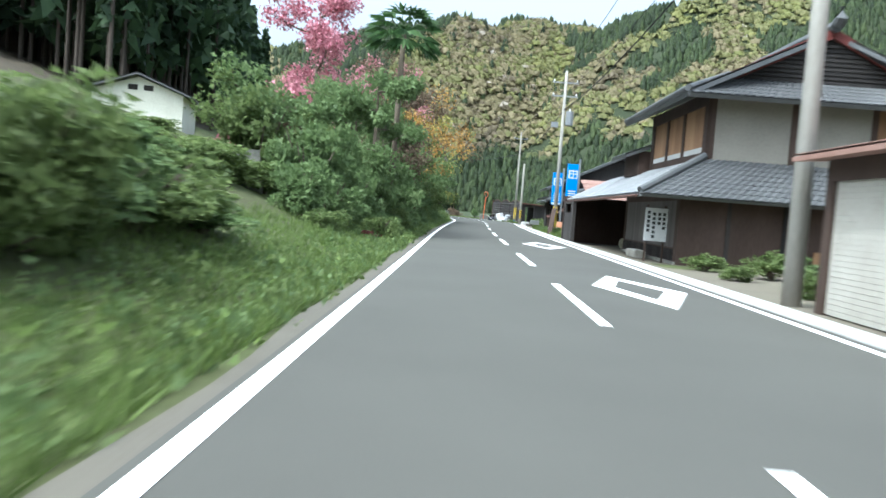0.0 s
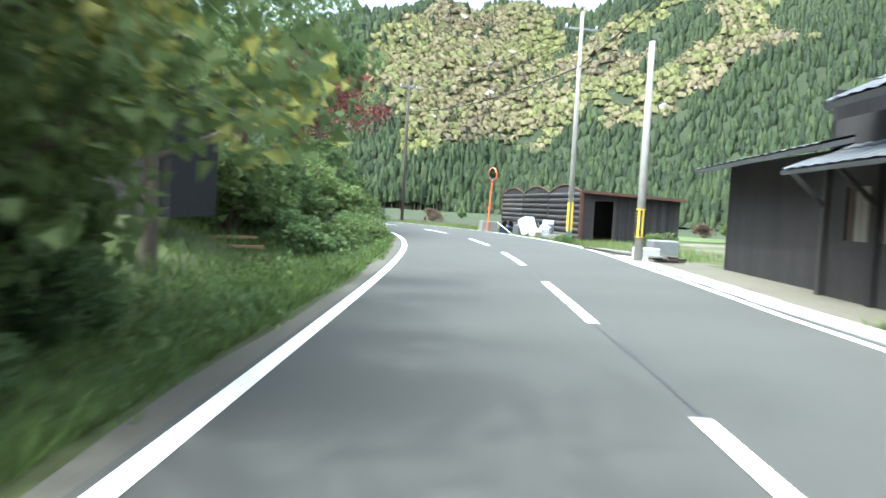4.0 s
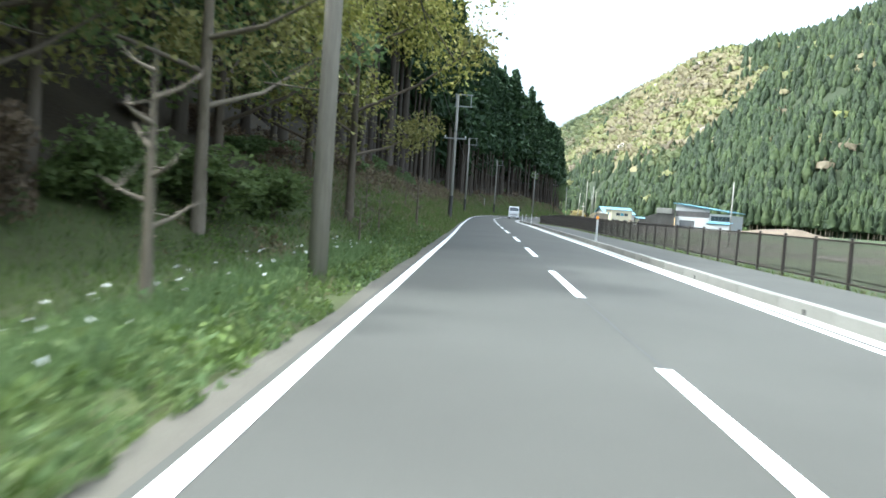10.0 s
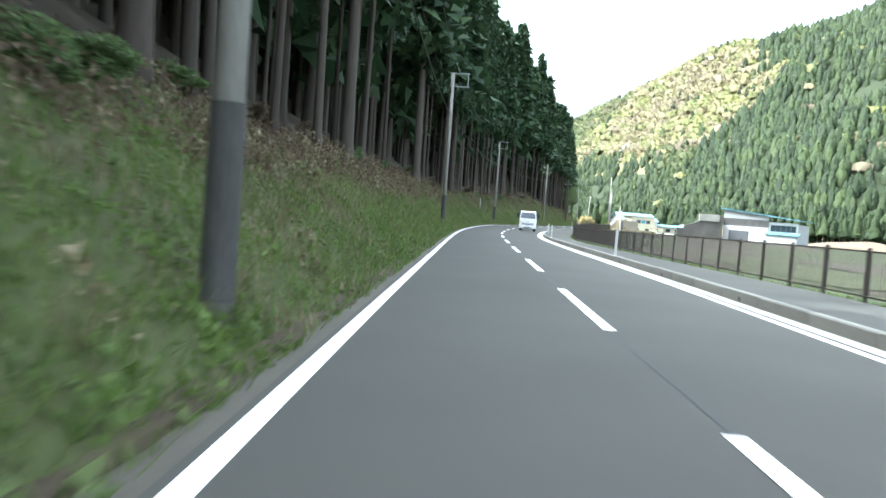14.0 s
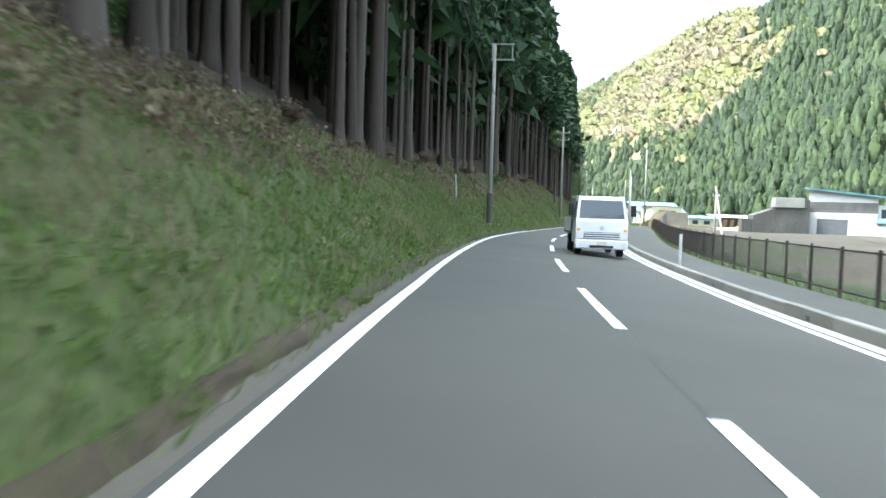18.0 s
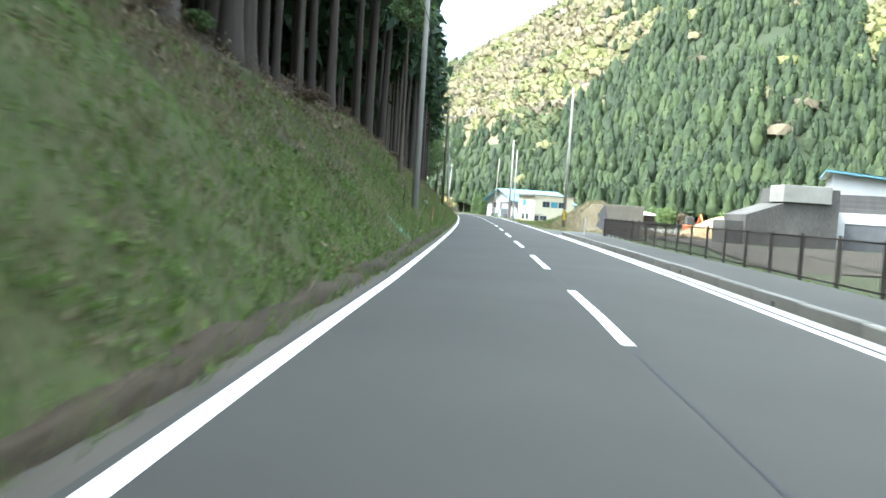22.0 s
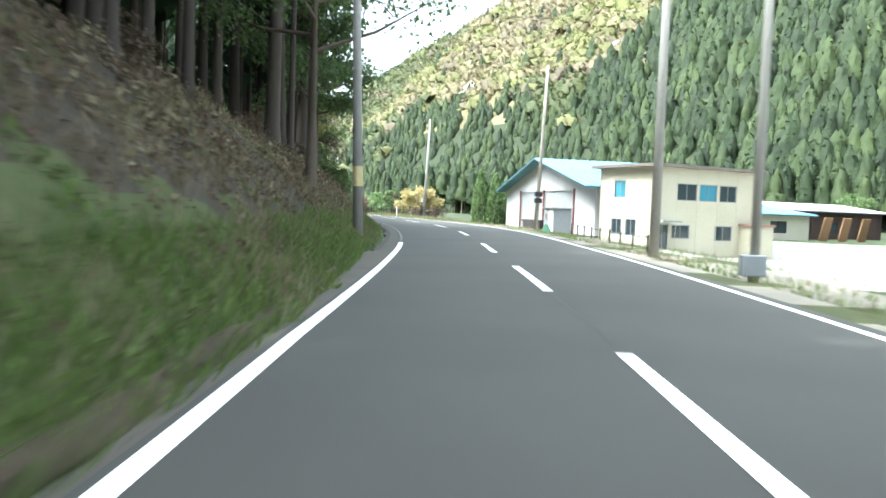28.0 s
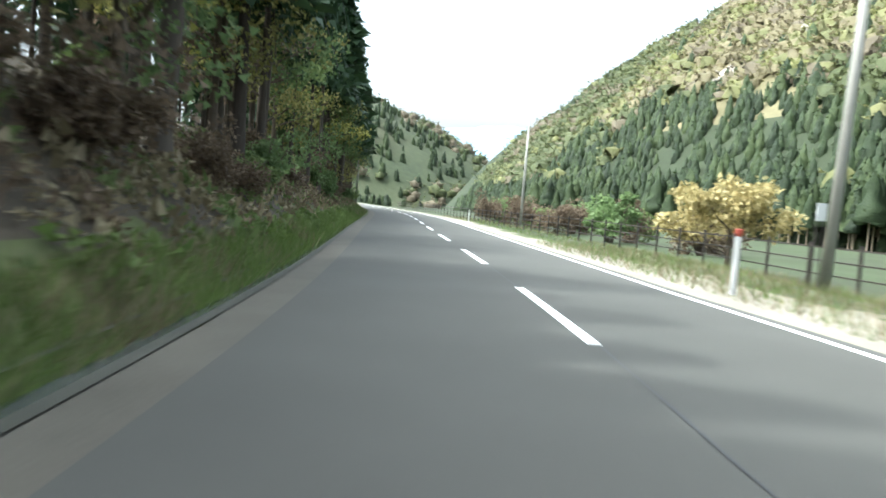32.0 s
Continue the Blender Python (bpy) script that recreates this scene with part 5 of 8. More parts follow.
# ---- garage beside the road ----
g = thing("garage", spot(8.0, 4.3), "small brown garage with a beige roller shutter", "garage")
w_, M_ = wall(g, "wall", TIMBER, (0, 5.6), (0, 0), 0, 2.55, 0.15, ((0.25, 0, 2.75, 2.2), (3.0, 0, 5.4, 2.2)))
shutter(g, M_, 0.25, 0.02, 2.75, 2.2, SHUTTER)
shutter(g, M_, 3.0, 0.02, 5.4, 2.2, SHUTTER)
wall(g, "wall", TIMBER, (4.2, 5.6), (0.15, 5.6), 0, 2.55)
wall(g, "wall", TIMBER, (0.15, 0), (4.2, 0), 0, 2.55)
wall(g, "wall", TIMBER, (4.2, 0), (4.2, 5.6), 0, 2.35)
ribbed(g, "roof", RUST_PALE, (-0.45, -0.4, 2.6), (-0.45, 6.0, 2.6), (4.6, 6.0, 3.0), (4.6, -0.4, 3.0), 0.25, 0.03, 1.6, 0.08)

# ---- traditional two-storey house ----
h = thing("farmhouse", spot(26.3, 5.3), "two-storey timber farmhouse with dark tiled roofs", "house")
# local: x from the road, y along it; lower walls
w_, M_ = wall(h, "wall", TIMBER, (0, 8.6), (0, 0), 0, 2.5, 0.14, ((0.25, 0.55, 8.2, 2.1),), "dark brown boarded road wall")
for k in range(31):
    Shape().box(0.25 + k * 0.256 + 0.004, -0.07, 0.55, 0.25 + (k + 1) * 0.256 - 0.004, -0.03, 2.1, 0, M_).done("board", WEATHERED, w_)
for k in range(40):
    Shape().box(0.3 + k * 0.2, 0.001, 0.12, 0.3 + k * 0.2 + 0.11, 0.03, 0.5, 0, M_).done("vent_slat", TIMBER_BLACK, w_)
Shape().box(0.0, 0.0, -0.1, 8.6, 0.09, 0.1, 0, M_).done("stone_sill", STONE, h)
Shape().box(-0.75, 2.6, 0, -0.35, 4.2, 0.3).done("stone_step", STONE, h, bevel=0.04)
wall(h, "wall", TIMBER, (0.14, 0), (9, 0), 0, 3.1, 0.14, (), "dark brown south wall")
for x in (1.6, 3.4, 5.2, 7.0):
    Shape().box(x - 0.06, -0.05, 0.05, x + 0.06, 0.0, 2.35).done("post", TIMBER_BLACK, h)
Shape().box(4.4, -0.08, 0.05, 7.6, -0.01, 0.75).done("lower_boarding", TIMBER_TAN, h)
wall(h, "wall", TIMBER, (9, 0), (9, 16), 0, 3.1)
wall(h, "wall", TIMBER, (8.9, 16.0), (-1.75, 16.0), 0, 2.35, 0.14, ((0.6, 1.5, 3.2, 2.1),))
# open porch at the far end
for x, y in ((-1.65, 15.8), (-1.65, 12.6)):
    Shape().box(x - 0.08, y - 0.08, 0, x + 0.08, y + 0.08, 2.15).done("porch_post", TIMBER_BLACK, h)
w_, M_ = wall(h, "wall", TIMBER_BLACK, (-1.7, 16.0), (-1.7, 12.8), 0, 2.1, 0.1, ((0.5, 1.5, 2.6, 1.95),))
wall(h, "wall", DARK_INSIDE, (1.6, 16), (1.6, 8.6), 0, 2.4, 0.12)
wall(h, "wall", TIMBER, (1.6, 8.6), (0.0, 8.6), 0, 2.4, 0.12)
Shape().box(1.0, 9.6, 0.0, 1.5, 11.2, 1.75).done("storage_rack", GALV, h, "dim steel rack with sacks")
Shape().beam((1.2, 9.3, 0.0), (0.4, 9.0, 2.0), 1.0, 0.05).done("leaning_board", TIMBER_TAN, h, "leaning tan plywood board")
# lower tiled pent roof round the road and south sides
# road slope gets the lightened tile: its sunlit look is in the colour
ribbed(h, "roof", TILE_SUNLIT, (-1.6, -1.1, 2.2), (-1.6, 16.6, 2.15), (0.75, 16.6, 3.4), (0.75, 0.35, 3.5), 0.27, 0.045, 0.28, 0.12)
ribbed(h, "roof", TILE, (10.0, -1.1, 2.2), (-1.6, -1.1, 2.2), (0.75, 0.35, 3.5), (10.0, 0.35, 3.5), 0.27, 0.045, 0.28, 0.12)
ridge(h, (-1.55, -1.05, 2.3), (0.75, 0.35, 3.62), 0.12)
ribbed(h, "roof", TILE, (0.75, 8.2, 3.4), (0.75, 16.6, 3.4), (4.4, 16.6, 4.6), (4.4, 8.2, 4.7), 0.27, 0.045, 0.28, 0.12)
ribbed(h, "roof", TILE, (9.6, 16.6, 3.0), (9.6, 8.2, 3.0), (4.4, 8.2, 4.7), (4.4, 16.6, 4.6), 0.27, 0.045, 0.28, 0.12)
ridge(h, (4.4, 8.2, 4.78), (4.4, 16.6, 4.68), 0.15)
ribbed(h, "roof", TILE, (-0.3, 8.1, 4.1), (-0.3, 11.4, 4.1), (1.6, 11.4, 4.9), (1.6, 8.1, 4.9), 0.27, 0.045, 0.28, 0.12)
ridge(h, (1.6, 8.1, 5.0), (1.6, 11.5, 5.0), 0.14)
Shape().box(0.3, 8.25, 3.3, 1.6, 11.2, 4.3).done("gable_box", TIMBER, h)
# upper storey
w_, M_ = wall(h, "wall", TIMBER, (0.75, 8.2), (0.75, 0.4), 3.3, 5.75, 0.12, ((0.5, 3.75, 2.5, 5.3), (2.8, 3.75, 4.8, 5.3), (5.1, 3.75, 7.4, 5.3)))
for u0, u1 in ((0.5, 2.5), (2.8, 4.8), (5.1, 7.4)):
    for k in range(4):
        d = (u1 - u0) / 4
        Shape().box(u0 + k * d + 0.01, -0.07, 3.95, u0 + (k + 1) * d - 0.01, -0.04, 5.3, 0, M_).done("shutter_panel", TIMBER_TAN, w_)
    Shape().box(u0, -0.07, 3.75, u1, -0.035, 3.94, 0, M_).done("paper_pane", WHITE_WALL, w_)
w_, M_ = wall(h, "wall", TIMBER, (0.87, 0.4), (8.6, 0.4), 3.3, 5.75, 0.12, ((0.15, 3.5, 2.6, 5.6), (2.8, 3.5, 5.2, 5.6), (5.4, 3.5, 7.6, 5.6)))
for k, (u0, u1) in enumerate(((0.15, 2.6), (2.8, 5.2), (5.4, 7.6))):
    Shape().box(u0, -0.07, 3.5, u1, -0.03, 5.6, 0, M_).done("plaster_panel", PLASTER_GREY if k < 2 else TIMBER_TAN, w_)
wall(h, "wall", TIMBER, (8.6, 0.4), (8.6, 8.2), 3.0, 5.75)
wall(h, "wall", TIMBER, (8.6, 8.2), (0.75, 8.2), 3.3, 5.75)
# hip-and-gable roof
ribbed(h, "roof", TILE, (-0.25, -0.6, 5.5), (-0.25, 9.1, 5.5), (4.7, 9.1, 8.0), (4.7, 0.9, 8.0), 0.27, 0.045, 0.28, 0.14)
ribbed(h, "roof", TILE, (9.65, 9.1, 5.5), (9.65, -0.6, 5.5), (4.7, 0.9, 8.0), (4.7, 9.1, 8.0), 0.27, 0.045, 0.28, 0.14)
ribbed(h, "roof", TILE, (9.65, -0.6, 5.48), (-0.25, -0.6, 5.48), (1.4, 0.85, 6.25), (8.0, 0.85, 6.25), 0.27, 0.045, 0.28, 0.14)
Shape().add([(1.5, 0.95, 6.2), (7.9, 0.95, 6.2), (4.7, 0.95, 7.8)], [(0, 1, 2)]).add([(1.5, 1.05, 6.2), (7.9, 1.05, 6.2), (4.7, 1.05, 7.8)], [(0, 2, 1)]).done("gable_face", TIMBER_BLACK, h, "dark slatted gable face")
for k in range(9):
    z = 6.3 + k * 0.15
    x = 1.75 + k * 0.3
    Shape().box(x, 0.88, z, 9.4 - x, 0.95, z + 0.1).done("gable_slat", TIMBER_BLACK, h)
for sx in (0.9, 8.5):
    Shape().beam((sx, 0.78, 6.02), (4.7, 0.78, 7.95), 0.08, 0.3).done("barge_board", RED_BOARD, h, "red painted barge board")
ridge(h, (4.7, 0.6, 8.15), (4.7, 9.2, 8.15), 0.2)
for a, b in (((-0.2, -0.55, 5.65), (1.45, 0.8, 6.4)), ((9.6, -0.55, 5.65), (7.95, 0.8, 6.4)), ((-0.25, -0.6, 5.62), (-0.2, 9.1, 5.6))):
    ridge(h, a, b, 0.1, name="ridge_tile")
Shape().tube([(4.7, 0.5, 8.2), (4.7, 0.3, 8.35), (4.7, 0.35, 8.7)], [0.22, 0.2, 0.08], 8).done("ridge_end_ornament", TILE, h)
Shape().tube([(-1.66, -1.1, 2.12), (-1.66, 16.6, 2.07)], 0.05, 6).done("rain_gutter", RUST, h)
# white notice board with unreadable lines
nb = thing("notice_board", spot(27.0, 4.75, None, 4), "white notice board with unreadable black writing", "sign")
Shape().box(-0.38, -0.02, 0.7, 0.38, 0.02, 1.8).done("board", WHITE_PLASTIC, nb, bevel=0.006)
for x in (-0.3, 0.3):
    Shape().box(x - 0.03, 0.021, -0.2, x + 0.03, 0.06, 1.9).done("leg", TIMBER, nb)
for x, z_lo in ((-0.26, 1.0), (-0.08, 0.8), (0.1, 1.25), (0.26, 1.1)):
    for z in np.arange(z_lo, 1.7, 0.15):
        Shape().box(x - 0.05, -0.026, z, x + 0.05, -0.0205, z + 0.1).done("writing_bar", BLACK, nb)

# ---- shop signs ----
def sign_tower(s, o, turn, h0, h1, w=0.72):
    r = thing("sign_tower", spot(s, o, None, turn), "tall blue and white shop sign on a steel post", "sign", "shop signs")
    Shape().box(w / 2 + 0.02, -0.06, -0.2, w / 2 + 0.14, 0.06, h1 + 0.35).done("post", GALV, r)
    Shape().box(-w / 2, -0.1, h0, w / 2, 0.1, h1).done("cabinet", SIGN_BLUE, r, bevel=0.012)
    for y in (-0.104, 0.104):
        e = 0.003 if y > 0 else -0.003
        Shape().box(-w / 2 + 0.05, min(y, y + e), h1 - 0.95, w / 2 - 0.05, max(y, y + e), h1 - 0.42).done("white_band", SIGN_WHITE, r)
        Shape().box(-w / 2 + 0.02, min(y, y + e), h0 + 0.02, w / 2 - 0.02, max(y, y + e), h0 + 0.16).done("white_foot", SIGN_WHITE, r)
        for k, (x0, x1, z0, z1) in enumerate(((-0.22, -0.02, -0.62, -0.5), (0.04, 0.22, -0.62, -0.5), (-0.22, -0.02, -0.88, -0.68), (0.04, 0.24, -0.9, -0.68))):
            f = 0.007 if y > 0 else -0.007
            Shape().box(x0, min(y, y + f), h1 + z0, x1, max(y, y + f), h1 + z1).done("mark", SIGN_BLUE, r)
        for k in range(4):
            z = h0 + 0.3 + k * 0.16
            Shape().box(-0.24, min(y, y + e), z, 0.24, max(y, y + e), z + 0.07).done("writing_bar", SIGN_WHITE, r)
    return r


sign_tower(53.4, 5.2, 12, 2.15, 4.75)
sign_tower(60.8, 4.95, 12, 2.1, 4.5)

# ---- white shop with rusted annex ----
sh_ = thing("shop", spot(55.5, 6.4), "low white shop building with dark barred windows", "shop building")
w_, M_ = wall(sh_, "wall", WHITE_WALL, (0, 8.0), (0, 0), 0, 3.2, 0.16, ((2.4, 0.15, 6.7, 2.2),))
window(sh_, M_, 2.4, 0.15, 6.7, 2.2, 7, TIMBER_BLACK)
wall(sh_, "wall", WHITE_WALL, (0.16, 0), (6, 0), 0, 3.2, 0.16)
wall(sh_, "wall", WHITE_WALL, (6, 0), (6, 8), 0, 3.2, 0.16)
wall(sh_, "wall", WHITE_WALL, (6, 8), (0.16, 8), 0, 3.2, 0.16)
Shape().box(-0.1, -0.1, 3.2, 6.1, 8.1, 3.3).done("roof", TIN_GREY, sh_)
an = thing("annex_shed", spot(50.4, 6.5), "timber annex with a faded rust-red metal roof", "shed")
w_, M_ = wall(an, "wall", TIMBER_BLACK, (0, 4.7), (0, 0), 0, 2.3, 0.12, ((0.4, 0.6, 4.2, 1.9),))
window(an, M_, 0.4, 0.6, 4.2, 1.9, 6, TIMBER)
w_, M_ = wall(an, "wall", TIMBER_BLACK, (0.12, 0), (5, 0), 0, 2.3, 0.12, ((0.6, 0.7, 3.8, 1.9),))
window(an, M_, 0.6, 0.7, 3.8, 1.9, 4, TIMBER)
wall(an, "wall", TIMBER_BLACK, (5, 0), (5, 4.7), 0, 2.3)
ribbed(an, "roof", RUST_PALE, (5.2, -0.6, 2.28), (-0.5, -0.6, 2.28), (-0.5, 4.9, 3.85), (5.2, 4.9, 3.85), 0.45, 0.03, 1.1, 0.06)
Shape().add([(-0.02, 0.0, 2.3), (-0.02, 4.9, 2.3), (-0.02, 4.9, 3.75), (0.1, 0.0, 2.3), (0.1, 4.9, 2.3), (0.1, 4.9, 3.75)], [(0, 2, 1), (3, 4, 5), (0, 1, 4, 3), (1, 2, 5, 4), (2, 0, 3, 5)]).done("gable", TIMBER_BLACK, an)

# ---- dark wooden house with layered roofs ----
d = thing("timber_house", spot(66.0, 5.6), "old blackened timber house with layered grey roofs", "house")
w_, M_ = wall(d, "wall", TIMBER_BLACK, (0, 9.0), (0, 0), 0, 3.4, 0.14, ((0.8, 1.1, 6.6, 2.1),))
for k in range(22):
    Shape().box(0.82 + k * 0.262, -0.09, 1.1, 0.82 + k * 0.262 + 0.2, -0.05, 2.1, 0, M_).done("slat", PLASTER_GREY if k % 3 else TIMBER, w_)
for y in (0.1, 2.3, 4.6, 6.9, 8.9):
    Shape().box(-0.12, y - 0.08, 0, 0.0, y + 0.08, 2.5).done("post", TIMBER_BLACK, d)
    Shape().beam((-0.05, y, 1.7), (-0.8, y, 2.4), 0.08, 0.08).done("brace", TIMBER_BLACK, d)
wall(d, "wall", TIMBER_BLACK, (0.14, 0), (9, 0), 0, 4.0)
Shape().prism([(0.1, 4.0), (9.4, 4.0), (4.9, 6.2)], 0.0, 0.14).done("gable_wall", TIMBER_BLACK, d)
wall(d, "wall", TIMBER_BLACK, (9, 0), (9, 9), 0, 4.0)
wall(d, "wall", TIMBER_BLACK, (9, 9), (0, 9), 0, 4.0)
ribbed(d, "roof", TILE, (-1.0, -0.9, 3.45), (-1.0, 7.2, 3.45), (4.9, 7.2, 6.4), (4.9, -0.9, 6.4), 0.5, 0.03, 0.9, 0.12)
ribbed(d, "roof", TILE, (10.6, 7.2, 3.6), (10.6, -0.9, 3.6), (4.9, -0.9, 6.4), (4.9, 7.2, 6.4), 0.5, 0.03, 0.9, 0.12)
ribbed(d, "roof", TILE, (-1.1, -1.5, 2.4), (-1.1, 8.6, 2.35), (0.6, 8.6, 3.1), (0.6, -1.5, 3.1), 0.5, 0.03, 0.9, 0.08)
ribbed(d, "roof", TILE, (9.0, -1.6, 2.9), (-1.1, -1.6, 2.5), (0.2, -0.2, 3.2), (9.0, -0.2, 3.6), 0.5, 0.03, 0.9, 0.08)
ribbed(d, "roof", TILE, (-0.6, 8.0, 2.85), (-0.6, 16.2, 2.75), (4.6, 16.2, 4.1), (4.6, 8.0, 4.3), 0.5, 0.03, 0.9, 0.1)
wall(d, "wall", TIMBER_BLACK, (0.3, 15.8), (0.3, 9.0), 0, 2.9)
wall(d, "wall", TIMBER_BLACK, (9, 15.8), (0.3, 15.8), 0, 2.9)
aw = thing("rusty_awning", spot(62.0, 5.5), "collapsing rusted corrugated iron lean-to over stored timber", "lean-to")
for k in range(5):            # overlapping sheets, each a little askew
    y_ = 0.2 + k * 0.9
    dz = 0.05 * math.sin(k * 2.3)
    ribbed(aw, "sheet", RUST, (-0.75, y_, 1.12 + dz), (-0.72, y_ + 0.98, 1.14 + dz * 0.4), (1.25, y_ + 0.98, 2.3 + dz), (1.22, y_, 2.28 - dz), 0.09, 0.022, 3, 0.02)
for y in (0.4, 3.0, 5.2):
    Shape().box(-0.5, y, 0, -0.4, y + 0.1, 1.15).done("post", TIMBER, aw)
    Shape().box(1.3, y, 0, 1.4, y + 0.1, 2.0).done("post", TIMBER, aw)
for k in range(14):
    Shape().box(-0.2 + (k % 4) * 0.28, 0.3, 0.06 + (k // 4) * 0.14, -0.2 + (k % 4) * 0.28 + 0.22, 5.0 - (k % 3) * 0.3, 0.06 + (k // 4) * 0.14 + 0.1).done("stored_plank", TIMBER_BLACK if k % 2 else TIMBER, aw)

# ---- plank shed at the bend ----
a0, a1 = Vector((*map(float, plan(97.6, 6.9)), 0)), Vector((*map(float, plan(112.0, 9.4)), 0))
ang = math.degrees(math.atan2(-(a1 - a0).x, (a1 - a0).y))
L = (a1 - a0).length
ct = thing("plank_shed", pose(a0.x, a0.y, -0.15, 0, 0, ang), "long weathered dark plank shed with rusty red frame", "shed")
SHED_SIDING = material("weathered_black_siding", [(0.015, 0.012, 0.012), (0.03, 0.024, 0.025), (0.066, 0.056, 0.056)], rough=0.6, scale=1.5, fine=12, bump=0.2, stretch=(1, 0.2, 1), per="object", amount=0.3, spec=0.5)
bay = L / 3
for k in range(3):
    y0, y1 = k * bay, (k + 1) * bay
    panel = tagged(Shape().box(0.03, y0 + 0.1, 0.1, 0.08, y1 - 0.1, 2.5).done("panel", TIMBER_BLACK, ct))
    for j in range(8):
        z = 0.12 + j * 0.3
        Shape().prism([(-0.02, z + 0.04), (0.02, z), (0.02, z + 0.28), (-0.02, z + 0.26), (-0.075, z + 0.2), (-0.075, z + 0.12)], y0 + 0.12, y1 - 0.12).done("plank", SHED_SIDING, panel)
    Shape().box(-0.06, y0 - 0.09, 0, 0.1, y0 + 0.09, 2.55).done("frame_post", RUST if k == 0 else TIMBER_BLACK, ct)
    arch = [(y0 + bay * q / 8, 2.5 + 0.4 * math.sin(math.pi * q / 8)) for q in range(9)]
    Shape().tube([(0.0, y, z) for y, z in arch], 0.05, 6).done("arched_rail", RUST, ct)
    Shape().add([(0.0, y0, 2.4)] + [(0.0, y, z) for y, z in arch] + [(0.0, y1, 2.4)], [tuple(range(11))]).add([(0.06, y0, 2.4)] + [(0.06, y, z) for y, z in arch] + [(0.06, y1, 2.4)], [tuple(reversed(range(11)))]).done("arch_board", TIMBER_BLACK, ct)
Shape().box(-0.07, L - 0.09, 0, 0.1, L + 0.09, 2.9).done("frame_post", RUST, ct)
w_, M_ = wall(ct, "wall", TIMBER_BLACK, (0.1, 0), (5.2, 0), 0, 2.45, 0.1, ((0.6, 0, 1.6, 2.1),), "end wall with an open doorway")
for k in range(14):
    Shape().box(1.75 + k * 0.24, -0.02, 0.05, 1.75 + k * 0.24 + 0.2, 0.02, 2.3, 0, M_).done("board", TIMBER_BLACK, w_)
Shape().box(0.25, 0.35, 0.0, 0.3, 0.4, 2.1).done("door_jamb", RUST, ct)
wall(ct, "wall", TIMBER_BLACK, (5.2, 0), (5.2, L), 0, 2.3)
ribbed(ct, "roof", RUST, (0.12, -0.3, 2.52), (0.12, L + 0.2, 2.52), (5.4, L + 0.2, 2.36), (5.4, -0.3, 2.36), 0.3, 0.02, 6, 0.04)
Shape().beam((-0.05, -0.35, 2.52), (5.4, -0.35, 2.33), 0.08, 0.14).done("eave_board", RUST, ct, "rusty red eave board")

# convex road mirror
mr = thing("road_mirror", spot(104.6, 4.6, 0.2, 0) @ pose(0, 0, 0, 0, 3, 0), "round convex road mirror on an orange post", "road mirror")
MIRROR = material("mirror_face", [(0.55, 0.57, 0.58), (0.6, 0.62, 0.63)], rough=0.05, metal=1.0, bump=0.0)
POST_ORANGE = material("orange_painted_post", [(0.5, 0.1, 0.03), (0.62, 0.16, 0.05)], rough=0.5, scale=3, fine=25, bump=0.05)
Shape().tube([(0, 0, -0.3), (0, 0, 3.4)], 0.045, 10).done("post", POST_ORANGE, mr)
tilt = pose(-0.05, -0.12, 3.05, 0, 0, -78) @ pose(0, 0, 0, 8, 0, 0)
dish = Shape()
dish.tube([tilt @ Vector((0, y, 0)) for y in (0.0, -0.03, -0.06, -0.075)], [0.40, 0.36, 0.2, 0.02], 24)
dish.done("mirror", MIRROR, mr, smooth_faces=True)
Shape().tube([tilt @ Vector((0, y, 0)) for y in (0.09, 0.05, 0.0, -0.02)], [0.15, 0.41, 0.43, 0.42], 24).done("hood", POST_ORANGE, mr, smooth_faces=True)

# ---- heap of scrap by the shed ----
def tipped(name, s, o, size, turn, tip, mat, label, cat, lid=None, z=0.0):
    r = thing(name, spot(s, o, None, turn) @ pose(0, 0, z, tip, 0, 0), label, cat)
    x, y, zz = size
    Shape().box(-x / 2, -y / 2, 0, x / 2, y / 2, zz).done("body", mat, r, bevel=0.03)
    if lid:
        Shape().box(-x / 2 - 0.01, -y / 2 - 0.035, 0.03, x / 2 + 0.01, -y / 2 - 0.002, zz - 0.03).done("door", lid, r, bevel=0.012)
    return r


tipped("refrigerator", 101.6, 5.9, (0.7, 0.6, 0.95), 30, -24, WHITE_PLASTIC, "discarded white refrigerator tipped on its side", "refrigerator", WHITE_PLASTIC, 0.1)
tipped("wash_tub", 100.5, 5.8, (0.7, 0.55, 0.48), 14, 18, SIGN_WHITE, "discarded off-white washing tub in the grass", "tub", CREAM_WALL, -0.04)
tipped("steel_cabinet", 99.7, 6.1, (0.6, 0.5, 0.5), -25, 24, TIN_GREY, "battered grey steel cabinet thrown on a heap", "cabinet", TIN_GREY, 0.42)
tipped("concrete_block", 98.2, 5.75, (0.7, 0.5, 0.26), 12, -6, CONCRETE, "low grey concrete block in the weeds", "block")
tipped("concrete_box", 105.2, 4.9, (0.95, 0.6, 0.66), 0, 0, CONCRETE, "grey concrete box beside the mirror post", "utility box")
b = Shape().tube([(0, 0, 0), (0, 0, 0.3), (0, 0, 0.32)], [0.18, 0.22, 0.235], 14).done("bucket", SIGN_BLUE)
b.matrix_world = spot(96.8, 5.85)
tagged(b, "blue plastic bucket standing in the weeds", "bucket")
NAVY = material("dark_navy_plastic", [(0.012, 0.016, 0.03), (0.02, 0.026, 0.045)], rough=0.5, bump=0.05)
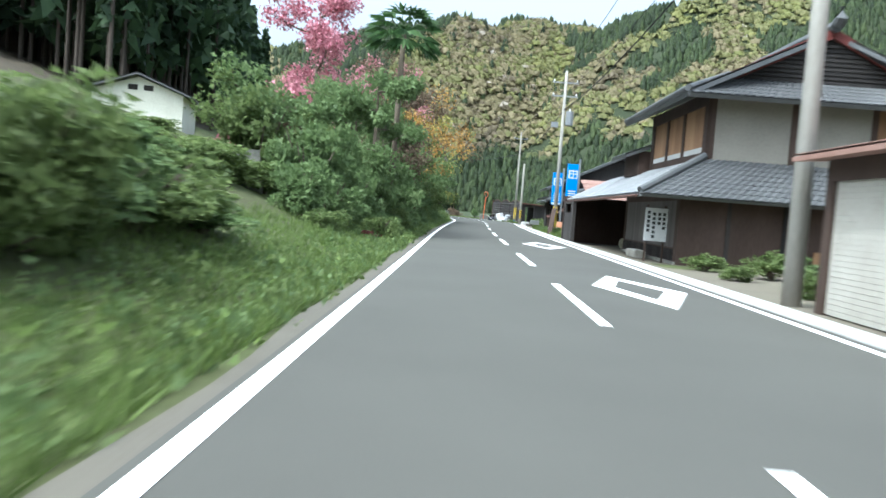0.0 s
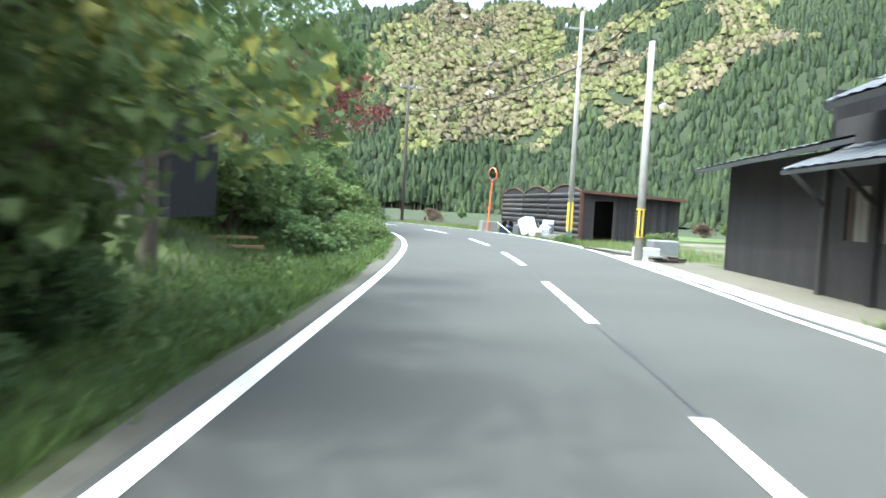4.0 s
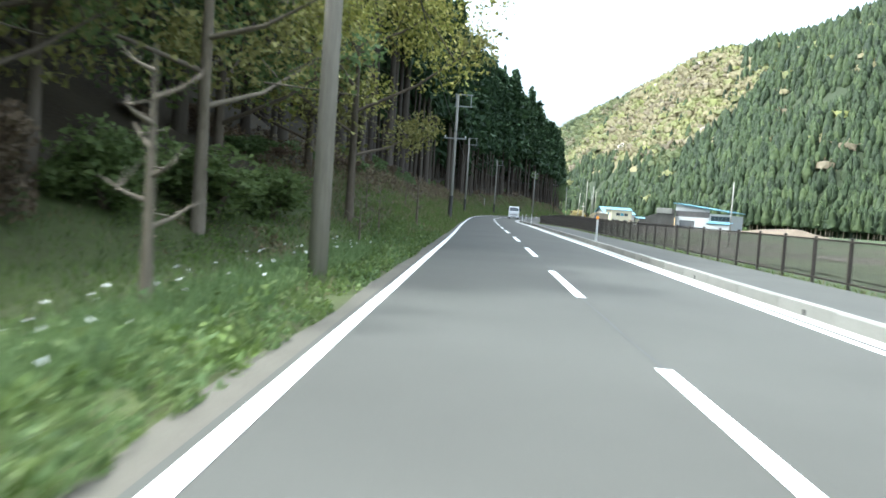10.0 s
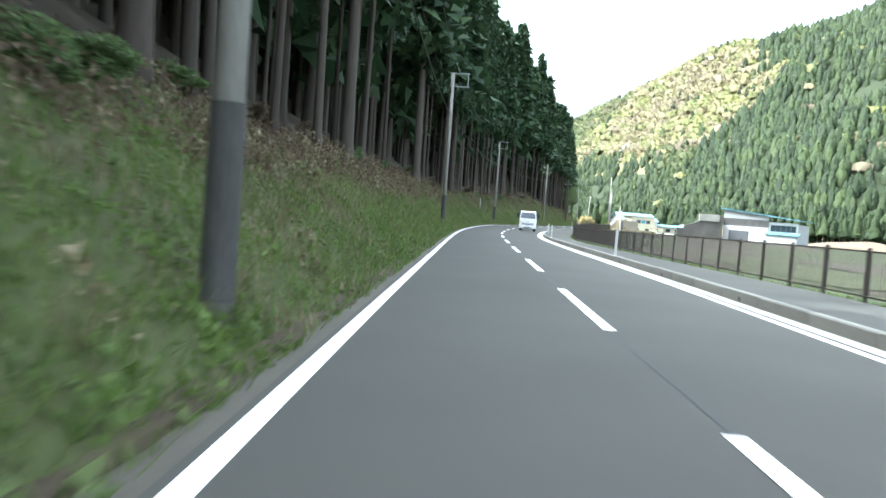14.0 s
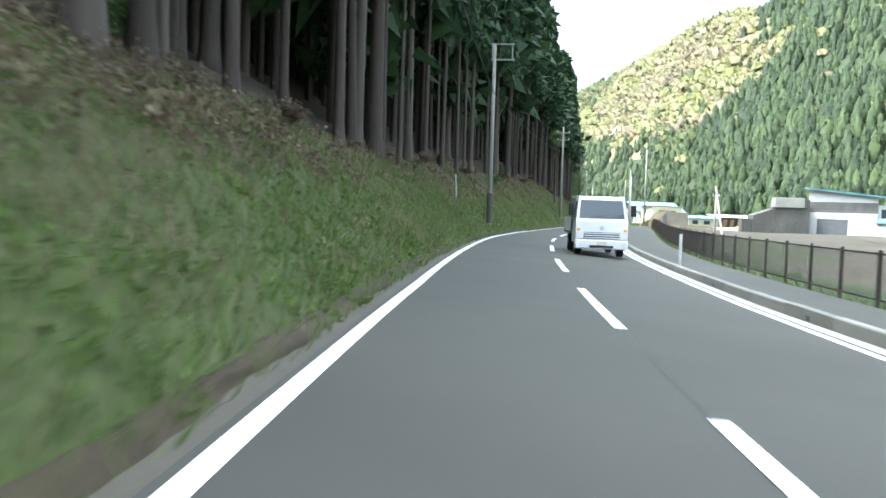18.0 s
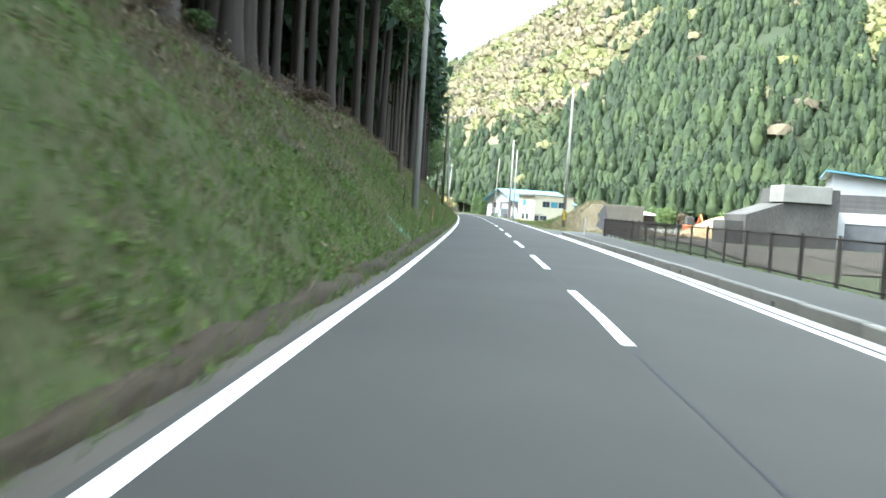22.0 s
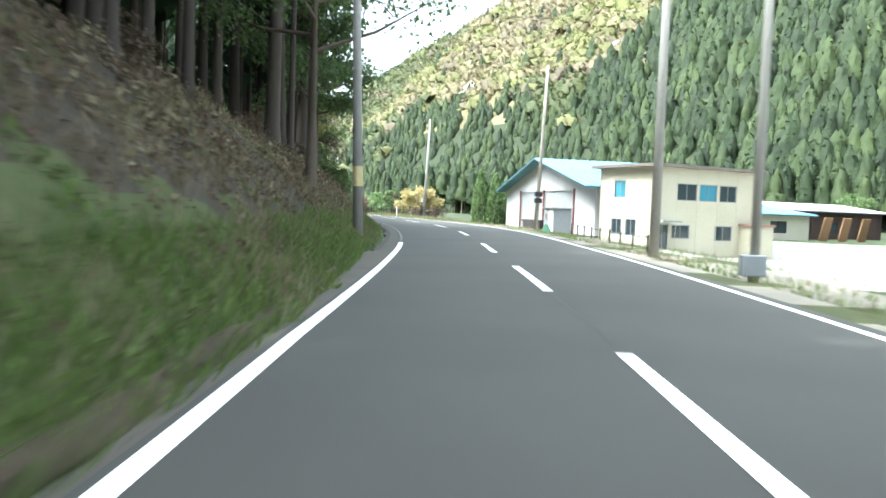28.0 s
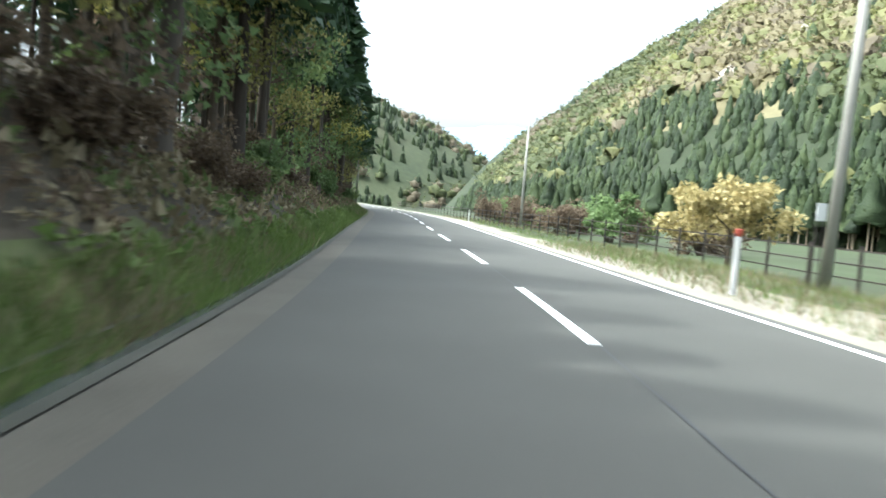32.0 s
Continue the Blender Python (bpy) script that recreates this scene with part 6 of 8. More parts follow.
tipped("plastic_tub", 103.9, 5.45, (0.7, 0.55, 0.45), 30, 10, NAVY, "dark navy plastic tub in the scrap", "tub")
tipped("dark_desk", 102.7, 5.9, (1.1, 0.5, 0.55), 22, 8, SHUTTER_DARK, "dark steel desk carcass lying in the weeds", "desk", SHUTTER_DARK)
for s, o, t_, tip in ((103.3, 5.75, 20, 60), (99.0, 5.75, -50, 40), (98.7, 5.95, -70, 75)):
    r = thing("chair_frame", spot(s, o, None, t_) @ pose(0, 0, 0.3, tip, 20, 0), "bare bent metal chair frame on the scrap heap", "chair", "scrap chairs")
    for x in (-0.22, 0.22):
        Shape().tube([(x, 0, 0), (x, 0.1, 0.45), (x, -0.3, 0.5), (x, -0.36, 0.95)], 0.022, 6).done("side_tube", WHITE_PLASTIC if tip == 40 else GALV, r)
    Shape().box(-0.24, -0.3, 0.47, 0.24, 0.1, 0.5).done("seat", TIN_GREY, r)
for k, (s, o, l_) in enumerate(((103.0, 5.5, 1.2), (103.7, 5.4, 0.9), (104.1, 5.6, 1.0))):
    b = Shape().tube([(0, 0, 0.0), (0.15, l_ * 0.8, l_ * 0.55)], 0.03, 6).done("white_pipe", WHITE_PLASTIC)
    b.matrix_world = spot(s, o, None, 60 - 70 * k)
    tagged(b, "white pipe sticking out of the scrap", "pipe", "scrap pipes")
lb = Shape().beam((0, 0, -0.05), (0.25, 0.5, 1.75), 0.3, 0.05).done("leaning_board", TIMBER, None)
lb.matrix_world = spot(53.9, 4.05)
tagged(lb, "dark board leaning against the utility pole", "board")
scrap = thing("scrap_heap", spot(103.6, 5.7), "tangle of dark planks and scrap sheet", "scrap")
rs = random.Random(3)
for k in range(9):
    a = Vector((rs.uniform(-0.4, 0.5), rs.uniform(-1.2, 1.2), rs.uniform(0.05, 0.2)))
    e = a + Vector((rs.uniform(-0.6, 0.6), rs.uniform(-1, 1), rs.uniform(0.1, 0.7)))
    Shape().beam(a, e, rs.uniform(0.08, 0.4), 0.03).done("plank", TIMBER_BLACK if k % 2 else GALV, scrap)
for s, o, n in ((84.5, 5.0, 8), (87.0, 4.7, 5)):
    r = thing("plank_stack", spot(s, o, None, 10), "low stack of weathered grey planks on the verge", "planks", "plank stacks")
    for k in range(n):
        Shape().box(-0.6 + (k % 3) * 0.4, -1.6 + rs.uniform(0, 0.3), 0.02 + (k // 3) * 0.06, -0.25 + (k % 3) * 0.4, 1.5 + rs.uniform(-0.3, 0.3), 0.07 + (k // 3) * 0.06).done("plank", TIMBER if k % 2 else CONCRETE, r)
tipped("white_crate", 83.6, 4.6, (0.7, 0.5, 0.4), 15, 0, WHITE_PLASTIC, "white plastic crate on the verge", "crate")
tipped("wire_cage", 85.9, 5.9, (0.9, 0.7, 0.6), 0, 0, GALV, "small grey metal cage box", "crate")
for s, o, m in ((57.0, 5.1, CARDBOARD), (57.9, 5.2, TIMBER), (58.7, 5.3, TIMBER_BLACK)):
    b = Shape().tube([(0, 0, 0), (0, 0, 0.35), (0, 0, 0.85), (0, 0, 0.88)], [0.26, 0.33, 0.3, 0.26], 14).done("barrel", m, smooth_faces=True)
    b.matrix_world = spot(s, o)
    tagged(b, "weathered barrel planter beside the shop", "barrel", "barrels by the shop")
b = Shape().add([(-0.4, -0.3, 0.35), (0.4, -0.3, 0.3), (0.35, 0.3, 0.4), (-0.35, 0.3, 0.35), (0, 0, 0.85)], [(0, 1, 4), (1, 2, 4), (2, 3, 4), (3, 0, 4), (3, 2, 1, 0)]).done("covered_basket", WHITE_PLASTIC, bevel=0.02)
b.matrix_world = spot(57.4, 4.6)
tagged(b, "white sheet draped over a basket", "sheet")
# white road diamonds in the far lane
for s in (14.35, 31.2):
    dm = tagged(new("road_marking"), "white hollow diamond painted on the asphalt", "road marking", kind="structure")
    sm = Shape()
    out = [(1.45, s - 2.9), (2.42, s + 0.1), (1.45, s + 2.8), (0.7, s)]
    inn = [(1.46, s - 1.7), (2.02, s + 0.1), (1.5, s + 1.75), (1.1, s)]
    pts = [(*map(float, plan(q[1], q[0])), float(road_z(q[1], q[0])) + 0.006) for q in out + inn]
    sm.add(pts, [(0, 1, 5, 4), (1, 2, 6, 5), (2, 3, 7, 6), (3, 0, 4, 7)])
    sm.done("diamond", PAINT, dm)

# things stored in the open porch
pk = Shape().box(-0.02, -0.28, 0, 0.03, 0.28, 2.2).done("leaning_plank", TIMBER_TAN, bevel=0.006)
pk.matrix_world = spot(37.2, 6.0, None, -65) @ pose(0, 0, 0, 0, 28, 0)
tagged(pk, "broad brown plank leaning inside the open porch", "plank")
sk = Shape().tube([(0, 0, 0), (0, 0, 0.12), (0.02, 0, 0.34), (0.04, 0.02, 0.46)], [0.14, 0.18, 0.17, 0.07], 12).done("sack", CREAM_WALL, smooth_faces=True)
sk.matrix_world = spot(38.6, 6.0)
tagged(sk, "pale sack standing on the porch floor", "sack")

# ---- the works in the valley ----
bb = thing("blue_roofed_barn", spot(377.0, 30.5, -0.95, -21), "white and grey works barn with a blue sloping roof", "barn")
w_, M_ = wall(bb, "wall", WHITE_WALL, (0, 0), (9.5, 0), 0, 3.9, 0.2, ((1.3, 0, 5.6, 2.9),))
shutter(bb, M_, 1.3, 0.02, 5.6, 2.9, SHUTTER_DARK, 0.2)
wall(bb, "wall", SHUTTER_DARK, (0, 0.01), (9.5, 0.01), 3.9, 5.5, 0.2, (), "grey slatted upper wall")
for k in range(7):
    Shape().box(0.05, -0.03, 3.95 + k * 0.22, 9.45, 0.01, 4.1 + k * 0.22).done("louvre", WEATHERED, bb)
Shape().prism([(0, 5.5), (9.5, 5.5), (9.5, 6.5), (0, 7.5)], 0.0, 0.2).done("fascia_wall", WHITE_WALL, bb)
wall(bb, "wall", WHITE_WALL, (0, 12), (0, 0.2), 0, 7.3, 0.2)
wall(bb, "wall", WHITE_WALL, (15.5, 0.2), (15.5, 12), 0, 5.0, 0.2)
wall(bb, "wall", WHITE_WALL, (9.5, 0.4), (15.5, 0.4), 0, 5.2, 0.2, ((0.4, 3.2, 5.6, 4.6),))
window(bb, M_ @ Matrix.Translation((9.5, -0.4, 0)), 0.4, 3.2, 5.6, 4.6, 5, TIN_GREY)
ribbed(bb, "roof", BLUE_ROOF, (16.0, 12.4, 5.85), (16.0, -0.7, 5.85), (-0.6, -0.7, 7.65), (-0.6, 12.4, 7.65), 0.6, 0.06, 20, 0.18)
ribbed(bb, "lean_to_roof", BLUE_ROOF, (16.2, -2.6, 2.5), (9.6, -2.6, 2.5), (9.6, 0.3, 3.1), (16.2, 0.3, 3.1), 0.6, 0.05, 20, 0.12)
wall(bb, "wall", WHITE_WALL, (9.6, -2.3), (15.9, -2.3), 0, 2.4, 0.15)
cb = thing("concrete_bunker", spot(374.6, 22.2, -1.0), "stained grey concrete bunker with a pale upper block", "bunker")
STAINED = material("stained_concrete", [(0.03, 0.028, 0.024), (0.058, 0.054, 0.048), (0.115, 0.108, 0.097)], rough=0.9, scale=0.4, fine=6, bump=0.2, spread=0.7, stretch=(1, 1, 0.4))
Shape().prism([(0, 0), (8, 0), (8, 5.8), (3.4, 5.8), (3.2, 4.4), (1.6, 3.8), (0, 3.2)], 0, 6).done("body", STAINED, cb, bevel=0.03)
Shape().box(3.0, -0.25, 4.5, 7.2, 3.0, 6.0).done("upper_block", CONCRETE, cb, "pale concrete upper block", bevel=0.03)
Shape().box(-1.6, 0.5, 0, -0.01, 4, 2.6).done("side_block", STAINED, cb, bevel=0.03)
rb = thing("retaining_box", spot(369.3, 8.95, -0.1, 6), "square concrete retaining box beside an earth mound", "retaining wall")
TAN_CONCRETE = material("tan_stained_concrete", [(0.11, 0.097, 0.073), (0.17, 0.152, 0.118), (0.23, 0.207, 0.165)], rough=0.9, scale=0.8, fine=12, bump=0.25, spread=0.7)
Shape().box(0, 0, 0, 3.3, 0.25, 2.3).done("front_wall", TAN_CONCRETE, rb, bevel=0.02)
Shape().box(0, 0.251, 0, 0.25, 3, 2.3).done("side_wall", CONCRETE, rb, bevel=0.02)
Shape().box(3.05, 0.251, 0, 3.3, 3, 2.3).done("side_wall", CONCRETE, rb, bevel=0.02)
TARP = material("black_tarpaulin", [(0.018, 0.018, 0.019), (0.036, 0.036, 0.037)], rough=0.9, scale=2, fine=9, bump=0.4)
tv, tn = [], 9
for j in range(tn):
    for i in range(tn):
        u, v = i / (tn - 1), j / (tn - 1)
        q = Vector((-2.3 + 2.3 * u + 0.75 * v * (1 - u), -1.75 + 1.55 * v + 0.05 * math.sin(7 * u + 3 * v), 0.02 + v * 2.15 * (0.22 + 0.78 * u) + 0.06 * math.sin(9 * u) * v))
        tv.append(q)
tp = Shape().add(tv, [(j * tn + i, j * tn + i + 1, (j + 1) * tn + i + 1, (j + 1) * tn + i) for j in range(tn - 1) for i in range(tn - 1)]).done("tarpaulin", TARP)
tp.modifiers.new("thickness", "SOLIDIFY").thickness = 0.03
tp.matrix_world = spot(369.3, 8.95, -0.1, 6)
tagged(tp, "black tarpaulin draped over the mound's flank", "tarpaulin")
WOODCHIP = material("pale_woodchip", [(0.21, 0.141, 0.066), (0.294, 0.205, 0.105), (0.35, 0.256, 0.143)], rough=0.95, scale=1, fine=14, bump=0.5, spread=0.7, bump_scale=0.05)


def heap(name, s, o, w, d, hgt, mat, label, z=None):
    gx, gy = np.meshgrid(np.linspace(-1, 1, 26), np.linspace(-1, 1, 20), indexing="ij")
    r = np.hypot(gx, gy)
    zz = hgt * np.clip(1 - r ** 1.4, -0.1, 1) * (1 + 0.2 * hum(gx, gy, 6, s)) 
    i = (np.arange(25)[:, None] * 20 + np.arange(19)).ravel()
    ob = mesh_object(name, np.stack([gx * w, gy * d, zz], -1).reshape(-1, 3), [np.stack([i, i + 20, i + 21, i + 1], 1)], mat, smooth_faces=True)
    ob.matrix_world = spot(s, o, z)
    return tagged(ob, label, "heap", "heaps in the works yard")


heap("woodchip_mound", 396, 30, 9, 4, 3.0, WOODCHIP, "pale tan heap of woodchips in the yard", -0.6)
heap("woodchip_mound", 400, 44, 9, 5, 2.6, WOODCHIP, "long pale heap of woodchips in the yard", -0.6)
EARTH = material("brown_earth", [(0.06, 0.045, 0.03), (0.102, 0.078, 0.054), (0.144, 0.114, 0.078)], rough=0.95, scale=0.8, fine=9, bump=0.5, spread=0.7, bump_scale=0.05)
heap("earth_mound", 392, 62, 16, 8, 2.5, EARTH, "long brown heap of bare earth", -1.0)
heap("earth_mound", 399, 12, 5.0, 3.0, 1.1, EARTH, "low brown heap of dry earth")
ex = thing("orange_machine", spot(404, 26, -0.5), "small orange digging machine behind the fence", "excavator")
Shape().box(-1.0, -1.4, 0.0, -0.55, 1.4, 0.6).done("track", BLACK, ex, bevel=0.06)
Shape().box(0.55, -1.4, 0.0, 1.0, 1.4, 0.6).done("track", BLACK, ex, bevel=0.06)
Shape().box(-0.8, -1.0, 0.62, 0.8, 1.2, 1.3).done("body", POST_ORANGE, ex, bevel=0.06)
Shape().box(-0.75, -0.9, 1.301, 0.1, 0.3, 2.3).done("cab", GLASS, ex, bevel=0.05)
Shape().tube([(0.4, -0.8, 1.2), (0.4, -2.2, 2.6), (0.4, -3.6, 1.4)], [0.16, 0.14, 0.1], 6).done("boom", POST_ORANGE, ex)

# ---- cream office and vehicle shed ----
ROOF_BROWN = material("grey_brown_roofing", [(0.1, 0.085, 0.07), (0.16, 0.14, 0.12)], rough=0.7, scale=1, bump=0.1)
of = thing("office_building", spot(444.0, 13.2, -1.4, 16), "two-storey cream prefabricated office with small windows", "office building")
LX, LY, HZ = 8.0, 5.8, 5.5
w_, M_ = wall(of, "wall", CREAM_WALL, (0, 0), (LX, 0), 0, HZ, 0.16, ((1.6, 3.5, 3.15, 4.55), (3.35, 3.5, 4.75, 4.55), (4.95, 3.5, 6.35, 4.55), (1.3, 1.15, 2.7, 2.0), (4.7, 1.05, 6.1, 2.0), (0.15, 0.05, 1.05, 2.0)))
for u0, z0, u1, z1, n_, gl0 in ((1.6, 3.5, 3.15, 4.55, 2, GLASS), (3.35, 3.5, 4.75, 4.55, 2, GLASS_BLUE), (4.95, 3.5, 6.35, 4.55, 2, GLASS), (1.3, 1.15, 2.7, 2.0, 2, GLASS), (4.7, 1.05, 6.1, 2.0, 2, GLASS), (0.15, 0.05, 1.05, 2.0, 2, GLASS)):
    window(of, M_, u0, z0, u1, z1, n_, TIN_GREY, gl0)
for k in range(1, 5):
    Shape().box(k * LX / 5 - 0.012, -0.001, 0.05, k * LX / 5 + 0.012, 0.014, HZ - 0.1, 0, M_).done("joint_strip", CREAM_WALL, of)
w_, M2 = wall(of, "wall", CREAM_WALL, (0, LY), (0, 0.16), 0, HZ, 0.16, ((1.6, 3.6, 2.8, 4.7), (1.4, 1.2, 2.5, 2.25), (2.9, 1.2, 4.0, 2.25)))
window(of, M2, 1.6, 3.6, 2.8, 4.7, 2, TIN_GREY, GLASS_BLUE)
window(of, M2, 1.4, 1.2, 2.5, 2.25, 2, TIN_GREY)
window(of, M2, 2.9, 1.2, 4.0, 2.25, 2, TIN_GREY)
wall(of, "wall", CREAM_WALL, (LX, 0.16), (LX, LY), 0, HZ, 0.16)
wall(of, "wall", CREAM_WALL, (LX, LY), (0, LY), 0, HZ, 0.16)
Shape().prism([(-0.45, HZ), (LX + 0.45, HZ - 0.05), (LX + 0.45, HZ + 0.12), (-0.45, HZ + 0.2)], -0.45, LY + 0.45).done("roof", ROOF_BROWN, of, "thin grey-brown flat roof slab")
Shape().box(-0.1, -1.0, 2.15, 1.3, -0.001, 2.25).done("porch_canopy", TIN_GREY, of)
Shape().box(6.6, -1.6, 2.05, 8.2, -0.001, 2.2).done("side_canopy", RUST_PALE, of)
Shape().box(6.7, -1.5, 0, 8.1, -0.02, 2.04).done("entrance_porch", CREAM_WALL, of, "small boxed entrance porch")
Shape().tube([(8.6, -1.2, 0), (8.6, -1.2, 1.1)], 0.4, 14).done("water_drum", WHITE_PLASTIC, of, "white plastic drum by the wall")

p0, p1 = Vector((*map(float, plan(449.8, 11.6)), 0)), Vector((*map(float, plan(471.8, 13.0)), 0))
ang = math.degrees(math.atan2(-(p1 - p0).x, (p1 - p0).y))
L = (p1 - p0).length
vs = thing("vehicle_shed", pose(p0.x, p0.y, -0.45, 0, 0, ang), "white gabled vehicle shed with a pale blue roof", "shed")
E0, AP = 3.4, 5.75
w_, M_ = wall(vs, "wall", WHITE_WALL, (0, L), (0, 0), 0, E0, 0.2, ((5.1, 0, 11.8, 3.2), (12.1, 0, 19.2, 3.2)))
Shape().add([(0, 0, E0), (0, L, E0), (0, L / 2, AP)], [(0, 2, 1)]).add([(0.2, 0, E0), (0.2, L, E0), (0.2, L / 2, AP)], [(0, 1, 2)]).done("gable", WHITE_WALL, vs)
shutter(vs, M_, 5.1, 0.02, 11.8, 3.2, SHUTTER_GREY, 0.12, 0.1)
shutter(vs, M_, 12.1, 0.02, 19.2, 3.2, SHUTTER_GREY, 0.12, 0.1)
for u in (4.95, 11.95, 19.35):
    Shape().box(u - 0.15, 0.0, 0.0, u + 0.15, 0.06, 3.3, 0, M_).done("red_post", RED_BOARD, vs, "dark red door post")
for u0, u1 in ((5.1, 11.8), (12.1, 19.2)):
    Shape().box(u0, -0.095, 0.62, u1, -0.06, 0.76, 0, M_).done("red_band", RED_BOARD, vs)
wall(vs, "wall", WHITE_WALL, (0.2, 0), (11, 0), 0, E0, 0.2)
wall(vs, "wall", WHITE_WALL, (11, 0), (11, L), 0, E0, 0.2)
wall(vs, "wall", WHITE_WALL, (11, L), (0.2, L), 0, E0, 0.2)
ribbed(vs, "roof", BLUE_ROOF, (11.4, -0.6, E0 - 0.05), (-0.95, -0.6, E0 - 0.05), (-0.95, L / 2, AP + 0.1), (11.4, L / 2, AP + 0.1), 0.6, 0.05, 20, 0.09)
ribbed(vs, "roof", BLUE_ROOF, (-0.95, L + 0.6, E0 - 0.05), (11.4, L + 0.6, E0 - 0.05), (11.4, L / 2, AP + 0.1), (-0.95, L / 2, AP + 0.1), 0.6, 0.05, 20, 0.09)
uc = thing("utility_cabinet", spot(449.6, 8.9), "pale grey steel utility cabinet with a red notice", "utility cabinet")
Shape().box(-0.6, -1.1, 0, 0.6, 1.1, 1.75).done("body", TIN_GREY, uc, bevel=0.03)
Shape().box(-0.7, -1.2, 1.751, 0.7, 1.2, 1.82).done("lid", GALV, uc)
for y in (-0.52, 0.52):
    Shape().box(-0.625, y - 0.48, 0.1, -0.602, y + 0.48, 1.65).done("door", WHITE_PLASTIC if y < 0 else TIN_GREY, uc, bevel=0.006)
Shape().box(-0.634, 0.3, 1.0, -0.628, 0.6, 1.4).done("notice", RED_BOARD, uc, "small red notice")
bx = Shape().box(-0.5, -2.0, 0, 0.5, 2.0, 0.75).done("low_wall", TIMBER_BLACK, bevel=0.02)
bx.matrix_world = spot(453.5, 8.8)
tagged(bx, "low dark concrete block wall by the shed", "wall")
NET = material("green_plastic_net", [(0.03, 0.1, 0.045), (0.07, 0.18, 0.1), (0.16, 0.27, 0.2)], rough=0.5, scale=3, fine=14, bump=0.3)
heap("green_net", 443.0, 6.2, 0.3, 0.3, 0.55, NET, "crumpled green plastic net on the verge")
# a torn sheet of net draped over the foot of the bank
gs, go = np.meshgrid(np.linspace(-1, 1, 34), np.linspace(-1, 1, 26), indexing="ij")
ns, no = 325.65 + gs * 0.8 + 0.15 * go, -3.62 - go * 0.42
nx, ny = plan(ns, no)
nz = land_z(ns, no) + 0.05 + 0.05 * hum(gs, go, 7, 3) + 0.04 * hum(gs, go, 15, 8)
quad = (np.arange(33)[:, None] * 26 + np.arange(25)).ravel()
rag = (np.hypot(gs, go) + 0.28 * hum(gs, go, 4, 1) + 0.2 * hum(gs, go, 11, 2)).ravel()[quad] < 0.78
quad = quad[rag]
net = mesh_object("green_net", np.stack([nx, ny, nz], -1).reshape(-1, 3), [np.stack([quad, quad + 26, quad + 27, quad + 1], 1)], NET, smooth_faces=True)
tagged(net, "torn pale green net lying crumpled on the grass bank", "net")
hr = thing("handrail", spot(424.0, 5.5), "thin dark pipe handrail beside the yard", "handrail")
for k in range(9):
    Shape().tube([(0.14 * k, k * 2.3, -0.3), (0.14 * k, k * 2.3, 0.6)], 0.035, 6).done("post", STEEL_BROWN, hr)
for z in (0.55,):
    Shape().tube([(0.14 * k / 4, k / 4 * 2.3, z - 0.07 * math.sin(math.pi * (k % 4) / 4)) for k in range(33)], 0.018, 6).done("rail", STEEL_BROWN, hr)
# low sheds behind the yard
for s, o, w, hgt, roof, wl, lab in ((457, 26.5, 8.5, 2.4, BLUE_ROOF, CREAM_WALL, "low cream shed with a pale blue roof"), (462, 36.5, 12, 2.9, WHITE_WALL, TIMBER, "low brown barn with a pale roof")):
    r = thing("low_shed", spot(s, o, -0.9, 10), lab, "shed")
    holes = ((1.0, 0.9, 2.6, 1.9), (4.2, 0.9, 6.0, 1.9))
    w_, M_ = wall(r, "wall", wl, (0, 0), (w, 0), 0, hgt, 0.14, holes)
    for hh in holes:
        window(r, M_, *hh, 2, TIMBER_BLACK)
    wall(r, "wall", wl, (0, 5), (0, 0.14), 0, hgt)
    wall(r, "wall", wl, (w, 0.14), (w, 5), 0, hgt)
    wall(r, "wall", wl, (w, 5), (0, 5), 0, hgt)
    ribbed(r, "roof", roof, (w + 0.4, -0.6, hgt + 0.05), (-0.4, -0.6, hgt + 0.05), (-0.4, 5.3, hgt + 0.8), (w + 0.4, 5.3, hgt + 0.8), 0.5, 0.04, 9, 0.08)
for k in range(3):
    b = Shape().box(-0.6, -0.06, 0, 0.6, 0.06, 2.4).done("timber_board", TIMBER_TAN)
    b.matrix_world = spot(458.5, 36.5 + k * 1.9, -0.9, 20) @ pose(0, 0, 0, 12, 0, 0)
    tagged(b, "tan timber panel leaning on the barn", "timber panel", "leaning panels")
bar = Shape().tube([(0, 0, -0.1), (-0.35, 0.3, 0.85)], 0.04, 8).done("leaning_post", YELLOW)
bar.matrix_world = spot(408.6, 5.3)
tagged(bar, "leaning yellow post at the yard's edge", "post")
sg = thing("roadside_sign", spot(485.6, 8.75), "small white roadside notice on two posts", "sign")
Shape().box(-0.1, -0.03, 1.75, 0.16, 0.0, 2.2).done("plate", WHITE_PLASTIC, sg)
for x in (-0.06, 0.12):
    Shape().tube([(x, 0.03, -0.2), (x, 0.03, 2.1)], 0.02, 8).done("post", STEEL_BROWN, sg)

# ---- the oncoming truck, standing in the far lane ----
CAB_WHITE = material("white_truck_paint", [(0.6, 0.61, 0.62), (0.7, 0.71, 0.72)], rough=0.3, scale=1, bump=0.02, spec=0.5)
TRUCK_GREY = material("silver_truck_body", [(0.4, 0.41, 0.42), (0.5, 0.51, 0.52)], rough=0.4, scale=1, bump=0.05, metal=0.3)
LAMP = material("headlamp_lens", [(0.6, 0.6, 0.58), (0.7, 0.7, 0.68)], rough=0.1, bump=0)
tk = thing("truck", spot(271.0, 1.45, float(road_z(271.0, 1.4)), 3), "small white flatbed truck with a grey body, in the far lane", "truck")


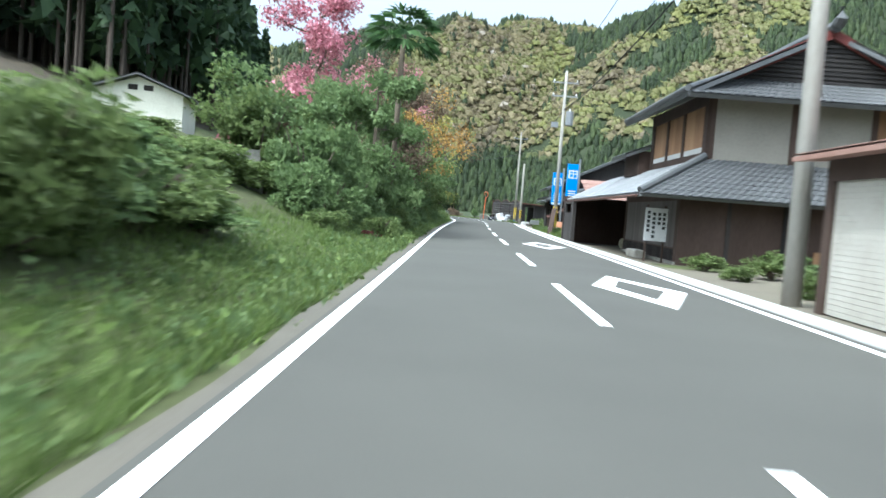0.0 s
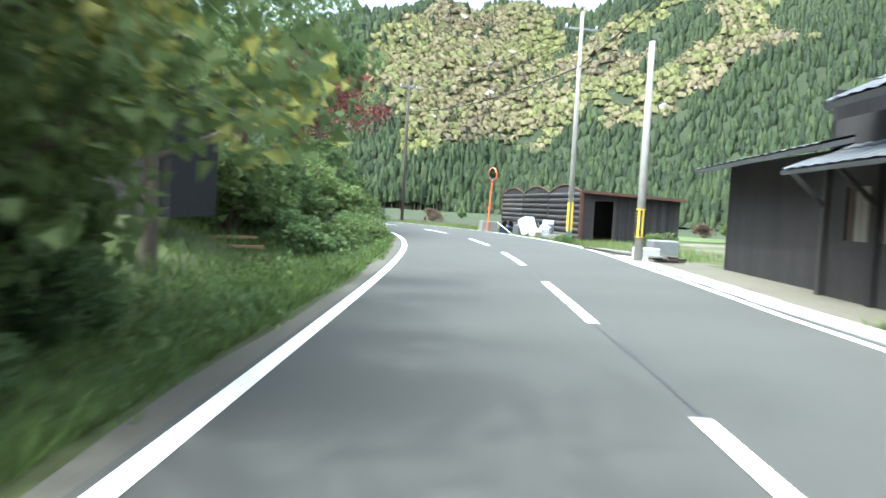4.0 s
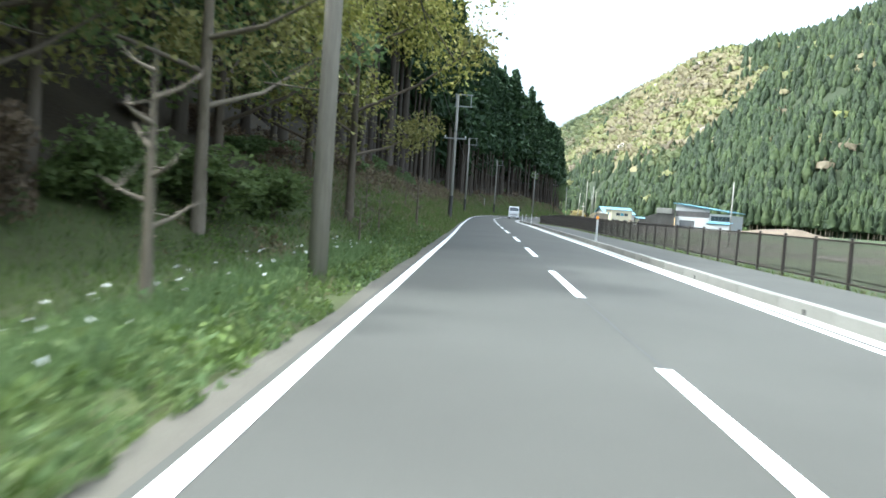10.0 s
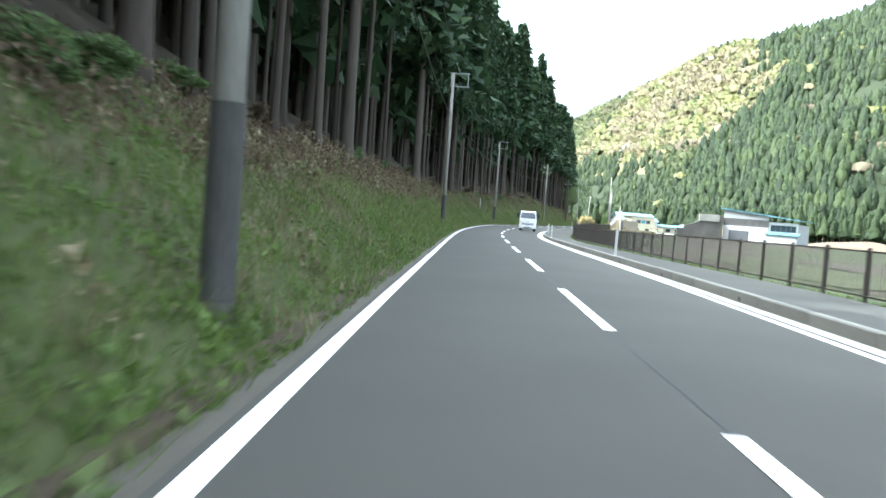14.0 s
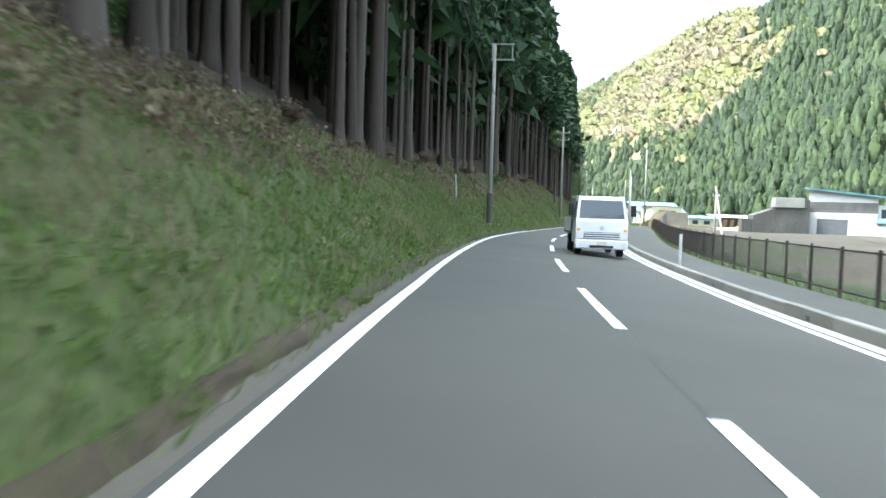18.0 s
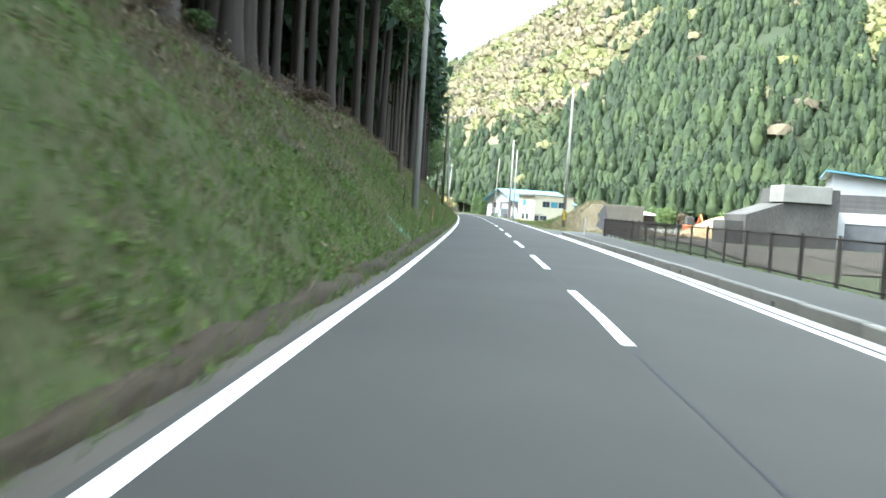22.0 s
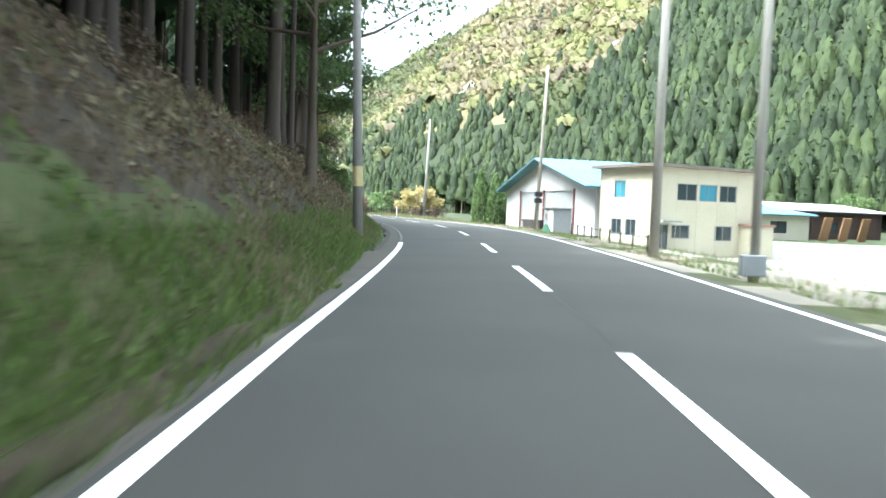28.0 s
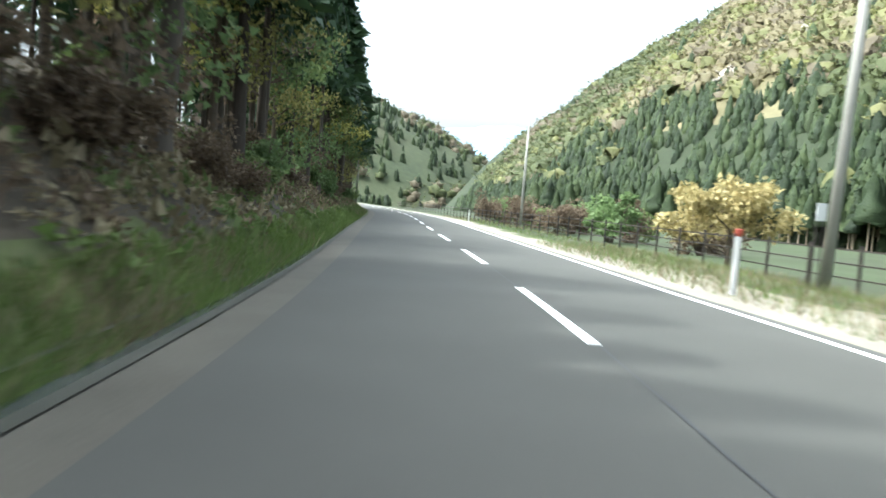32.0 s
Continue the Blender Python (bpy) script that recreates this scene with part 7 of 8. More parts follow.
def cab_shape(profile, grow=0.0):
    """A closed side profile of (y, z), swept across the cab and narrowed towards the roof."""
    half = [0.87 - 0.1 * max(0.0, z - 1.2) / 0.85 + grow for _, z in profile]
    n = len(profile)
    vs = [(-w, y, z) for (y, z), w in zip(profile, half)] + [(w, y, z) for (y, z), w in zip(profile, half)]
    return Shape().add(vs, [tuple(range(n)), tuple(reversed(range(n, 2 * n)))] + [(i, (i + 1) % n, n + (i + 1) % n, n + i) for i in range(n)])


cab = cab_shape([(0.06, 0.5), (0.0, 0.8), (0.02, 1.22), (0.06, 1.28), (0.3, 1.96), (0.44, 2.06), (1.45, 2.06), (1.55, 1.95), (1.55, 0.5)]).done("cab", CAB_WHITE, tk, bevel=0.025)
Shape().add([(-0.76, 0.052, 1.31), (0.76, 0.052, 1.31), (0.7, 0.272, 1.93), (-0.7, 0.272, 1.93), (-0.76, 0.09, 1.31), (0.76, 0.09, 1.31), (0.7, 0.31, 1.93), (-0.7, 0.31, 1.93)], [(0, 1, 2, 3), (7, 6, 5, 4), (0, 4, 5, 1), (1, 5, 6, 2), (2, 6, 7, 3), (3, 7, 4, 0)]).done("windscreen", GLASS, cab, "dark curved windscreen")
for x in (-0.36, 0.3):
    Shape().tube([(x, 0.04, 1.3), (x + 0.42, 0.09, 1.46)], 0.012, 5).done("wiper", BLACK, cab)
Shape().box(-0.6, -0.035, 0.62, 0.6, 0.03, 0.84).done("grille", SHUTTER_DARK, cab)
for k in range(3):
    Shape().box(-0.6, -0.055, 0.64 + k * 0.075, 0.6, -0.036, 0.67 + k * 0.075).done("grille_bar", CAB_WHITE, cab)
Shape().tube([(0, -0.03, 0.98), (0, 0.02, 0.98)], 0.08, 12).done("emblem", TRUCK_GREY, cab)
bumper = Shape().box(-0.88, -0.12, 0.28, 0.88, 0.06, 0.58).done("bumper", CAB_WHITE, tk, bevel=0.03)
Shape().box(-0.4, -0.126, 0.32, 0.4, -0.121, 0.4).done("air_slot", BLACK, bumper)
Shape().box(-0.17, -0.134, 0.4, 0.17, -0.127, 0.53).done("number_plate", WHITE_PLASTIC, bumper)
for x in (-1, 1):
    Shape().box(x * 0.74 - 0.13, -0.045, 0.62, x * 0.74 + 0.13, 0.03, 0.84).done("headlight", LAMP, tk, "clear headlamp")
    Shape().box(x * 0.72 - 0.07, -0.128, 0.38, x * 0.72 + 0.07, -0.121, 0.48).done("fog_lamp", LAMP, tk)
    Shape().box(x * 0.78 - 0.05, -0.05, 0.88, x * 0.78 + 0.05, 0.0, 0.96).done("indicator", ORANGE, tk)
    wx = x * 0.865
    Shape().add([(wx, 0.25, 1.28), (wx, 1.2, 1.28), (wx - x * 0.075, 1.2, 1.88), (wx - x * 0.075, 0.42, 1.88), (wx + x * 0.012, 0.25, 1.28), (wx + x * 0.012, 1.2, 1.28), (wx - x * 0.063, 1.2, 1.88), (wx - x * 0.063, 0.42, 1.88)], [(0, 1, 2, 3), (7, 6, 5, 4), (0, 4, 5, 1), (1, 5, 6, 2), (2, 6, 7, 3), (3, 7, 4, 0)]).done("side_window", GLASS, tk)
    Shape().tube([(x * 0.85, 0.2, 1.25), (x * 1.02, 0.08, 1.3), (x * 1.04, 0.06, 1.75)], 0.014, 6).done("mirror_arm", BLACK, tk)
    Shape().box(x * 1.04 - 0.09, 0.0, 1.4, x * 1.04 + 0.09, 0.06, 1.78).done("wing_mirror", BLACK, tk, bevel=0.02)
    for y in (0.75, 3.7):
        wx = x * 0.72
        tyre = Shape().tube([(wx - 0.11, y, 0.36), (wx - 0.09, y, 0.36), (wx + 0.09, y, 0.36), (wx + 0.11, y, 0.36)], [0.3, 0.36, 0.36, 0.3], 20).done("tyre", BLACK, tk)
        Shape().tube([(wx - 0.115, y, 0.36), (wx + 0.115, y, 0.36)], [0.19, 0.19], 14).done("rim", TRUCK_GREY, tyre)
Shape().box(-0.4, 0.2, 0.42, 0.4, 4.7, 0.62).done("chassis", BLACK, tk)
bed = Shape().box(-0.9, 1.68, 0.74, 0.9, 4.85, 0.82).done("bed", SHUTTER_DARK, tk)
for x in (-0.9, 0.86):
    Shape().box(x, 1.72, 0.822, x + 0.04, 4.85, 1.3).done("side_gate", TRUCK_GREY, bed)
    for y in (2.5, 3.3, 4.1):
        Shape().box(x - 0.012, y, 0.83, x + 0.052, y + 0.06, 1.32).done("gate_rib", TRUCK_GREY, bed)
Shape().box(-0.9, 4.851, 0.822, 0.9, 4.89, 1.3).done("tail_gate", TRUCK_GREY, bed)
Shape().box(-0.9, 1.62, 0.822, 0.9, 1.679, 2.0).done("headboard", SHUTTER_DARK, tk, "dark steel headboard behind the cab")

# ---- shrubs and trees along the road ----
def bush_mesh(rng, mat, n=2800, leaf=0.06, clumps=22, open_=0.0):
    """A shrub of leaf clumps, about 1 m wide and 1 m high, stems hidden inside."""
    c = unit(rng, clumps) * (rng.uniform(0.15, 1.0, clumps) ** 0.6)[:, None] * [0.42, 0.42, 0.46]
    c[:, 2] = np.abs(c[:, 2]) + rng.uniform(0.05, 0.45, clumps)
    r = rng.uniform(0.1, 0.24, clumps)
    k = rng.integers(0, clumps, n)
    d = unit(rng, n) * (rng.uniform(0.35, 1.0, n) ** 0.5)[:, None]
    P = c[k] + d * r[k][:, None]
    P[:, 2] = np.maximum(P[:, 2], 0.01)
    v, f = leaf_tris(rng, P, leaf)
    ob = mesh_object("foliage", v, [f], mat)
    me = ob.data
    bpy.data.objects.remove(ob)
    return me


def stems_mesh(rng):
    sh = Shape()
    for _ in range(6):
        a, l = rng.uniform(0, 6.28), rng.uniform(0.5, 0.85)
        sh.tube([(0, 0, -0.1), (math.cos(a) * 0.12, math.sin(a) * 0.12, l * 0.5), (math.cos(a) * 0.3, math.sin(a) * 0.3, l)], [0.022, 0.016, 0.005], 5, caps=False)
    ob = sh.done("stem", BARK_BROWN)
    me = ob.data
    bpy.data.objects.remove(ob)
    return me


rng = np.random.default_rng(21)
STEMS = [stems_mesh(rng) for _ in range(3)]
KINDS = {
    "dark": ([bush_mesh(rng, SHRUB) for _ in range(4)], "dense dark green evergreen shrub"),
    "light": ([bush_mesh(rng, SHRUB_LIGHT) for _ in range(3)], "fresh bright green spring shrub"),
    "brown": ([bush_mesh(rng, SHRUB_BROWN, 2600, 0.05) for _ in range(2)], "brown twiggy shrub just coming into leaf"),
    "orange": ([bush_mesh(rng, SHRUB_ORANGE)], "amber young-leaved shrub"),
    "yellow": ([bush_mesh(rng, SHRUB_YELLOW)], "yellow-green flowering shrub"),
    "red": ([bush_mesh(rng, SHRUB_RED)], "dark red leaved maple shrub"),
    "pink": ([bush_mesh(rng, PINK)], "pink blossoming shrub"),
}


def shrub(s, o, h, w, kind="dark", z=None):
    meshes, label = KINDS[kind]
    m = spot(s, o, z, float(rng.uniform(0, 360))) @ Matrix.Diagonal((w, w, h, 1))
    r = thing("shrub", m, label + " beside the road" if o < 20 else label + " across the fields", "shrub", "roadside shrubs")
    new("foliage", meshes[int(rng.integers(0, len(meshes)))]).parent = r
    new("stem", STEMS[int(rng.integers(0, 3))]).parent = r
    return r


def tree(s, o, h, spread, mats, label, leaves=2600, leaf=0.2, trunk=0.14, bare=0.35, z=None, lean=0.0, limbs=7, droop=0.0, name="tree", bark=None):
    """A broadleaf tree: tapered trunk, forking limbs, leaf clumps round the twig ends."""
    r = thing(name, spot(s, o, z, float(rng.uniform(0, 360))), label, "tree")
    sh = Shape()
    top = Vector((lean * h, 0, h * 0.82))
    sh.tube([(0, 0, -0.3), (0.02, 0, 0.1), tuple(top * 0.45), tuple(top)], [trunk * 1.35, trunk, trunk * 0.7, trunk * 0.16], 9, caps=False)
    tips = [top]
    for k in range(limbs):
        q = bare + (0.95 - bare) * (k + 0.5) / limbs
        p = top * q
        a = k * 2.4 + rng.uniform(-0.4, 0.4)
        l = spread * 0.5 * (1.15 - 0.6 * q) * rng.uniform(0.75, 1.2)
        e = p + Vector((math.cos(a) * l, math.sin(a) * l, l * rng.uniform(0.25, 0.7) - droop * l))
        m_ = p.lerp(e, 0.5) + Vector((0, 0, -0.06 * l))
        limb = sh if leaves else Shape()
        limb.tube([p, m_, e], [trunk * 0.42, trunk * 0.28, trunk * 0.07], 6, caps=False)
        tips += [e, m_.lerp(e, 0.5)]
        for _ in range(3):
            b0 = p.lerp(e, rng.uniform(0.4, 0.9))
            b1 = b0 + Vector((rng.normal() * l * 0.35, rng.normal() * l * 0.35, abs(rng.normal()) * l * 0.3))
            limb.tube([b0, b1], [trunk * 0.14, trunk * 0.04], 4, caps=False)
            tips.append(b1)
        if not leaves:
            limb.done("limb", bark or BARK_BROWN, r, smooth_faces=True)
    sh.done("trunk", bark or BARK_BROWN, r, smooth_faces=True)
    if leaves:
        T = np.array([tuple(t) for t in tips])
        k = rng.integers(0, len(T), leaves)
        d = unit(rng, leaves) * (rng.uniform(0.1, 1, leaves) ** 0.6)[:, None]
        rad = spread * rng.uniform(0.1, 0.2, len(T))
        P = T[k] + d * rad[k][:, None] * [1, 1, 0.75] - np.array([0, 0, droop * 0.3])
        v, f = leaf_tris(rng, P, leaf, -droop * 0.6)
        mi = rng.choice(len(mats), len(T))[k] if len(mats) > 1 else None
        mesh_object("crown", v, [f], list(mats), mi, parent=r)
    return r


# the wild garden on the left through the village
for s, o, h, w, k in ((3.0, -6.4, 2.4, 2.8, "dark"), (5.6, -7.0, 2.9, 3.0, "light"), (7.6, -5.9, 2.1, 2.2, "light"), (9.2, -6.0, 1.5, 2.3, "dark"), (10.8, -6.1, 1.2, 2.4, "light"), (12.0, -6.4, 1.0, 2.3, "light"), (13.2, -6.0, 0.8, 2.0, "dark"),
                      (7.5, -8.8, 2.6, 3.0, "dark"), (11.0, -8.9, 1.5, 2.8, "light"), (22.4, -6.2, 1.7, 1.9, "dark"), (24.2, -5.7, 1.8, 2.2, "dark"), (25.6, -6.7, 3.4, 2.8, "dark"), (27.2, -5.6, 2.4, 2.4, "dark"), (28.6, -6.4, 3.9, 2.8, "dark"), (26.6, -8.6, 4.0, 3.0, "light"), (30.0, -5.3, 2.6, 2.2, "dark"), (20.8, -5.3, 0.8, 1.4, "light"), (14.0, -9.6, 1.3, 2.6, "light")):
    shrub(s, o, h, w, k)
for s in np.arange(15, 25, 1.7):
    shrub(s, -9.2 - rng.uniform(0, 1.5), rng.uniform(0.6, 1.0), rng.uniform(1.8, 2.4), rng.choice(["light", "dark", "light"]))
for s in np.arange(23, 36, 1.7):
    shrub(s, -8.6 - rng.uniform(0, 2.6), rng.uniform(0.8, 1.3), rng.uniform(2.2, 3.2), rng.choice(["light", "light", "dark", "light"]))
    shrub(s + 4, -13 - rng.uniform(0, 6), rng.uniform(0.5, 0.9), rng.uniform(2.6, 3.6), rng.choice(["light", "light", "light", "dark"]))
for s in np.arange(31, 67, 1.25):
    shrub(s, -5.1 - rng.uniform(0, 0.9), rng.uniform(2.6, 4.2), rng.uniform(2.0, 2.8), rng.choice(["dark", "light", "dark", "light", "brown"] if s < 55 else ["light", "dark", "light"]))
    if rng.uniform() < 0.6:
        shrub(s, -8.2 - rng.uniform(0, 2), rng.uniform(3.0, 4.6), rng.uniform(2.8, 3.8), rng.choice(["dark", "dark", "light", "brown"]))
for s in np.arange(26, 66, 1.7):
    shrub(s, -4.3 - rng.uniform(0, 0.3), rng.uniform(0.7, 1.4), rng.uniform(1.0, 1.5), rng.choice(["dark", "light", "dark", "dark"]))
for s in np.arange(76, 128, 1.2):
    o = (-4.5 if s < 84 else -4.0) if s < 116 else -4.5 - (s - 116) * 0.45
    shrub(s, o - rng.uniform(0, 0.5), rng.uniform(0.7, 1.2) + (0.3 if s > 90 else 0), rng.uniform(1.3, 1.8), rng.choice(["dark", "light", "light", "light"]))
    shrub(s, o - rng.uniform(1.3, 2.8), rng.uniform(1.6, 2.8), rng.uniform(2.4, 3.4), rng.choice(["light", "dark", "light", "dark"]))
shrub(24.5, -4.5, 0.35, 0.5, "red"), shrub(26.0, -4.4, 0.3, 0.45, "red")
shrub(32, -10, 2.4, 3.6, "pink"), shrub(36, -11, 2.5, 4.0, "pink")
tree(44, -10.2, 12.5, 6.6, [PINK], "tall pink cherry tree in full blossom", 7500, 0.17, 0.18, 0.3)
tree(62, -9, 12, 8, [PINK, SHRUB_BROWN], "pale pink cherry tree half hidden behind shrubs", 4200, 0.18, 0.18)
tree(27.5, -8.6, 4.2, 4.4, [SHRUB_LIGHT, SHRUB], "broad green garden tree", 5200, 0.14, 0.16, 0.2)
tree(31.5, -5.3, 6.9, 3.8, [SHRUB], "drooping dark evergreen tree", 7200, 0.15, 0.14, 0.08, droop=0.5)
tree(35.0, -6.6, 6.6, 5.0, [SHRUB], "dark glossy camellia tree", 6200, 0.15, 0.16, 0.15)
tree(39.5, -5.8, 7.4, 4.6, [SHRUB_BROWN], "russet-leaved tree in the garden", 5600, 0.13, 0.15, 0.2)
tree(45.5, -6.2, 5.6, 4.6, [SHRUB, SHRUB_LIGHT], "dark camellia tree with a few blossoms", 6200, 0.15, 0.15, 0.12)
tree(50.0, -6.4, 5.8, 4.6, [SHRUB], "dense dark evergreen tree", 6200, 0.15, 0.16, 0.12)
tree(56.0, -6.4, 8.6, 7.0, [SHRUB_ORANGE, SHRUB_ORANGE, SHRUB_BROWN], "amber young-leaved maple tree", 6200, 0.13, 0.15, 0.15)
tree(61.0, -6.0, 8.4, 8.4, [SHRUB_ORANGE, SHRUB_YELLOW], "golden young-leaved maple tree", 6200, 0.13, 0.14, 0.2)
tree(64.0, -5.2, 5.0, 4.4, [SHRUB_LIGHT], "dense fresh green young tree", 5200, 0.13, 0.12, 0.08)
tree(69.5, -5.6, 6.6, 5.0, [SHRUB_LIGHT, SHRUB], "leafy green roadside tree", 5600, 0.13, 0.12, 0.08)
tree(53.0, -6.2, 6.2, 4.4, [SHRUB, SHRUB_LIGHT], "dark mottled evergreen tree", 5200, 0.15, 0.15, 0.12)
tree(66.0, -5.4, 6.0, 4.2, [SHRUB_YELLOW, SHRUB_LIGHT], "fresh green young tree", 5200, 0.13, 0.12, 0.15)
tree(74.0, -8.0, 7.5, 5.6, [SHRUB_LIGHT], "open fresh green tree over a garden gate", 4200, 0.13, 0.14, 0.35)
tree(79.0, -6.8, 5.0, 4.0, [SHRUB_LIGHT, SHRUB], "rounded green garden tree", 4600, 0.13, 0.12, 0.2)
tree(88.5, -8.8, 9.0, 6.5, [SHRUB], "broad dark evergreen tree over a stone edge", 6600, 0.16, 0.22, 0.2)
tree(95.5, -6.1, 6.0, 5.4, [SHRUB_RED], "dark red maple tree", 5600, 0.12, 0.13, 0.25)
tree(98.5, -5.9, 8.0, 6.0, [SHRUB_LIGHT], "crooked tree with sparse fresh leaves", 3600, 0.12, 0.18, 0.35, lean=0.08)
tree(105.0, -6.2, 8.0, 6.0, [SHRUB_LIGHT, SHRUB_YELLOW], "spreading tree with fresh leaves", 3600, 0.12, 0.15, 0.3)
tree(112.0, -7.2, 7.0, 5.0, [SHRUB_LIGHT, SHRUB], "leaning young roadside tree", 3800, 0.13, 0.14, 0.25)
# palm
pl = thing("palm_tree", spot(34.0, -4.8), "shaggy windmill palm with a fan of fronds", "tree")
Shape().tube([(0, 0, -0.2), (0.05, 0, 4.2), (0.1, 0, 8.1)], [0.13, 0.12, 0.11], 10).done("trunk", BARK_BROWN, pl, smooth_faces=True)
for k in range(26):
    a, e = k * 2.4, rng.uniform(-0.5, 1.1)
    d = Vector((math.cos(a) * math.cos(e), math.sin(a) * math.cos(e), math.sin(e)))
    c0 = Vector((0.1, 0, 8.1))
    c1 = c0 + d * 0.95
    sh = Shape().tube([c0, c1], [0.02, 0.012], 4, caps=False)
    side = d.cross(Vector((0, 0, 1))).normalized()
    for j in range(9):
        q = (j - 4) / 4.2
        tip = c1 + (d * math.cos(q * 1.3) + side * math.sin(q * 1.3)) * 0.85 - Vector((0, 0, 0.28))
        w = (d.cross(tip - c1)).normalized() * 0.03 if (d.cross(tip - c1)).length > 1e-4 else side * 0.03
        mid = c1.lerp(tip, 0.45) + Vector((0, 0, 0.08))
        sh.add([c1, mid - w * 3.2, tip, mid + w * 3.2], [(0, 1, 2, 3)])
    ob = mesh_object("frond", sh.v, sh.f, PALM, parent=pl)

# trees along the lawn and the cedar edge
GOLD_GREEN = leaf_material("olive_young_leaves", [(0.13, 0.13, 0.04), (0.22, 0.21, 0.07), (0.32, 0.3, 0.11)], scale=0.8, amount=0.4, trans=0.4)
POLLARD = material("pale_pollard_bark", [(0.093, 0.0744, 0.0527), (0.149, 0.124, 0.0899), (0.211, 0.177, 0.133)], rough=0.9, scale=2, fine=20, bump=0.4, stretch=(1, 1, 0.3))
for s, o, h in ((143.4, -4.6, 3.1), (168.9, -4.2, 2.5), (139.0, -6.4, 2.8), (174.5, -5.2, 1.6), (157.0, -4.7, 1.8), (161.5, -4.8, 1.7), (164.0, -5.6, 2.0)):
    tree(s, o, h, 1.1, [SHRUB_BROWN], "pale pollarded roadside tree with stubby branches", 0, 0.1, 0.07 if h >= 2.5 else 0.035, 0.3, limbs=7, bark=POLLARD)
tree(160.5, -5.6, 8.0, 7.6, [SHRUB_YELLOW, SHRUB_YELLOW, GOLD_GREEN], "tree with a spray of yellow-green young leaves", 11000, 0.12, 0.15, 0.25)
tree(152.0, -7.2, 10.5, 8.0, [GOLD_GREEN], "pale-barked spreading tree with sparse young leaves", 1800, 0.12, 0.16, 0.25, bark=POLLARD, limbs=9)
for s, o, h in ((127, -9.5, 8), (131, -10.8, 9), (135, -11.5, 9), (139.5, -11.2, 9.5), (144, -10.8, 10), (148, -10, 10), (156.5, -8.4, 9), (164.5, -7.8, 8.5)):
    tree(s, o, h, 6.5, [GOLD_GREEN, SHRUB_LIGHT, SHRUB], "mixed olive-green woodland tree behind the lawn", 3600, 0.15, 0.16, 0.12)
tree(150.0, -9.5, 8.0, 6.0, [SHRUB_YELLOW, SHRUB_LIGHT], "sparse yellow-green woodland tree", 1300, 0.2, 0.18, 0.3)
for s in np.arange(122, 156, 2.6):
    o = table(s, BANK_FOOT) - rng.uniform(0.5, 3.0)
    shrub(s, float(o), rng.uniform(1.4, 3.2), rng.uniform(1.8, 3.0), rng.choice(["light", "brown", "light", "dark", "light"]))
for s in np.arange(124, 150, 3.6):
    tree(s, float(table(s, BANK_FOOT)) - rng.uniform(2, 5), rng.uniform(6, 9.5), 5.0, [SHRUB_LIGHT, GOLD_GREEN], "olive-leaved woodland tree at the lawn's edge", 2200, 0.2, 0.16, 0.25)
for s in np.arange(160, 455, 7.5):
    shrub(s, float(table(s, CEDAR_FRONT)) + rng.uniform(-1.5, 0.9), rng.uniform(0.5, 1.2), rng.uniform(0.9, 1.8), rng.choice(["dark", "brown", "brown"]))
tree(423.5, -5.9, 10.0, 9.5, [SHRUB], "dark evergreen tree overhanging the road", 4200, 0.16, 0.2, 0.5)
for s in np.arange(158, 200, 2.6):
    shrub(s, float(table(s, CEDAR_FRONT)) + rng.uniform(-0.9, 0.9), rng.uniform(0.5, 1.0), rng.uniform(1.2, 2.0), rng.choice(["dark", "dark", "brown"]))
tree(437.0, -7.0, 10.5, 6.5, [SHRUB], "dark evergreen tree leaning over the bend", 4600, 0.22, 0.2, 0.35, lean=0.12)
tree(443.0, -7.2, 9.0, 6.0, [SHRUB], "dark evergreen tree at the wood's edge", 4000, 0.22, 0.2, 0.3)
for s in np.arange(446, 560, 2.8):
    shrub(s, -5.6 - rng.uniform(0, 1.6), rng.uniform(0.9, 2.2), rng.uniform(1.3, 2.2), rng.choice(["brown", "brown", "dark", "light", "dark"]))
for s in np.arange(452, 560, 5.5):
    tree(s, -6.6 - rng.uniform(0, 1.6), rng.uniform(6.5, 10), 5.5, [SHRUB, GOLD_GREEN, SHRUB_LIGHT, SHRUB_YELLOW], "leafy tree overhanging the road from the wood", 3600, 0.15, 0.16, 0.25)

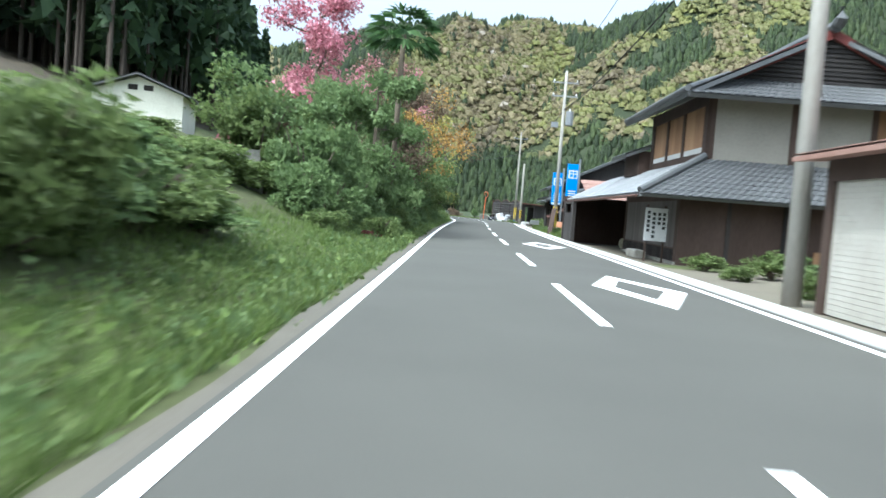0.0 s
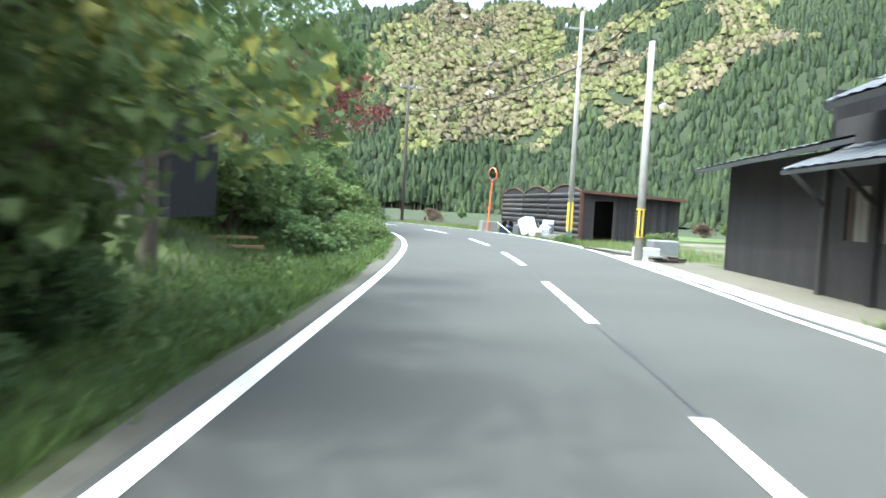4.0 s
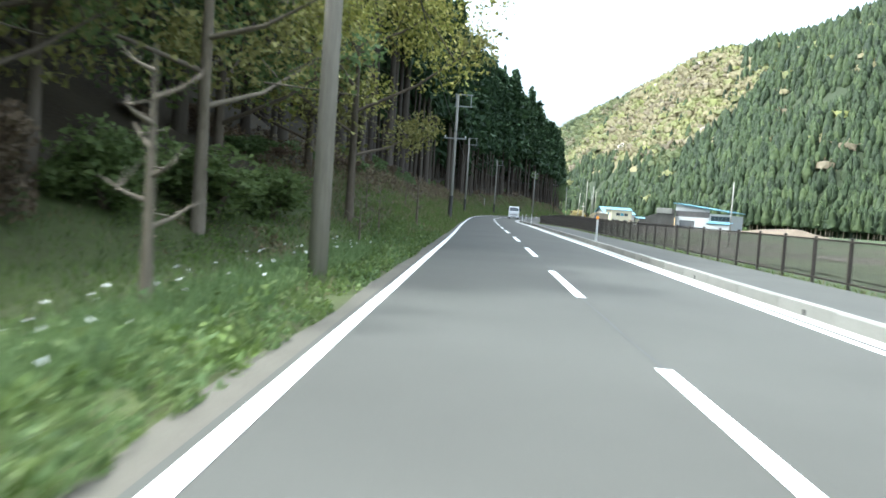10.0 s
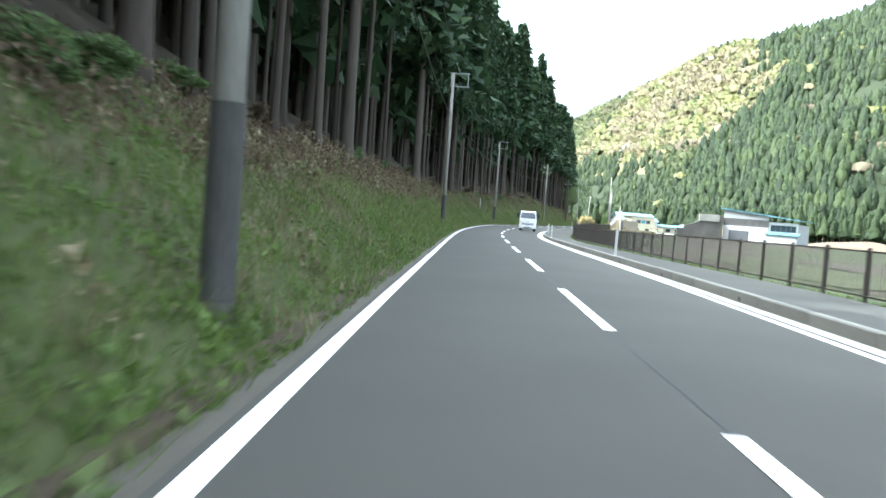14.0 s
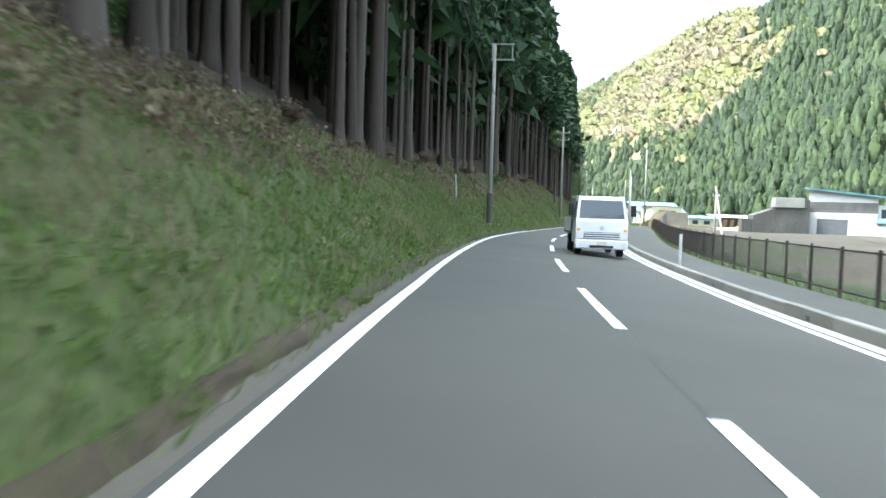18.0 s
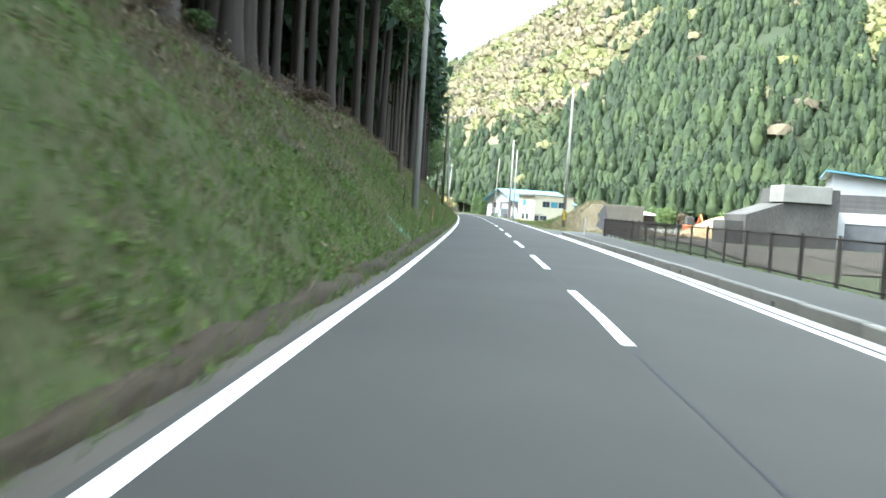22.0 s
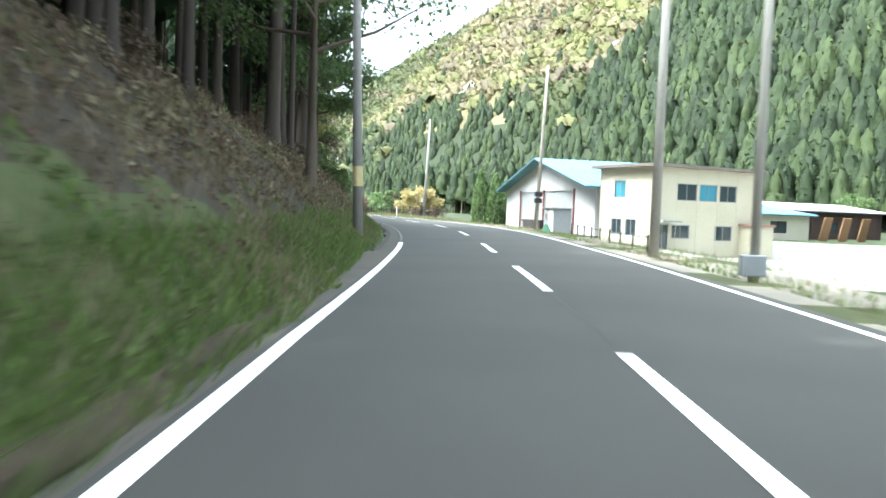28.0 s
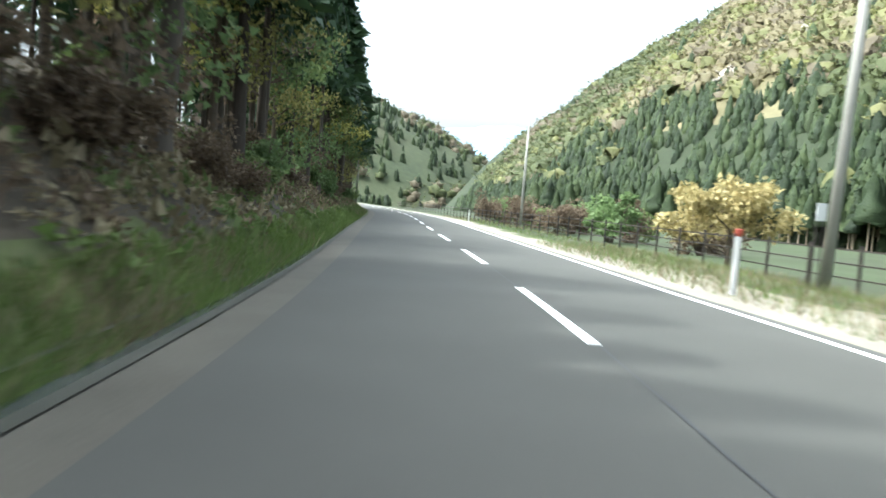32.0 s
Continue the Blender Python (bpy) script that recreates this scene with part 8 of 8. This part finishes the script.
# brush filling the edge of the woods
for nm, s0, s1, depth, top, mats, n, lab in (("woodland_brush", 121, 160, 9.0, 9.0, [GOLD_GREEN, SHRUB_LIGHT, GOLD_GREEN, SHRUB], 90000, "olive and fresh green brush along the wood's edge"),
                                             ("woodland_brush", 452, 600, 8.0, 9.0, [SHRUB_BROWN, SHRUB, SHRUB_BROWN, GOLD_GREEN], 90000, "brown and dull green brush under the roadside wood")):
    c = 420
    cs_ = rng.uniform(s0, s1, c)
    co_ = (np.maximum(table(cs_, BANK_FOOT) - 2.2, -99) if s0 < 200 else table(cs_, BANK_FOOT) - 1.5) - depth * rng.uniform(0, 1, c)
    cz_, cr_ = rng.uniform(0.2, 1, c) * np.minimum(top, 0.5 + 2.6 * (table(cs_, BANK_FOOT) - co_)), rng.uniform(0.5, 1.4, c)
    k = rng.integers(0, c, n)
    off = unit(rng, n) * (cr_[k] * rng.uniform(0.3, 1, n) ** 0.5)[:, None]
    X, Y = plan(cs_[k] + off[:, 0], co_[k] + off[:, 1])
    Z = np.maximum(land_z(cs_[k] + off[:, 0], co_[k] + off[:, 1]) + 0.05, land_z(cs_[k], co_[k]) + cz_[k] + off[:, 2] * 0.8)
    V, F = leaf_tris(rng, np.stack([X, Y, Z], 1), 0.15, 0.1)
    tagged(mesh_object(nm, V, [F], mats, rng.integers(0, 4, c)[k]), lab, "undergrowth", kind="stuff")

# valley side
for s, o, h, w, k in ((16.5, 5.6, 0.7, 1.2, "light"), (18.5, 6.4, 0.9, 1.6, "dark"), (20.5, 5.4, 0.5, 1.0, "light"), (22.0, 6.8, 0.9, 1.5, "light"), (24.0, 5.6, 0.6, 1.3, "light"),
                      (46.5, 4.9, 0.5, 1.2, "light"), (49.0, 4.7, 0.6, 1.3, "light"), (51.0, 4.8, 0.5, 1.1, "dark"), (54.8, 4.7, 0.6, 1.2, "dark"), (58.8, 4.7, 0.4, 1.0, "light"),
                      (61.0, 4.3, 0.45, 0.9, "dark"), (63.5, 4.4, 0.5, 1.1, "dark"), (66.0, 4.3, 0.42, 1.2, "light"), (68.5, 4.3, 0.5, 1.0, "light"), (96.0, 5.4, 0.5, 0.9, "light"), (94.5, 5.2, 0.4, 0.9, "dark"), (88.5, 6.6, 1.0, 1.6, "light")):
    shrub(s, o, h, w, k)
GOLD = leaf_material("golden_young_leaves", [(0.255, 0.205, 0.08), (0.357, 0.295, 0.128), (0.442, 0.377, 0.192)], scale=0.8, amount=0.4)
tree(105.2, 4.9, 1.15, 1.2, [SHRUB_BROWN], "small bare twiggy shrub growing in the concrete box", 160, 0.05, 0.03, 0.1, z=float(land_z(105.2, 4.9)) + 0.62)
tree(505.0, 15.0, 4.5, 5.8, [GOLD], "rounded golden-leaved tree behind the fence", 5200, 0.22, 0.15, 0.2)
for s, o, h in ((476.6, 12.2, 5.6), (475.4, 13.3, 5.2), (476.5, 15.2, 4.5), (478.5, 14.5, 2.2)):
    r = thing("conifer", spot(s, o), "dense dark green garden conifer", "tree", "conifers by the shed")
    n = 2600
    zz = rng.uniform(0.02, 1, n)
    rad = 0.95 * (1 - zz ** 1.8) ** 0.6 * rng.uniform(0.6, 1.05, n) + 0.02
    a = rng.uniform(0, 6.28, n)
    v, f = leaf_tris(rng, np.stack([np.cos(a) * rad, np.sin(a) * rad, zz * h], 1), 0.2, 0.5)
    mesh_object("crown", v, [f], SHRUB, parent=r)
    Shape().tube([(0, 0, -0.2), (0, 0, h * 0.8)], [0.1, 0.03], 6).done("trunk", BARK_BROWN, r)
for s, o, h, w, k in [(526 + 6 * j, 22 + 4 * math.sin(j * 2.1), rng.uniform(3.5, 6.0), rng.uniform(4.5, 6.5), ("brown", "brown", "dark", "brown", "light")[j % 5]) for j in range(14)] + \
                     [(150 + 14 * j, 75 + 25 * math.sin(j * 1.7), rng.uniform(1.5, 3.5), rng.uniform(3, 6), ("brown", "light", "dark")[j % 3]) for j in range(9)] + \
                     [(420 + 7 * j, 50 + 6 * math.sin(j * 2.2), rng.uniform(3, 6), rng.uniform(4, 7), ("brown", "dark", "light")[j % 3]) for j in range(8)]:
    shrub(s, o, h, w, k)

# ---- grass and weeds ----
def blades(name, S, O, h, w, mats, mi, label, cat="grass"):
    n = len(S)
    X, Y = plan(S, O)
    Z = land_z(S, O) - 0.02
    a = rng.uniform(0, 2 * np.pi, n)
    dx, dy = np.cos(a) * w, np.sin(a) * w
    lean = rng.normal(0, 0.45, (n, 2)) * h[:, None]
    V = np.stack([np.stack([X - dx, Y - dy, Z], 1), np.stack([X + dx, Y + dy, Z], 1), np.stack([X + lean[:, 0], Y + lean[:, 1], Z + h], 1)], 1).reshape(-1, 3)
    ob = mesh_object(name, V, [np.arange(3 * n).reshape(-1, 3)], mats, mi)
    return tagged(ob, label, cat, kind="stuff")


n = 250000
S = rng.uniform(100, 545, n)
foot = table(S, BANK_FOOT)
O = foot + 0.12 - 5.2 * rng.uniform(0, 1, n) ** 1.15
O = np.where(S > 450, foot + 0.12 - 0.8 * (foot + 0.12 - O) / 5.2, np.where(S > 398, foot + 0.12 - 0.22 * (foot + 0.12 - O), O))
lawn = (S > 122) & (S < 160)
O = np.where(lawn, -3.45 - (-3.45 - foot + 2) * rng.uniform(0, 1, n), O)
X, Y = plan(S, O)
dry = hum(X, Y, 0.9, 1) + 0.55 * smooth(0.5, 3.2, foot - O) * table(S, [(100, 0), (165, 0.8), (180, 1.3), (230, 1.0), (300, 0.6), (345, 1.2), (390, 1.4), (402, 3.0), (600, 3.0)]) - 0.5 + rng.normal(0, 0.35, n)
mi = (dry > 0.25).astype(int)
blades("grass", S, O, rng.uniform(0.08, 0.3, n) * np.where(mi == 1, 1.3, 1.0) * np.where(lawn, 0.7, 1) * 1.15, rng.uniform(0.005, 0.015, n), [GRASS, DRY_GRASS], mi, "rough green and straw-coloured grass on the bank")
n = 80000
S = rng.uniform(-8, 126, n)
O = -3.38 + 0.25 * smooth(84, 90, S) * smooth(116, 112, S) - 3.6 * rng.uniform(0, 1, n) ** 1.7
blades("grass", S, O, rng.uniform(0.08, 0.3, n), rng.uniform(0.007, 0.018, n), [GRASS, SHRUB_LIGHT], (rng.uniform(size=n) < 0.3).astype(int), "lush green verge grass below the shrubs")
n = 70000
S = np.concatenate([rng.uniform(84, 124, 24000), rng.uniform(124, 350, 16000), rng.uniform(367, 470, 16000), rng.uniform(478, 560, 14000)])
O = np.concatenate([table(S[:24000], RIGHT_EDGE) + 0.8 + 5 * rng.uniform(0, 1, 24000) ** 1.5, table(S[24000:40000], FENCE_O) + rng.normal(0.1, 0.35, 16000), table(S[40000:56000], RIGHT_EDGE) + 1.3 + 9 * rng.uniform(0, 1, 16000) ** 2.4, table(S[56000:], RIGHT_EDGE) + 2.5 + 7 * rng.uniform(0, 1, 14000)])
mi = np.where(S > 352, (hum(*plan(S, O), 0.5, 2) + rng.normal(0, 0.3, n) > 0.1), rng.uniform(size=n) < 0.15).astype(int)
blades("grass", S, O, rng.uniform(0.06, 0.26, n), rng.uniform(0.006, 0.016, n), [GRASS, DRY_GRASS], mi, "patchy grass along the valley side of the road")
n = 46000
S = np.concatenate([rng.uniform(364, 402, 40000), rng.uniform(44, 70, 6000)])
O = np.concatenate([rng.uniform(5, 16, 40000), rng.uniform(4.0, 5.6, 6000)])
mi = np.concatenate([(rng.uniform(size=40000) < table(S[:40000], [(364, 0.95), (378, 0.85), (386, 0.25), (402, 0.4)])).astype(int), np.zeros(6000, int)])
blades("grass", S, O, rng.uniform(0.12, 0.4, n), rng.uniform(0.006, 0.016, n), [GRASS, DRY_GRASS], mi, "dry grass over the mound and green weeds by the shop")
# longer tufts
n = 6000
cs, cu = rng.uniform(160, 470, n), rng.uniform(0, 1, n)
co = table(cs, BANK_FOOT) - 0.1 - 4.2 * cu
k = rng.integers(0, n, 56000)
S, O = cs[k] + rng.normal(0, 0.13, 56000), co[k] + rng.normal(0, 0.11, 56000)
O = np.minimum(O, table(S, BANK_FOOT) + 0.02)
mi = (rng.uniform(size=n) < np.where(cs > 396, 0.85, 0.25 + 0.5 * cu))[k].astype(int)
blades("grass", S, O, rng.uniform(0.2, 0.5, 56000), rng.uniform(0.006, 0.014, 56000), [GRASS, DRY_GRASS], mi, "longer tufts of green and dry grass on the bank")
n = 14000
S, O = rng.uniform(470, 500, n), rng.uniform(4.2, 15, n)
blades("grass", S, O, rng.uniform(0.1, 0.4, n), rng.uniform(0.006, 0.016, n), [DRY_GRASS, GRASS], (rng.uniform(size=n) < 0.4).astype(int), "dry yellow grass between the shed and the fence")
def weeds(S, O, r, h, leaf, each, mats, mi, label):
    """Low clumps of leaves: one clump at each station and offset."""
    n = len(S)
    k = np.repeat(np.arange(n), each)
    m = len(k)
    a, q = rng.uniform(0, 2 * np.pi, m), rng.uniform(0, 1, m) ** 0.6
    s_, o_ = S[k] + np.cos(a) * q * r[k], O[k] + np.sin(a) * q * r[k]
    o_ = np.minimum(o_, np.maximum(table(s_, BANK_FOOT) + 0.1, -3.15))
    x_, y_ = plan(s_, o_)
    z_ = land_z(s_, o_) + 0.02 + h[k] * (1 - q ** 2) * rng.uniform(0.25, 1, m)
    V, F = leaf_tris(rng, np.stack([x_, y_, z_], 1), leaf[k], 0.35)
    tagged(mesh_object("weeds", V, [F], mats, mi[k]), label, "weeds", kind="stuff")


WEED_MATS = [GRASS, SHRUB_LIGHT, DRY_GRASS, SHRUB]
n = 5600
S, u_ = rng.uniform(150, 470, n), rng.uniform(0, 1, n) ** 1.2
O = table(S, BANK_FOOT) - 0.02 - 4.6 * u_
tone_ = hum(*plan(S, O), 0.7, 5) + rng.normal(0, 0.4, n) + 0.9 * (u_ - 0.35) * table(S, [(150, 0.4), (200, 1), (300, 0.7), (395, 0.7), (405, 1.5), (470, 1.5)])
weeds(S, O, rng.uniform(0.15, 0.42, n), rng.uniform(0.06, 0.24, n), rng.uniform(0.045, 0.09, n), 20, WEED_MATS + [SHRUB_BROWN], np.where((S > 396) & (u_ > 0.12), np.where(tone_ > 1.0, 2, np.where(tone_ < -0.5, 0, 4)), np.where(tone_ > 0.75, 2, np.where(tone_ < -0.1, 1, 0))), "clumps of green herbs and straw-coloured tufts on the bank")
# dead bracken where the bank meets the cedars
n = 2000
S = np.concatenate([rng.uniform(160, 262, 1300), rng.uniform(262, 345, 250), rng.uniform(396, 470, 450)])
O = table(S, CEDAR_FRONT) + rng.uniform(-1.2, 2.3, n)
weeds(S, O, rng.uniform(0.25, 0.6, n), rng.uniform(0.25, 0.8, n), rng.uniform(0.06, 0.12, n), 32, [DRY_GRASS, SHRUB_BROWN], (rng.uniform(size=n) < 0.65).astype(int), "dead tan bracken along the edge of the cedars")
# lush weeds under the village hedge
n = 3400
S = rng.uniform(-6, 168, n)
O = table(S, [(-6, -3.42), (84, -3.42), (92, -3.3), (116, -3.3), (124, -3.35), (140, -3.22), (168, -3.18)]) - 1.7 * rng.uniform(0, 1, n) ** 1.3
weeds(S, O, rng.uniform(0.12, 0.38, n), rng.uniform(0.08, 0.36, n), rng.uniform(0.04, 0.085, n), 26, WEED_MATS, rng.choice([0, 1, 1, 3, 3], n), "lush leafy weeds along the foot of the hedge")
# dry brush and green weeds on the last bank
n = 1900
S, u_ = rng.uniform(446, 590, n), rng.uniform(0, 1, n)
O = table(S, BANK_FOOT) - 0.35 - 3.6 * u_
weeds(S, O, rng.uniform(0.2, 0.5, n), rng.uniform(0.12, 0.35, n) * (1 + 1.6 * u_), rng.uniform(0.08, 0.16, n), 24, [GRASS, SHRUB_LIGHT, DRY_GRASS, SHRUB_BROWN], np.where(u_ < 0.12, rng.choice([0, 1], n), rng.choice([2, 2, 3, 2, 1], n)), "brown dry brush with a green fringe along the drain")
# daffodils on the lawn's edge
n = 9000
S = rng.uniform(128, 155, n)
O = -3.9 - 0.9 * rng.uniform(0, 1, n)
blades("daffodil_leaves", S, O, rng.uniform(0.2, 0.45, n), rng.uniform(0.012, 0.02, n), [SHRUB], None, "dark green daffodil leaves along the verge", "flowers")
n = 110
S, O = rng.uniform(128, 155, n), -3.9 - 1.0 * rng.uniform(0, 1, n)
X, Y = plan(S, O)
v, f = leaf_tris(rng, np.stack([X, Y, land_z(S, O) + rng.uniform(0.3, 0.46, n)], 1), 0.05)
tagged(mesh_object("daffodils", v, [f], WHITE_FLOWER), "small white daffodil blooms along the verge", "flowers", kind="stuff")

# ---- stones, garden shed and drain on the left ----
def boulder(s, o, r, label="mossy grey fieldstone on the verge", z=0.0):
    bm = bmesh.new()
    bmesh.ops.create_icosphere(bm, subdivisions=2, radius=1)
    k = rng.uniform(0, 99)
    for v in bm.verts:
        v.co *= 1 + 0.28 * noise.noise(v.co * 1.3 + Vector((k, 0, 0))) + 0.1 * noise.noise(v.co * 3.1 + Vector((0, k, 0)))
        v.co = Vector((v.co.x * r, v.co.y * r * 1.3, v.co.z * r * 0.75))
    me = bpy.data.meshes.new("boulder")
    bm.to_mesh(me)
    bm.free()
    me.materials.append(STONE)
    ob = new("boulder", me)
    ob.matrix_world = spot(s, o, None, float(rng.uniform(0, 360))) @ Matrix.Translation((0, 0, r * 0.35 + z))
    return tagged(ob, label, "stone", "stones by the road")


for s in np.arange(85.5, 93.0, 0.75):
    boulder(s, -5.0 - 0.5 * math.sin(s), rng.uniform(0.2, 0.34))
    if rng.uniform() < 0.6:
        boulder(s + 0.3, -5.6 - 0.5 * math.sin(s), rng.uniform(0.18, 0.3), z=0.25)
boulder(88.3, -4.3, 0.16), boulder(94.2, -4.4, 0.2), boulder(41.0, -5.2, 0.45), boulder(43.0, -5.0, 0.5), boulder(44.6, -5.3, 0.4)
boulder(345.5, -4.35, 0.17, "dark fieldstone half buried in the grassy bank"), boulder(371.0, -4.6, 0.14, "dark fieldstone half buried in the grassy bank")
tree(342.0, -5.4, 11.0, 2.6, [SHRUB], "dark-barked tree standing on the grassy bank", 1400, 0.15, 0.13, 0.75)
gs = thing("storehouse", spot(47.5, -24.2, float(land_z(47.5, -24.2)) - 2.2, 12), "small cream plastered storehouse with vents under the eave", "storehouse")
w_, M_ = wall(gs, "wall", PLASTER_CREAM, (0, 0), (5.2, 0), -0.6, 3.0, 0.2)
Shape().prism([(0, 3.0), (5.2, 3.0), (2.6, 3.9)], 0.0, 0.2).done("gable", PLASTER_CREAM, gs)
for x in (2.0, 2.9):
    Shape().box(x, -0.03, 3.1, x + 0.55, 0.0, 3.42).done("vent", DARK_INSIDE, gs)
wall(gs, "wall", PLASTER_CREAM, (5.2, 0.2), (5.2, 6), -0.6, 3.0, 0.2)
wall(gs, "wall", PLASTER_CREAM, (0, 6), (0, 0.2), -0.6, 3.0, 0.2)
wall(gs, "wall", PLASTER_CREAM, (5.2, 6), (0, 6), -0.6, 3.0, 0.2)
ribbed(gs, "roof", TILE, (-0.5, -0.5, 2.95), (-0.5, 6.4, 2.95), (2.6, 6.4, 4.1), (2.6, -0.5, 4.1), 0.3, 0.03, 0.5, 0.1)
ribbed(gs, "roof", TILE, (5.7, 6.4, 2.95), (5.7, -0.5, 2.95), (2.6, -0.5, 4.1), (2.6, 6.4, 4.1), 0.3, 0.03, 0.5, 0.1)
cw = thing("block_wall", spot(25.5, -10.2, float(land_z(25.5, -10.2)) - 0.55), "short grey concrete block wall in the garden", "wall")
for k in range(5):
    for j in range(4):
        Shape().box(k * 0.4 + 0.005, 0, j * 0.22 + 0.005 + 0.5, k * 0.4 + 0.395, 0.14, j * 0.22 + 0.215 + 0.5).done("block", CONCRETE, cw)
Shape().box(-0.1, -0.05, -0.4, 2.1, 0.19, 0.5).done("footing", CONCRETE, cw)
gd = thing("garden_shed", spot(71.5, -8.2), "small dark timber garden shed behind the verge", "shed")
wall(gd, "wall", TIMBER_BLACK, (2.0, 2.4), (2.0, 0), 0, 2.0)
wall(gd, "wall", TIMBER_BLACK, (0, 0), (2.0, 0), 0, 2.0)
Shape().box(1.75, -0.05, 0, 1.95, -0.001, 2.0).done("post", WHITE_WALL, gd)
ribbed(gd, "roof", TILE, (2.4, -0.4, 2.0), (2.4, 2.8, 2.0), (-0.3, 2.8, 2.5), (-0.3, -0.4, 2.5), 0.4, 0.03, 3, 0.06)
for k in range(4):
    b = Shape().box(-0.5, -0.12, 0, 0.5, 0.12, 0.05).done("loose_plank", TIMBER_TAN)
    b.matrix_world = spot(73.5 + k * 0.7, -5.4 - 0.3 * k, None, 20 * k)
    tagged(b, "loose tan plank lying on the grass", "plank", "loose planks")
DRAIN_O = [(418, -3.4), (430, -3.35), (445, -3.4), (455, -3.55), (520, -3.6)]
MOSSY = material("mossy_dark_concrete", [(0.03, 0.03, 0.022), (0.055, 0.055, 0.042), (0.085, 0.082, 0.065)], rough=0.9, scale=1.2, fine=12, bump=0.4, spread=0.7)
drain = tagged(new("drain"), "narrow concrete roadside drain with shallow water", "drain", kind="structure")
WATER = material("shallow_water", [(0.05, 0.055, 0.05), (0.09, 0.095, 0.09)], rough=0.05, scale=2, bump=0.02, spec=0.6)
for a_, b_, lift, mat, nm in ((-0.06, 0.06, 0.012, MOSSY, "drain_lip"), (-0.5, -0.4, 0.08, MOSSY, "drain_lip"), (-0.4, -0.06, -0.035, WATER, "water")):
    strip(nm, np.arange(418, 520, 1.0), lambda s: table(s, DRAIN_O) + a_, lambda s: table(s, DRAIN_O) + b_, lift, mat, 1, drain)

STAKES = [(285.5, -5.5, 1.3, 0.035, WHITE_PLASTIC, "pale leaning marker post on the bank"), (285.9, -4.05, 0.95, 0.025, TIMBER, "thin dark stake in the bank"), (288.6, -3.6, 0.5, 0.018, TIMBER, "thin dark stake in the bank"), (338.6, -3.55, 0.75, 0.045, TIMBER_TAN, "tan wooden marker board at the foot of the bank"), (332.0, -4.2, 0.8, 0.02, TIMBER, "thin dark stake in the bank")]
# stakes and a pale marker post on the bank
for s, o, h, w, m, lab in STAKES:
    b = Shape().tube([(0, 0, -0.2), (0.04, 0.02, h)], [w, w * 0.9], 7).done("stake", m)
    b.matrix_world = spot(s, o, None, float(rng.uniform(0, 360))) @ pose(0, 0, 0, 4, 0, 0)
    tagged(b, lab, "stake", "stakes on the bank")
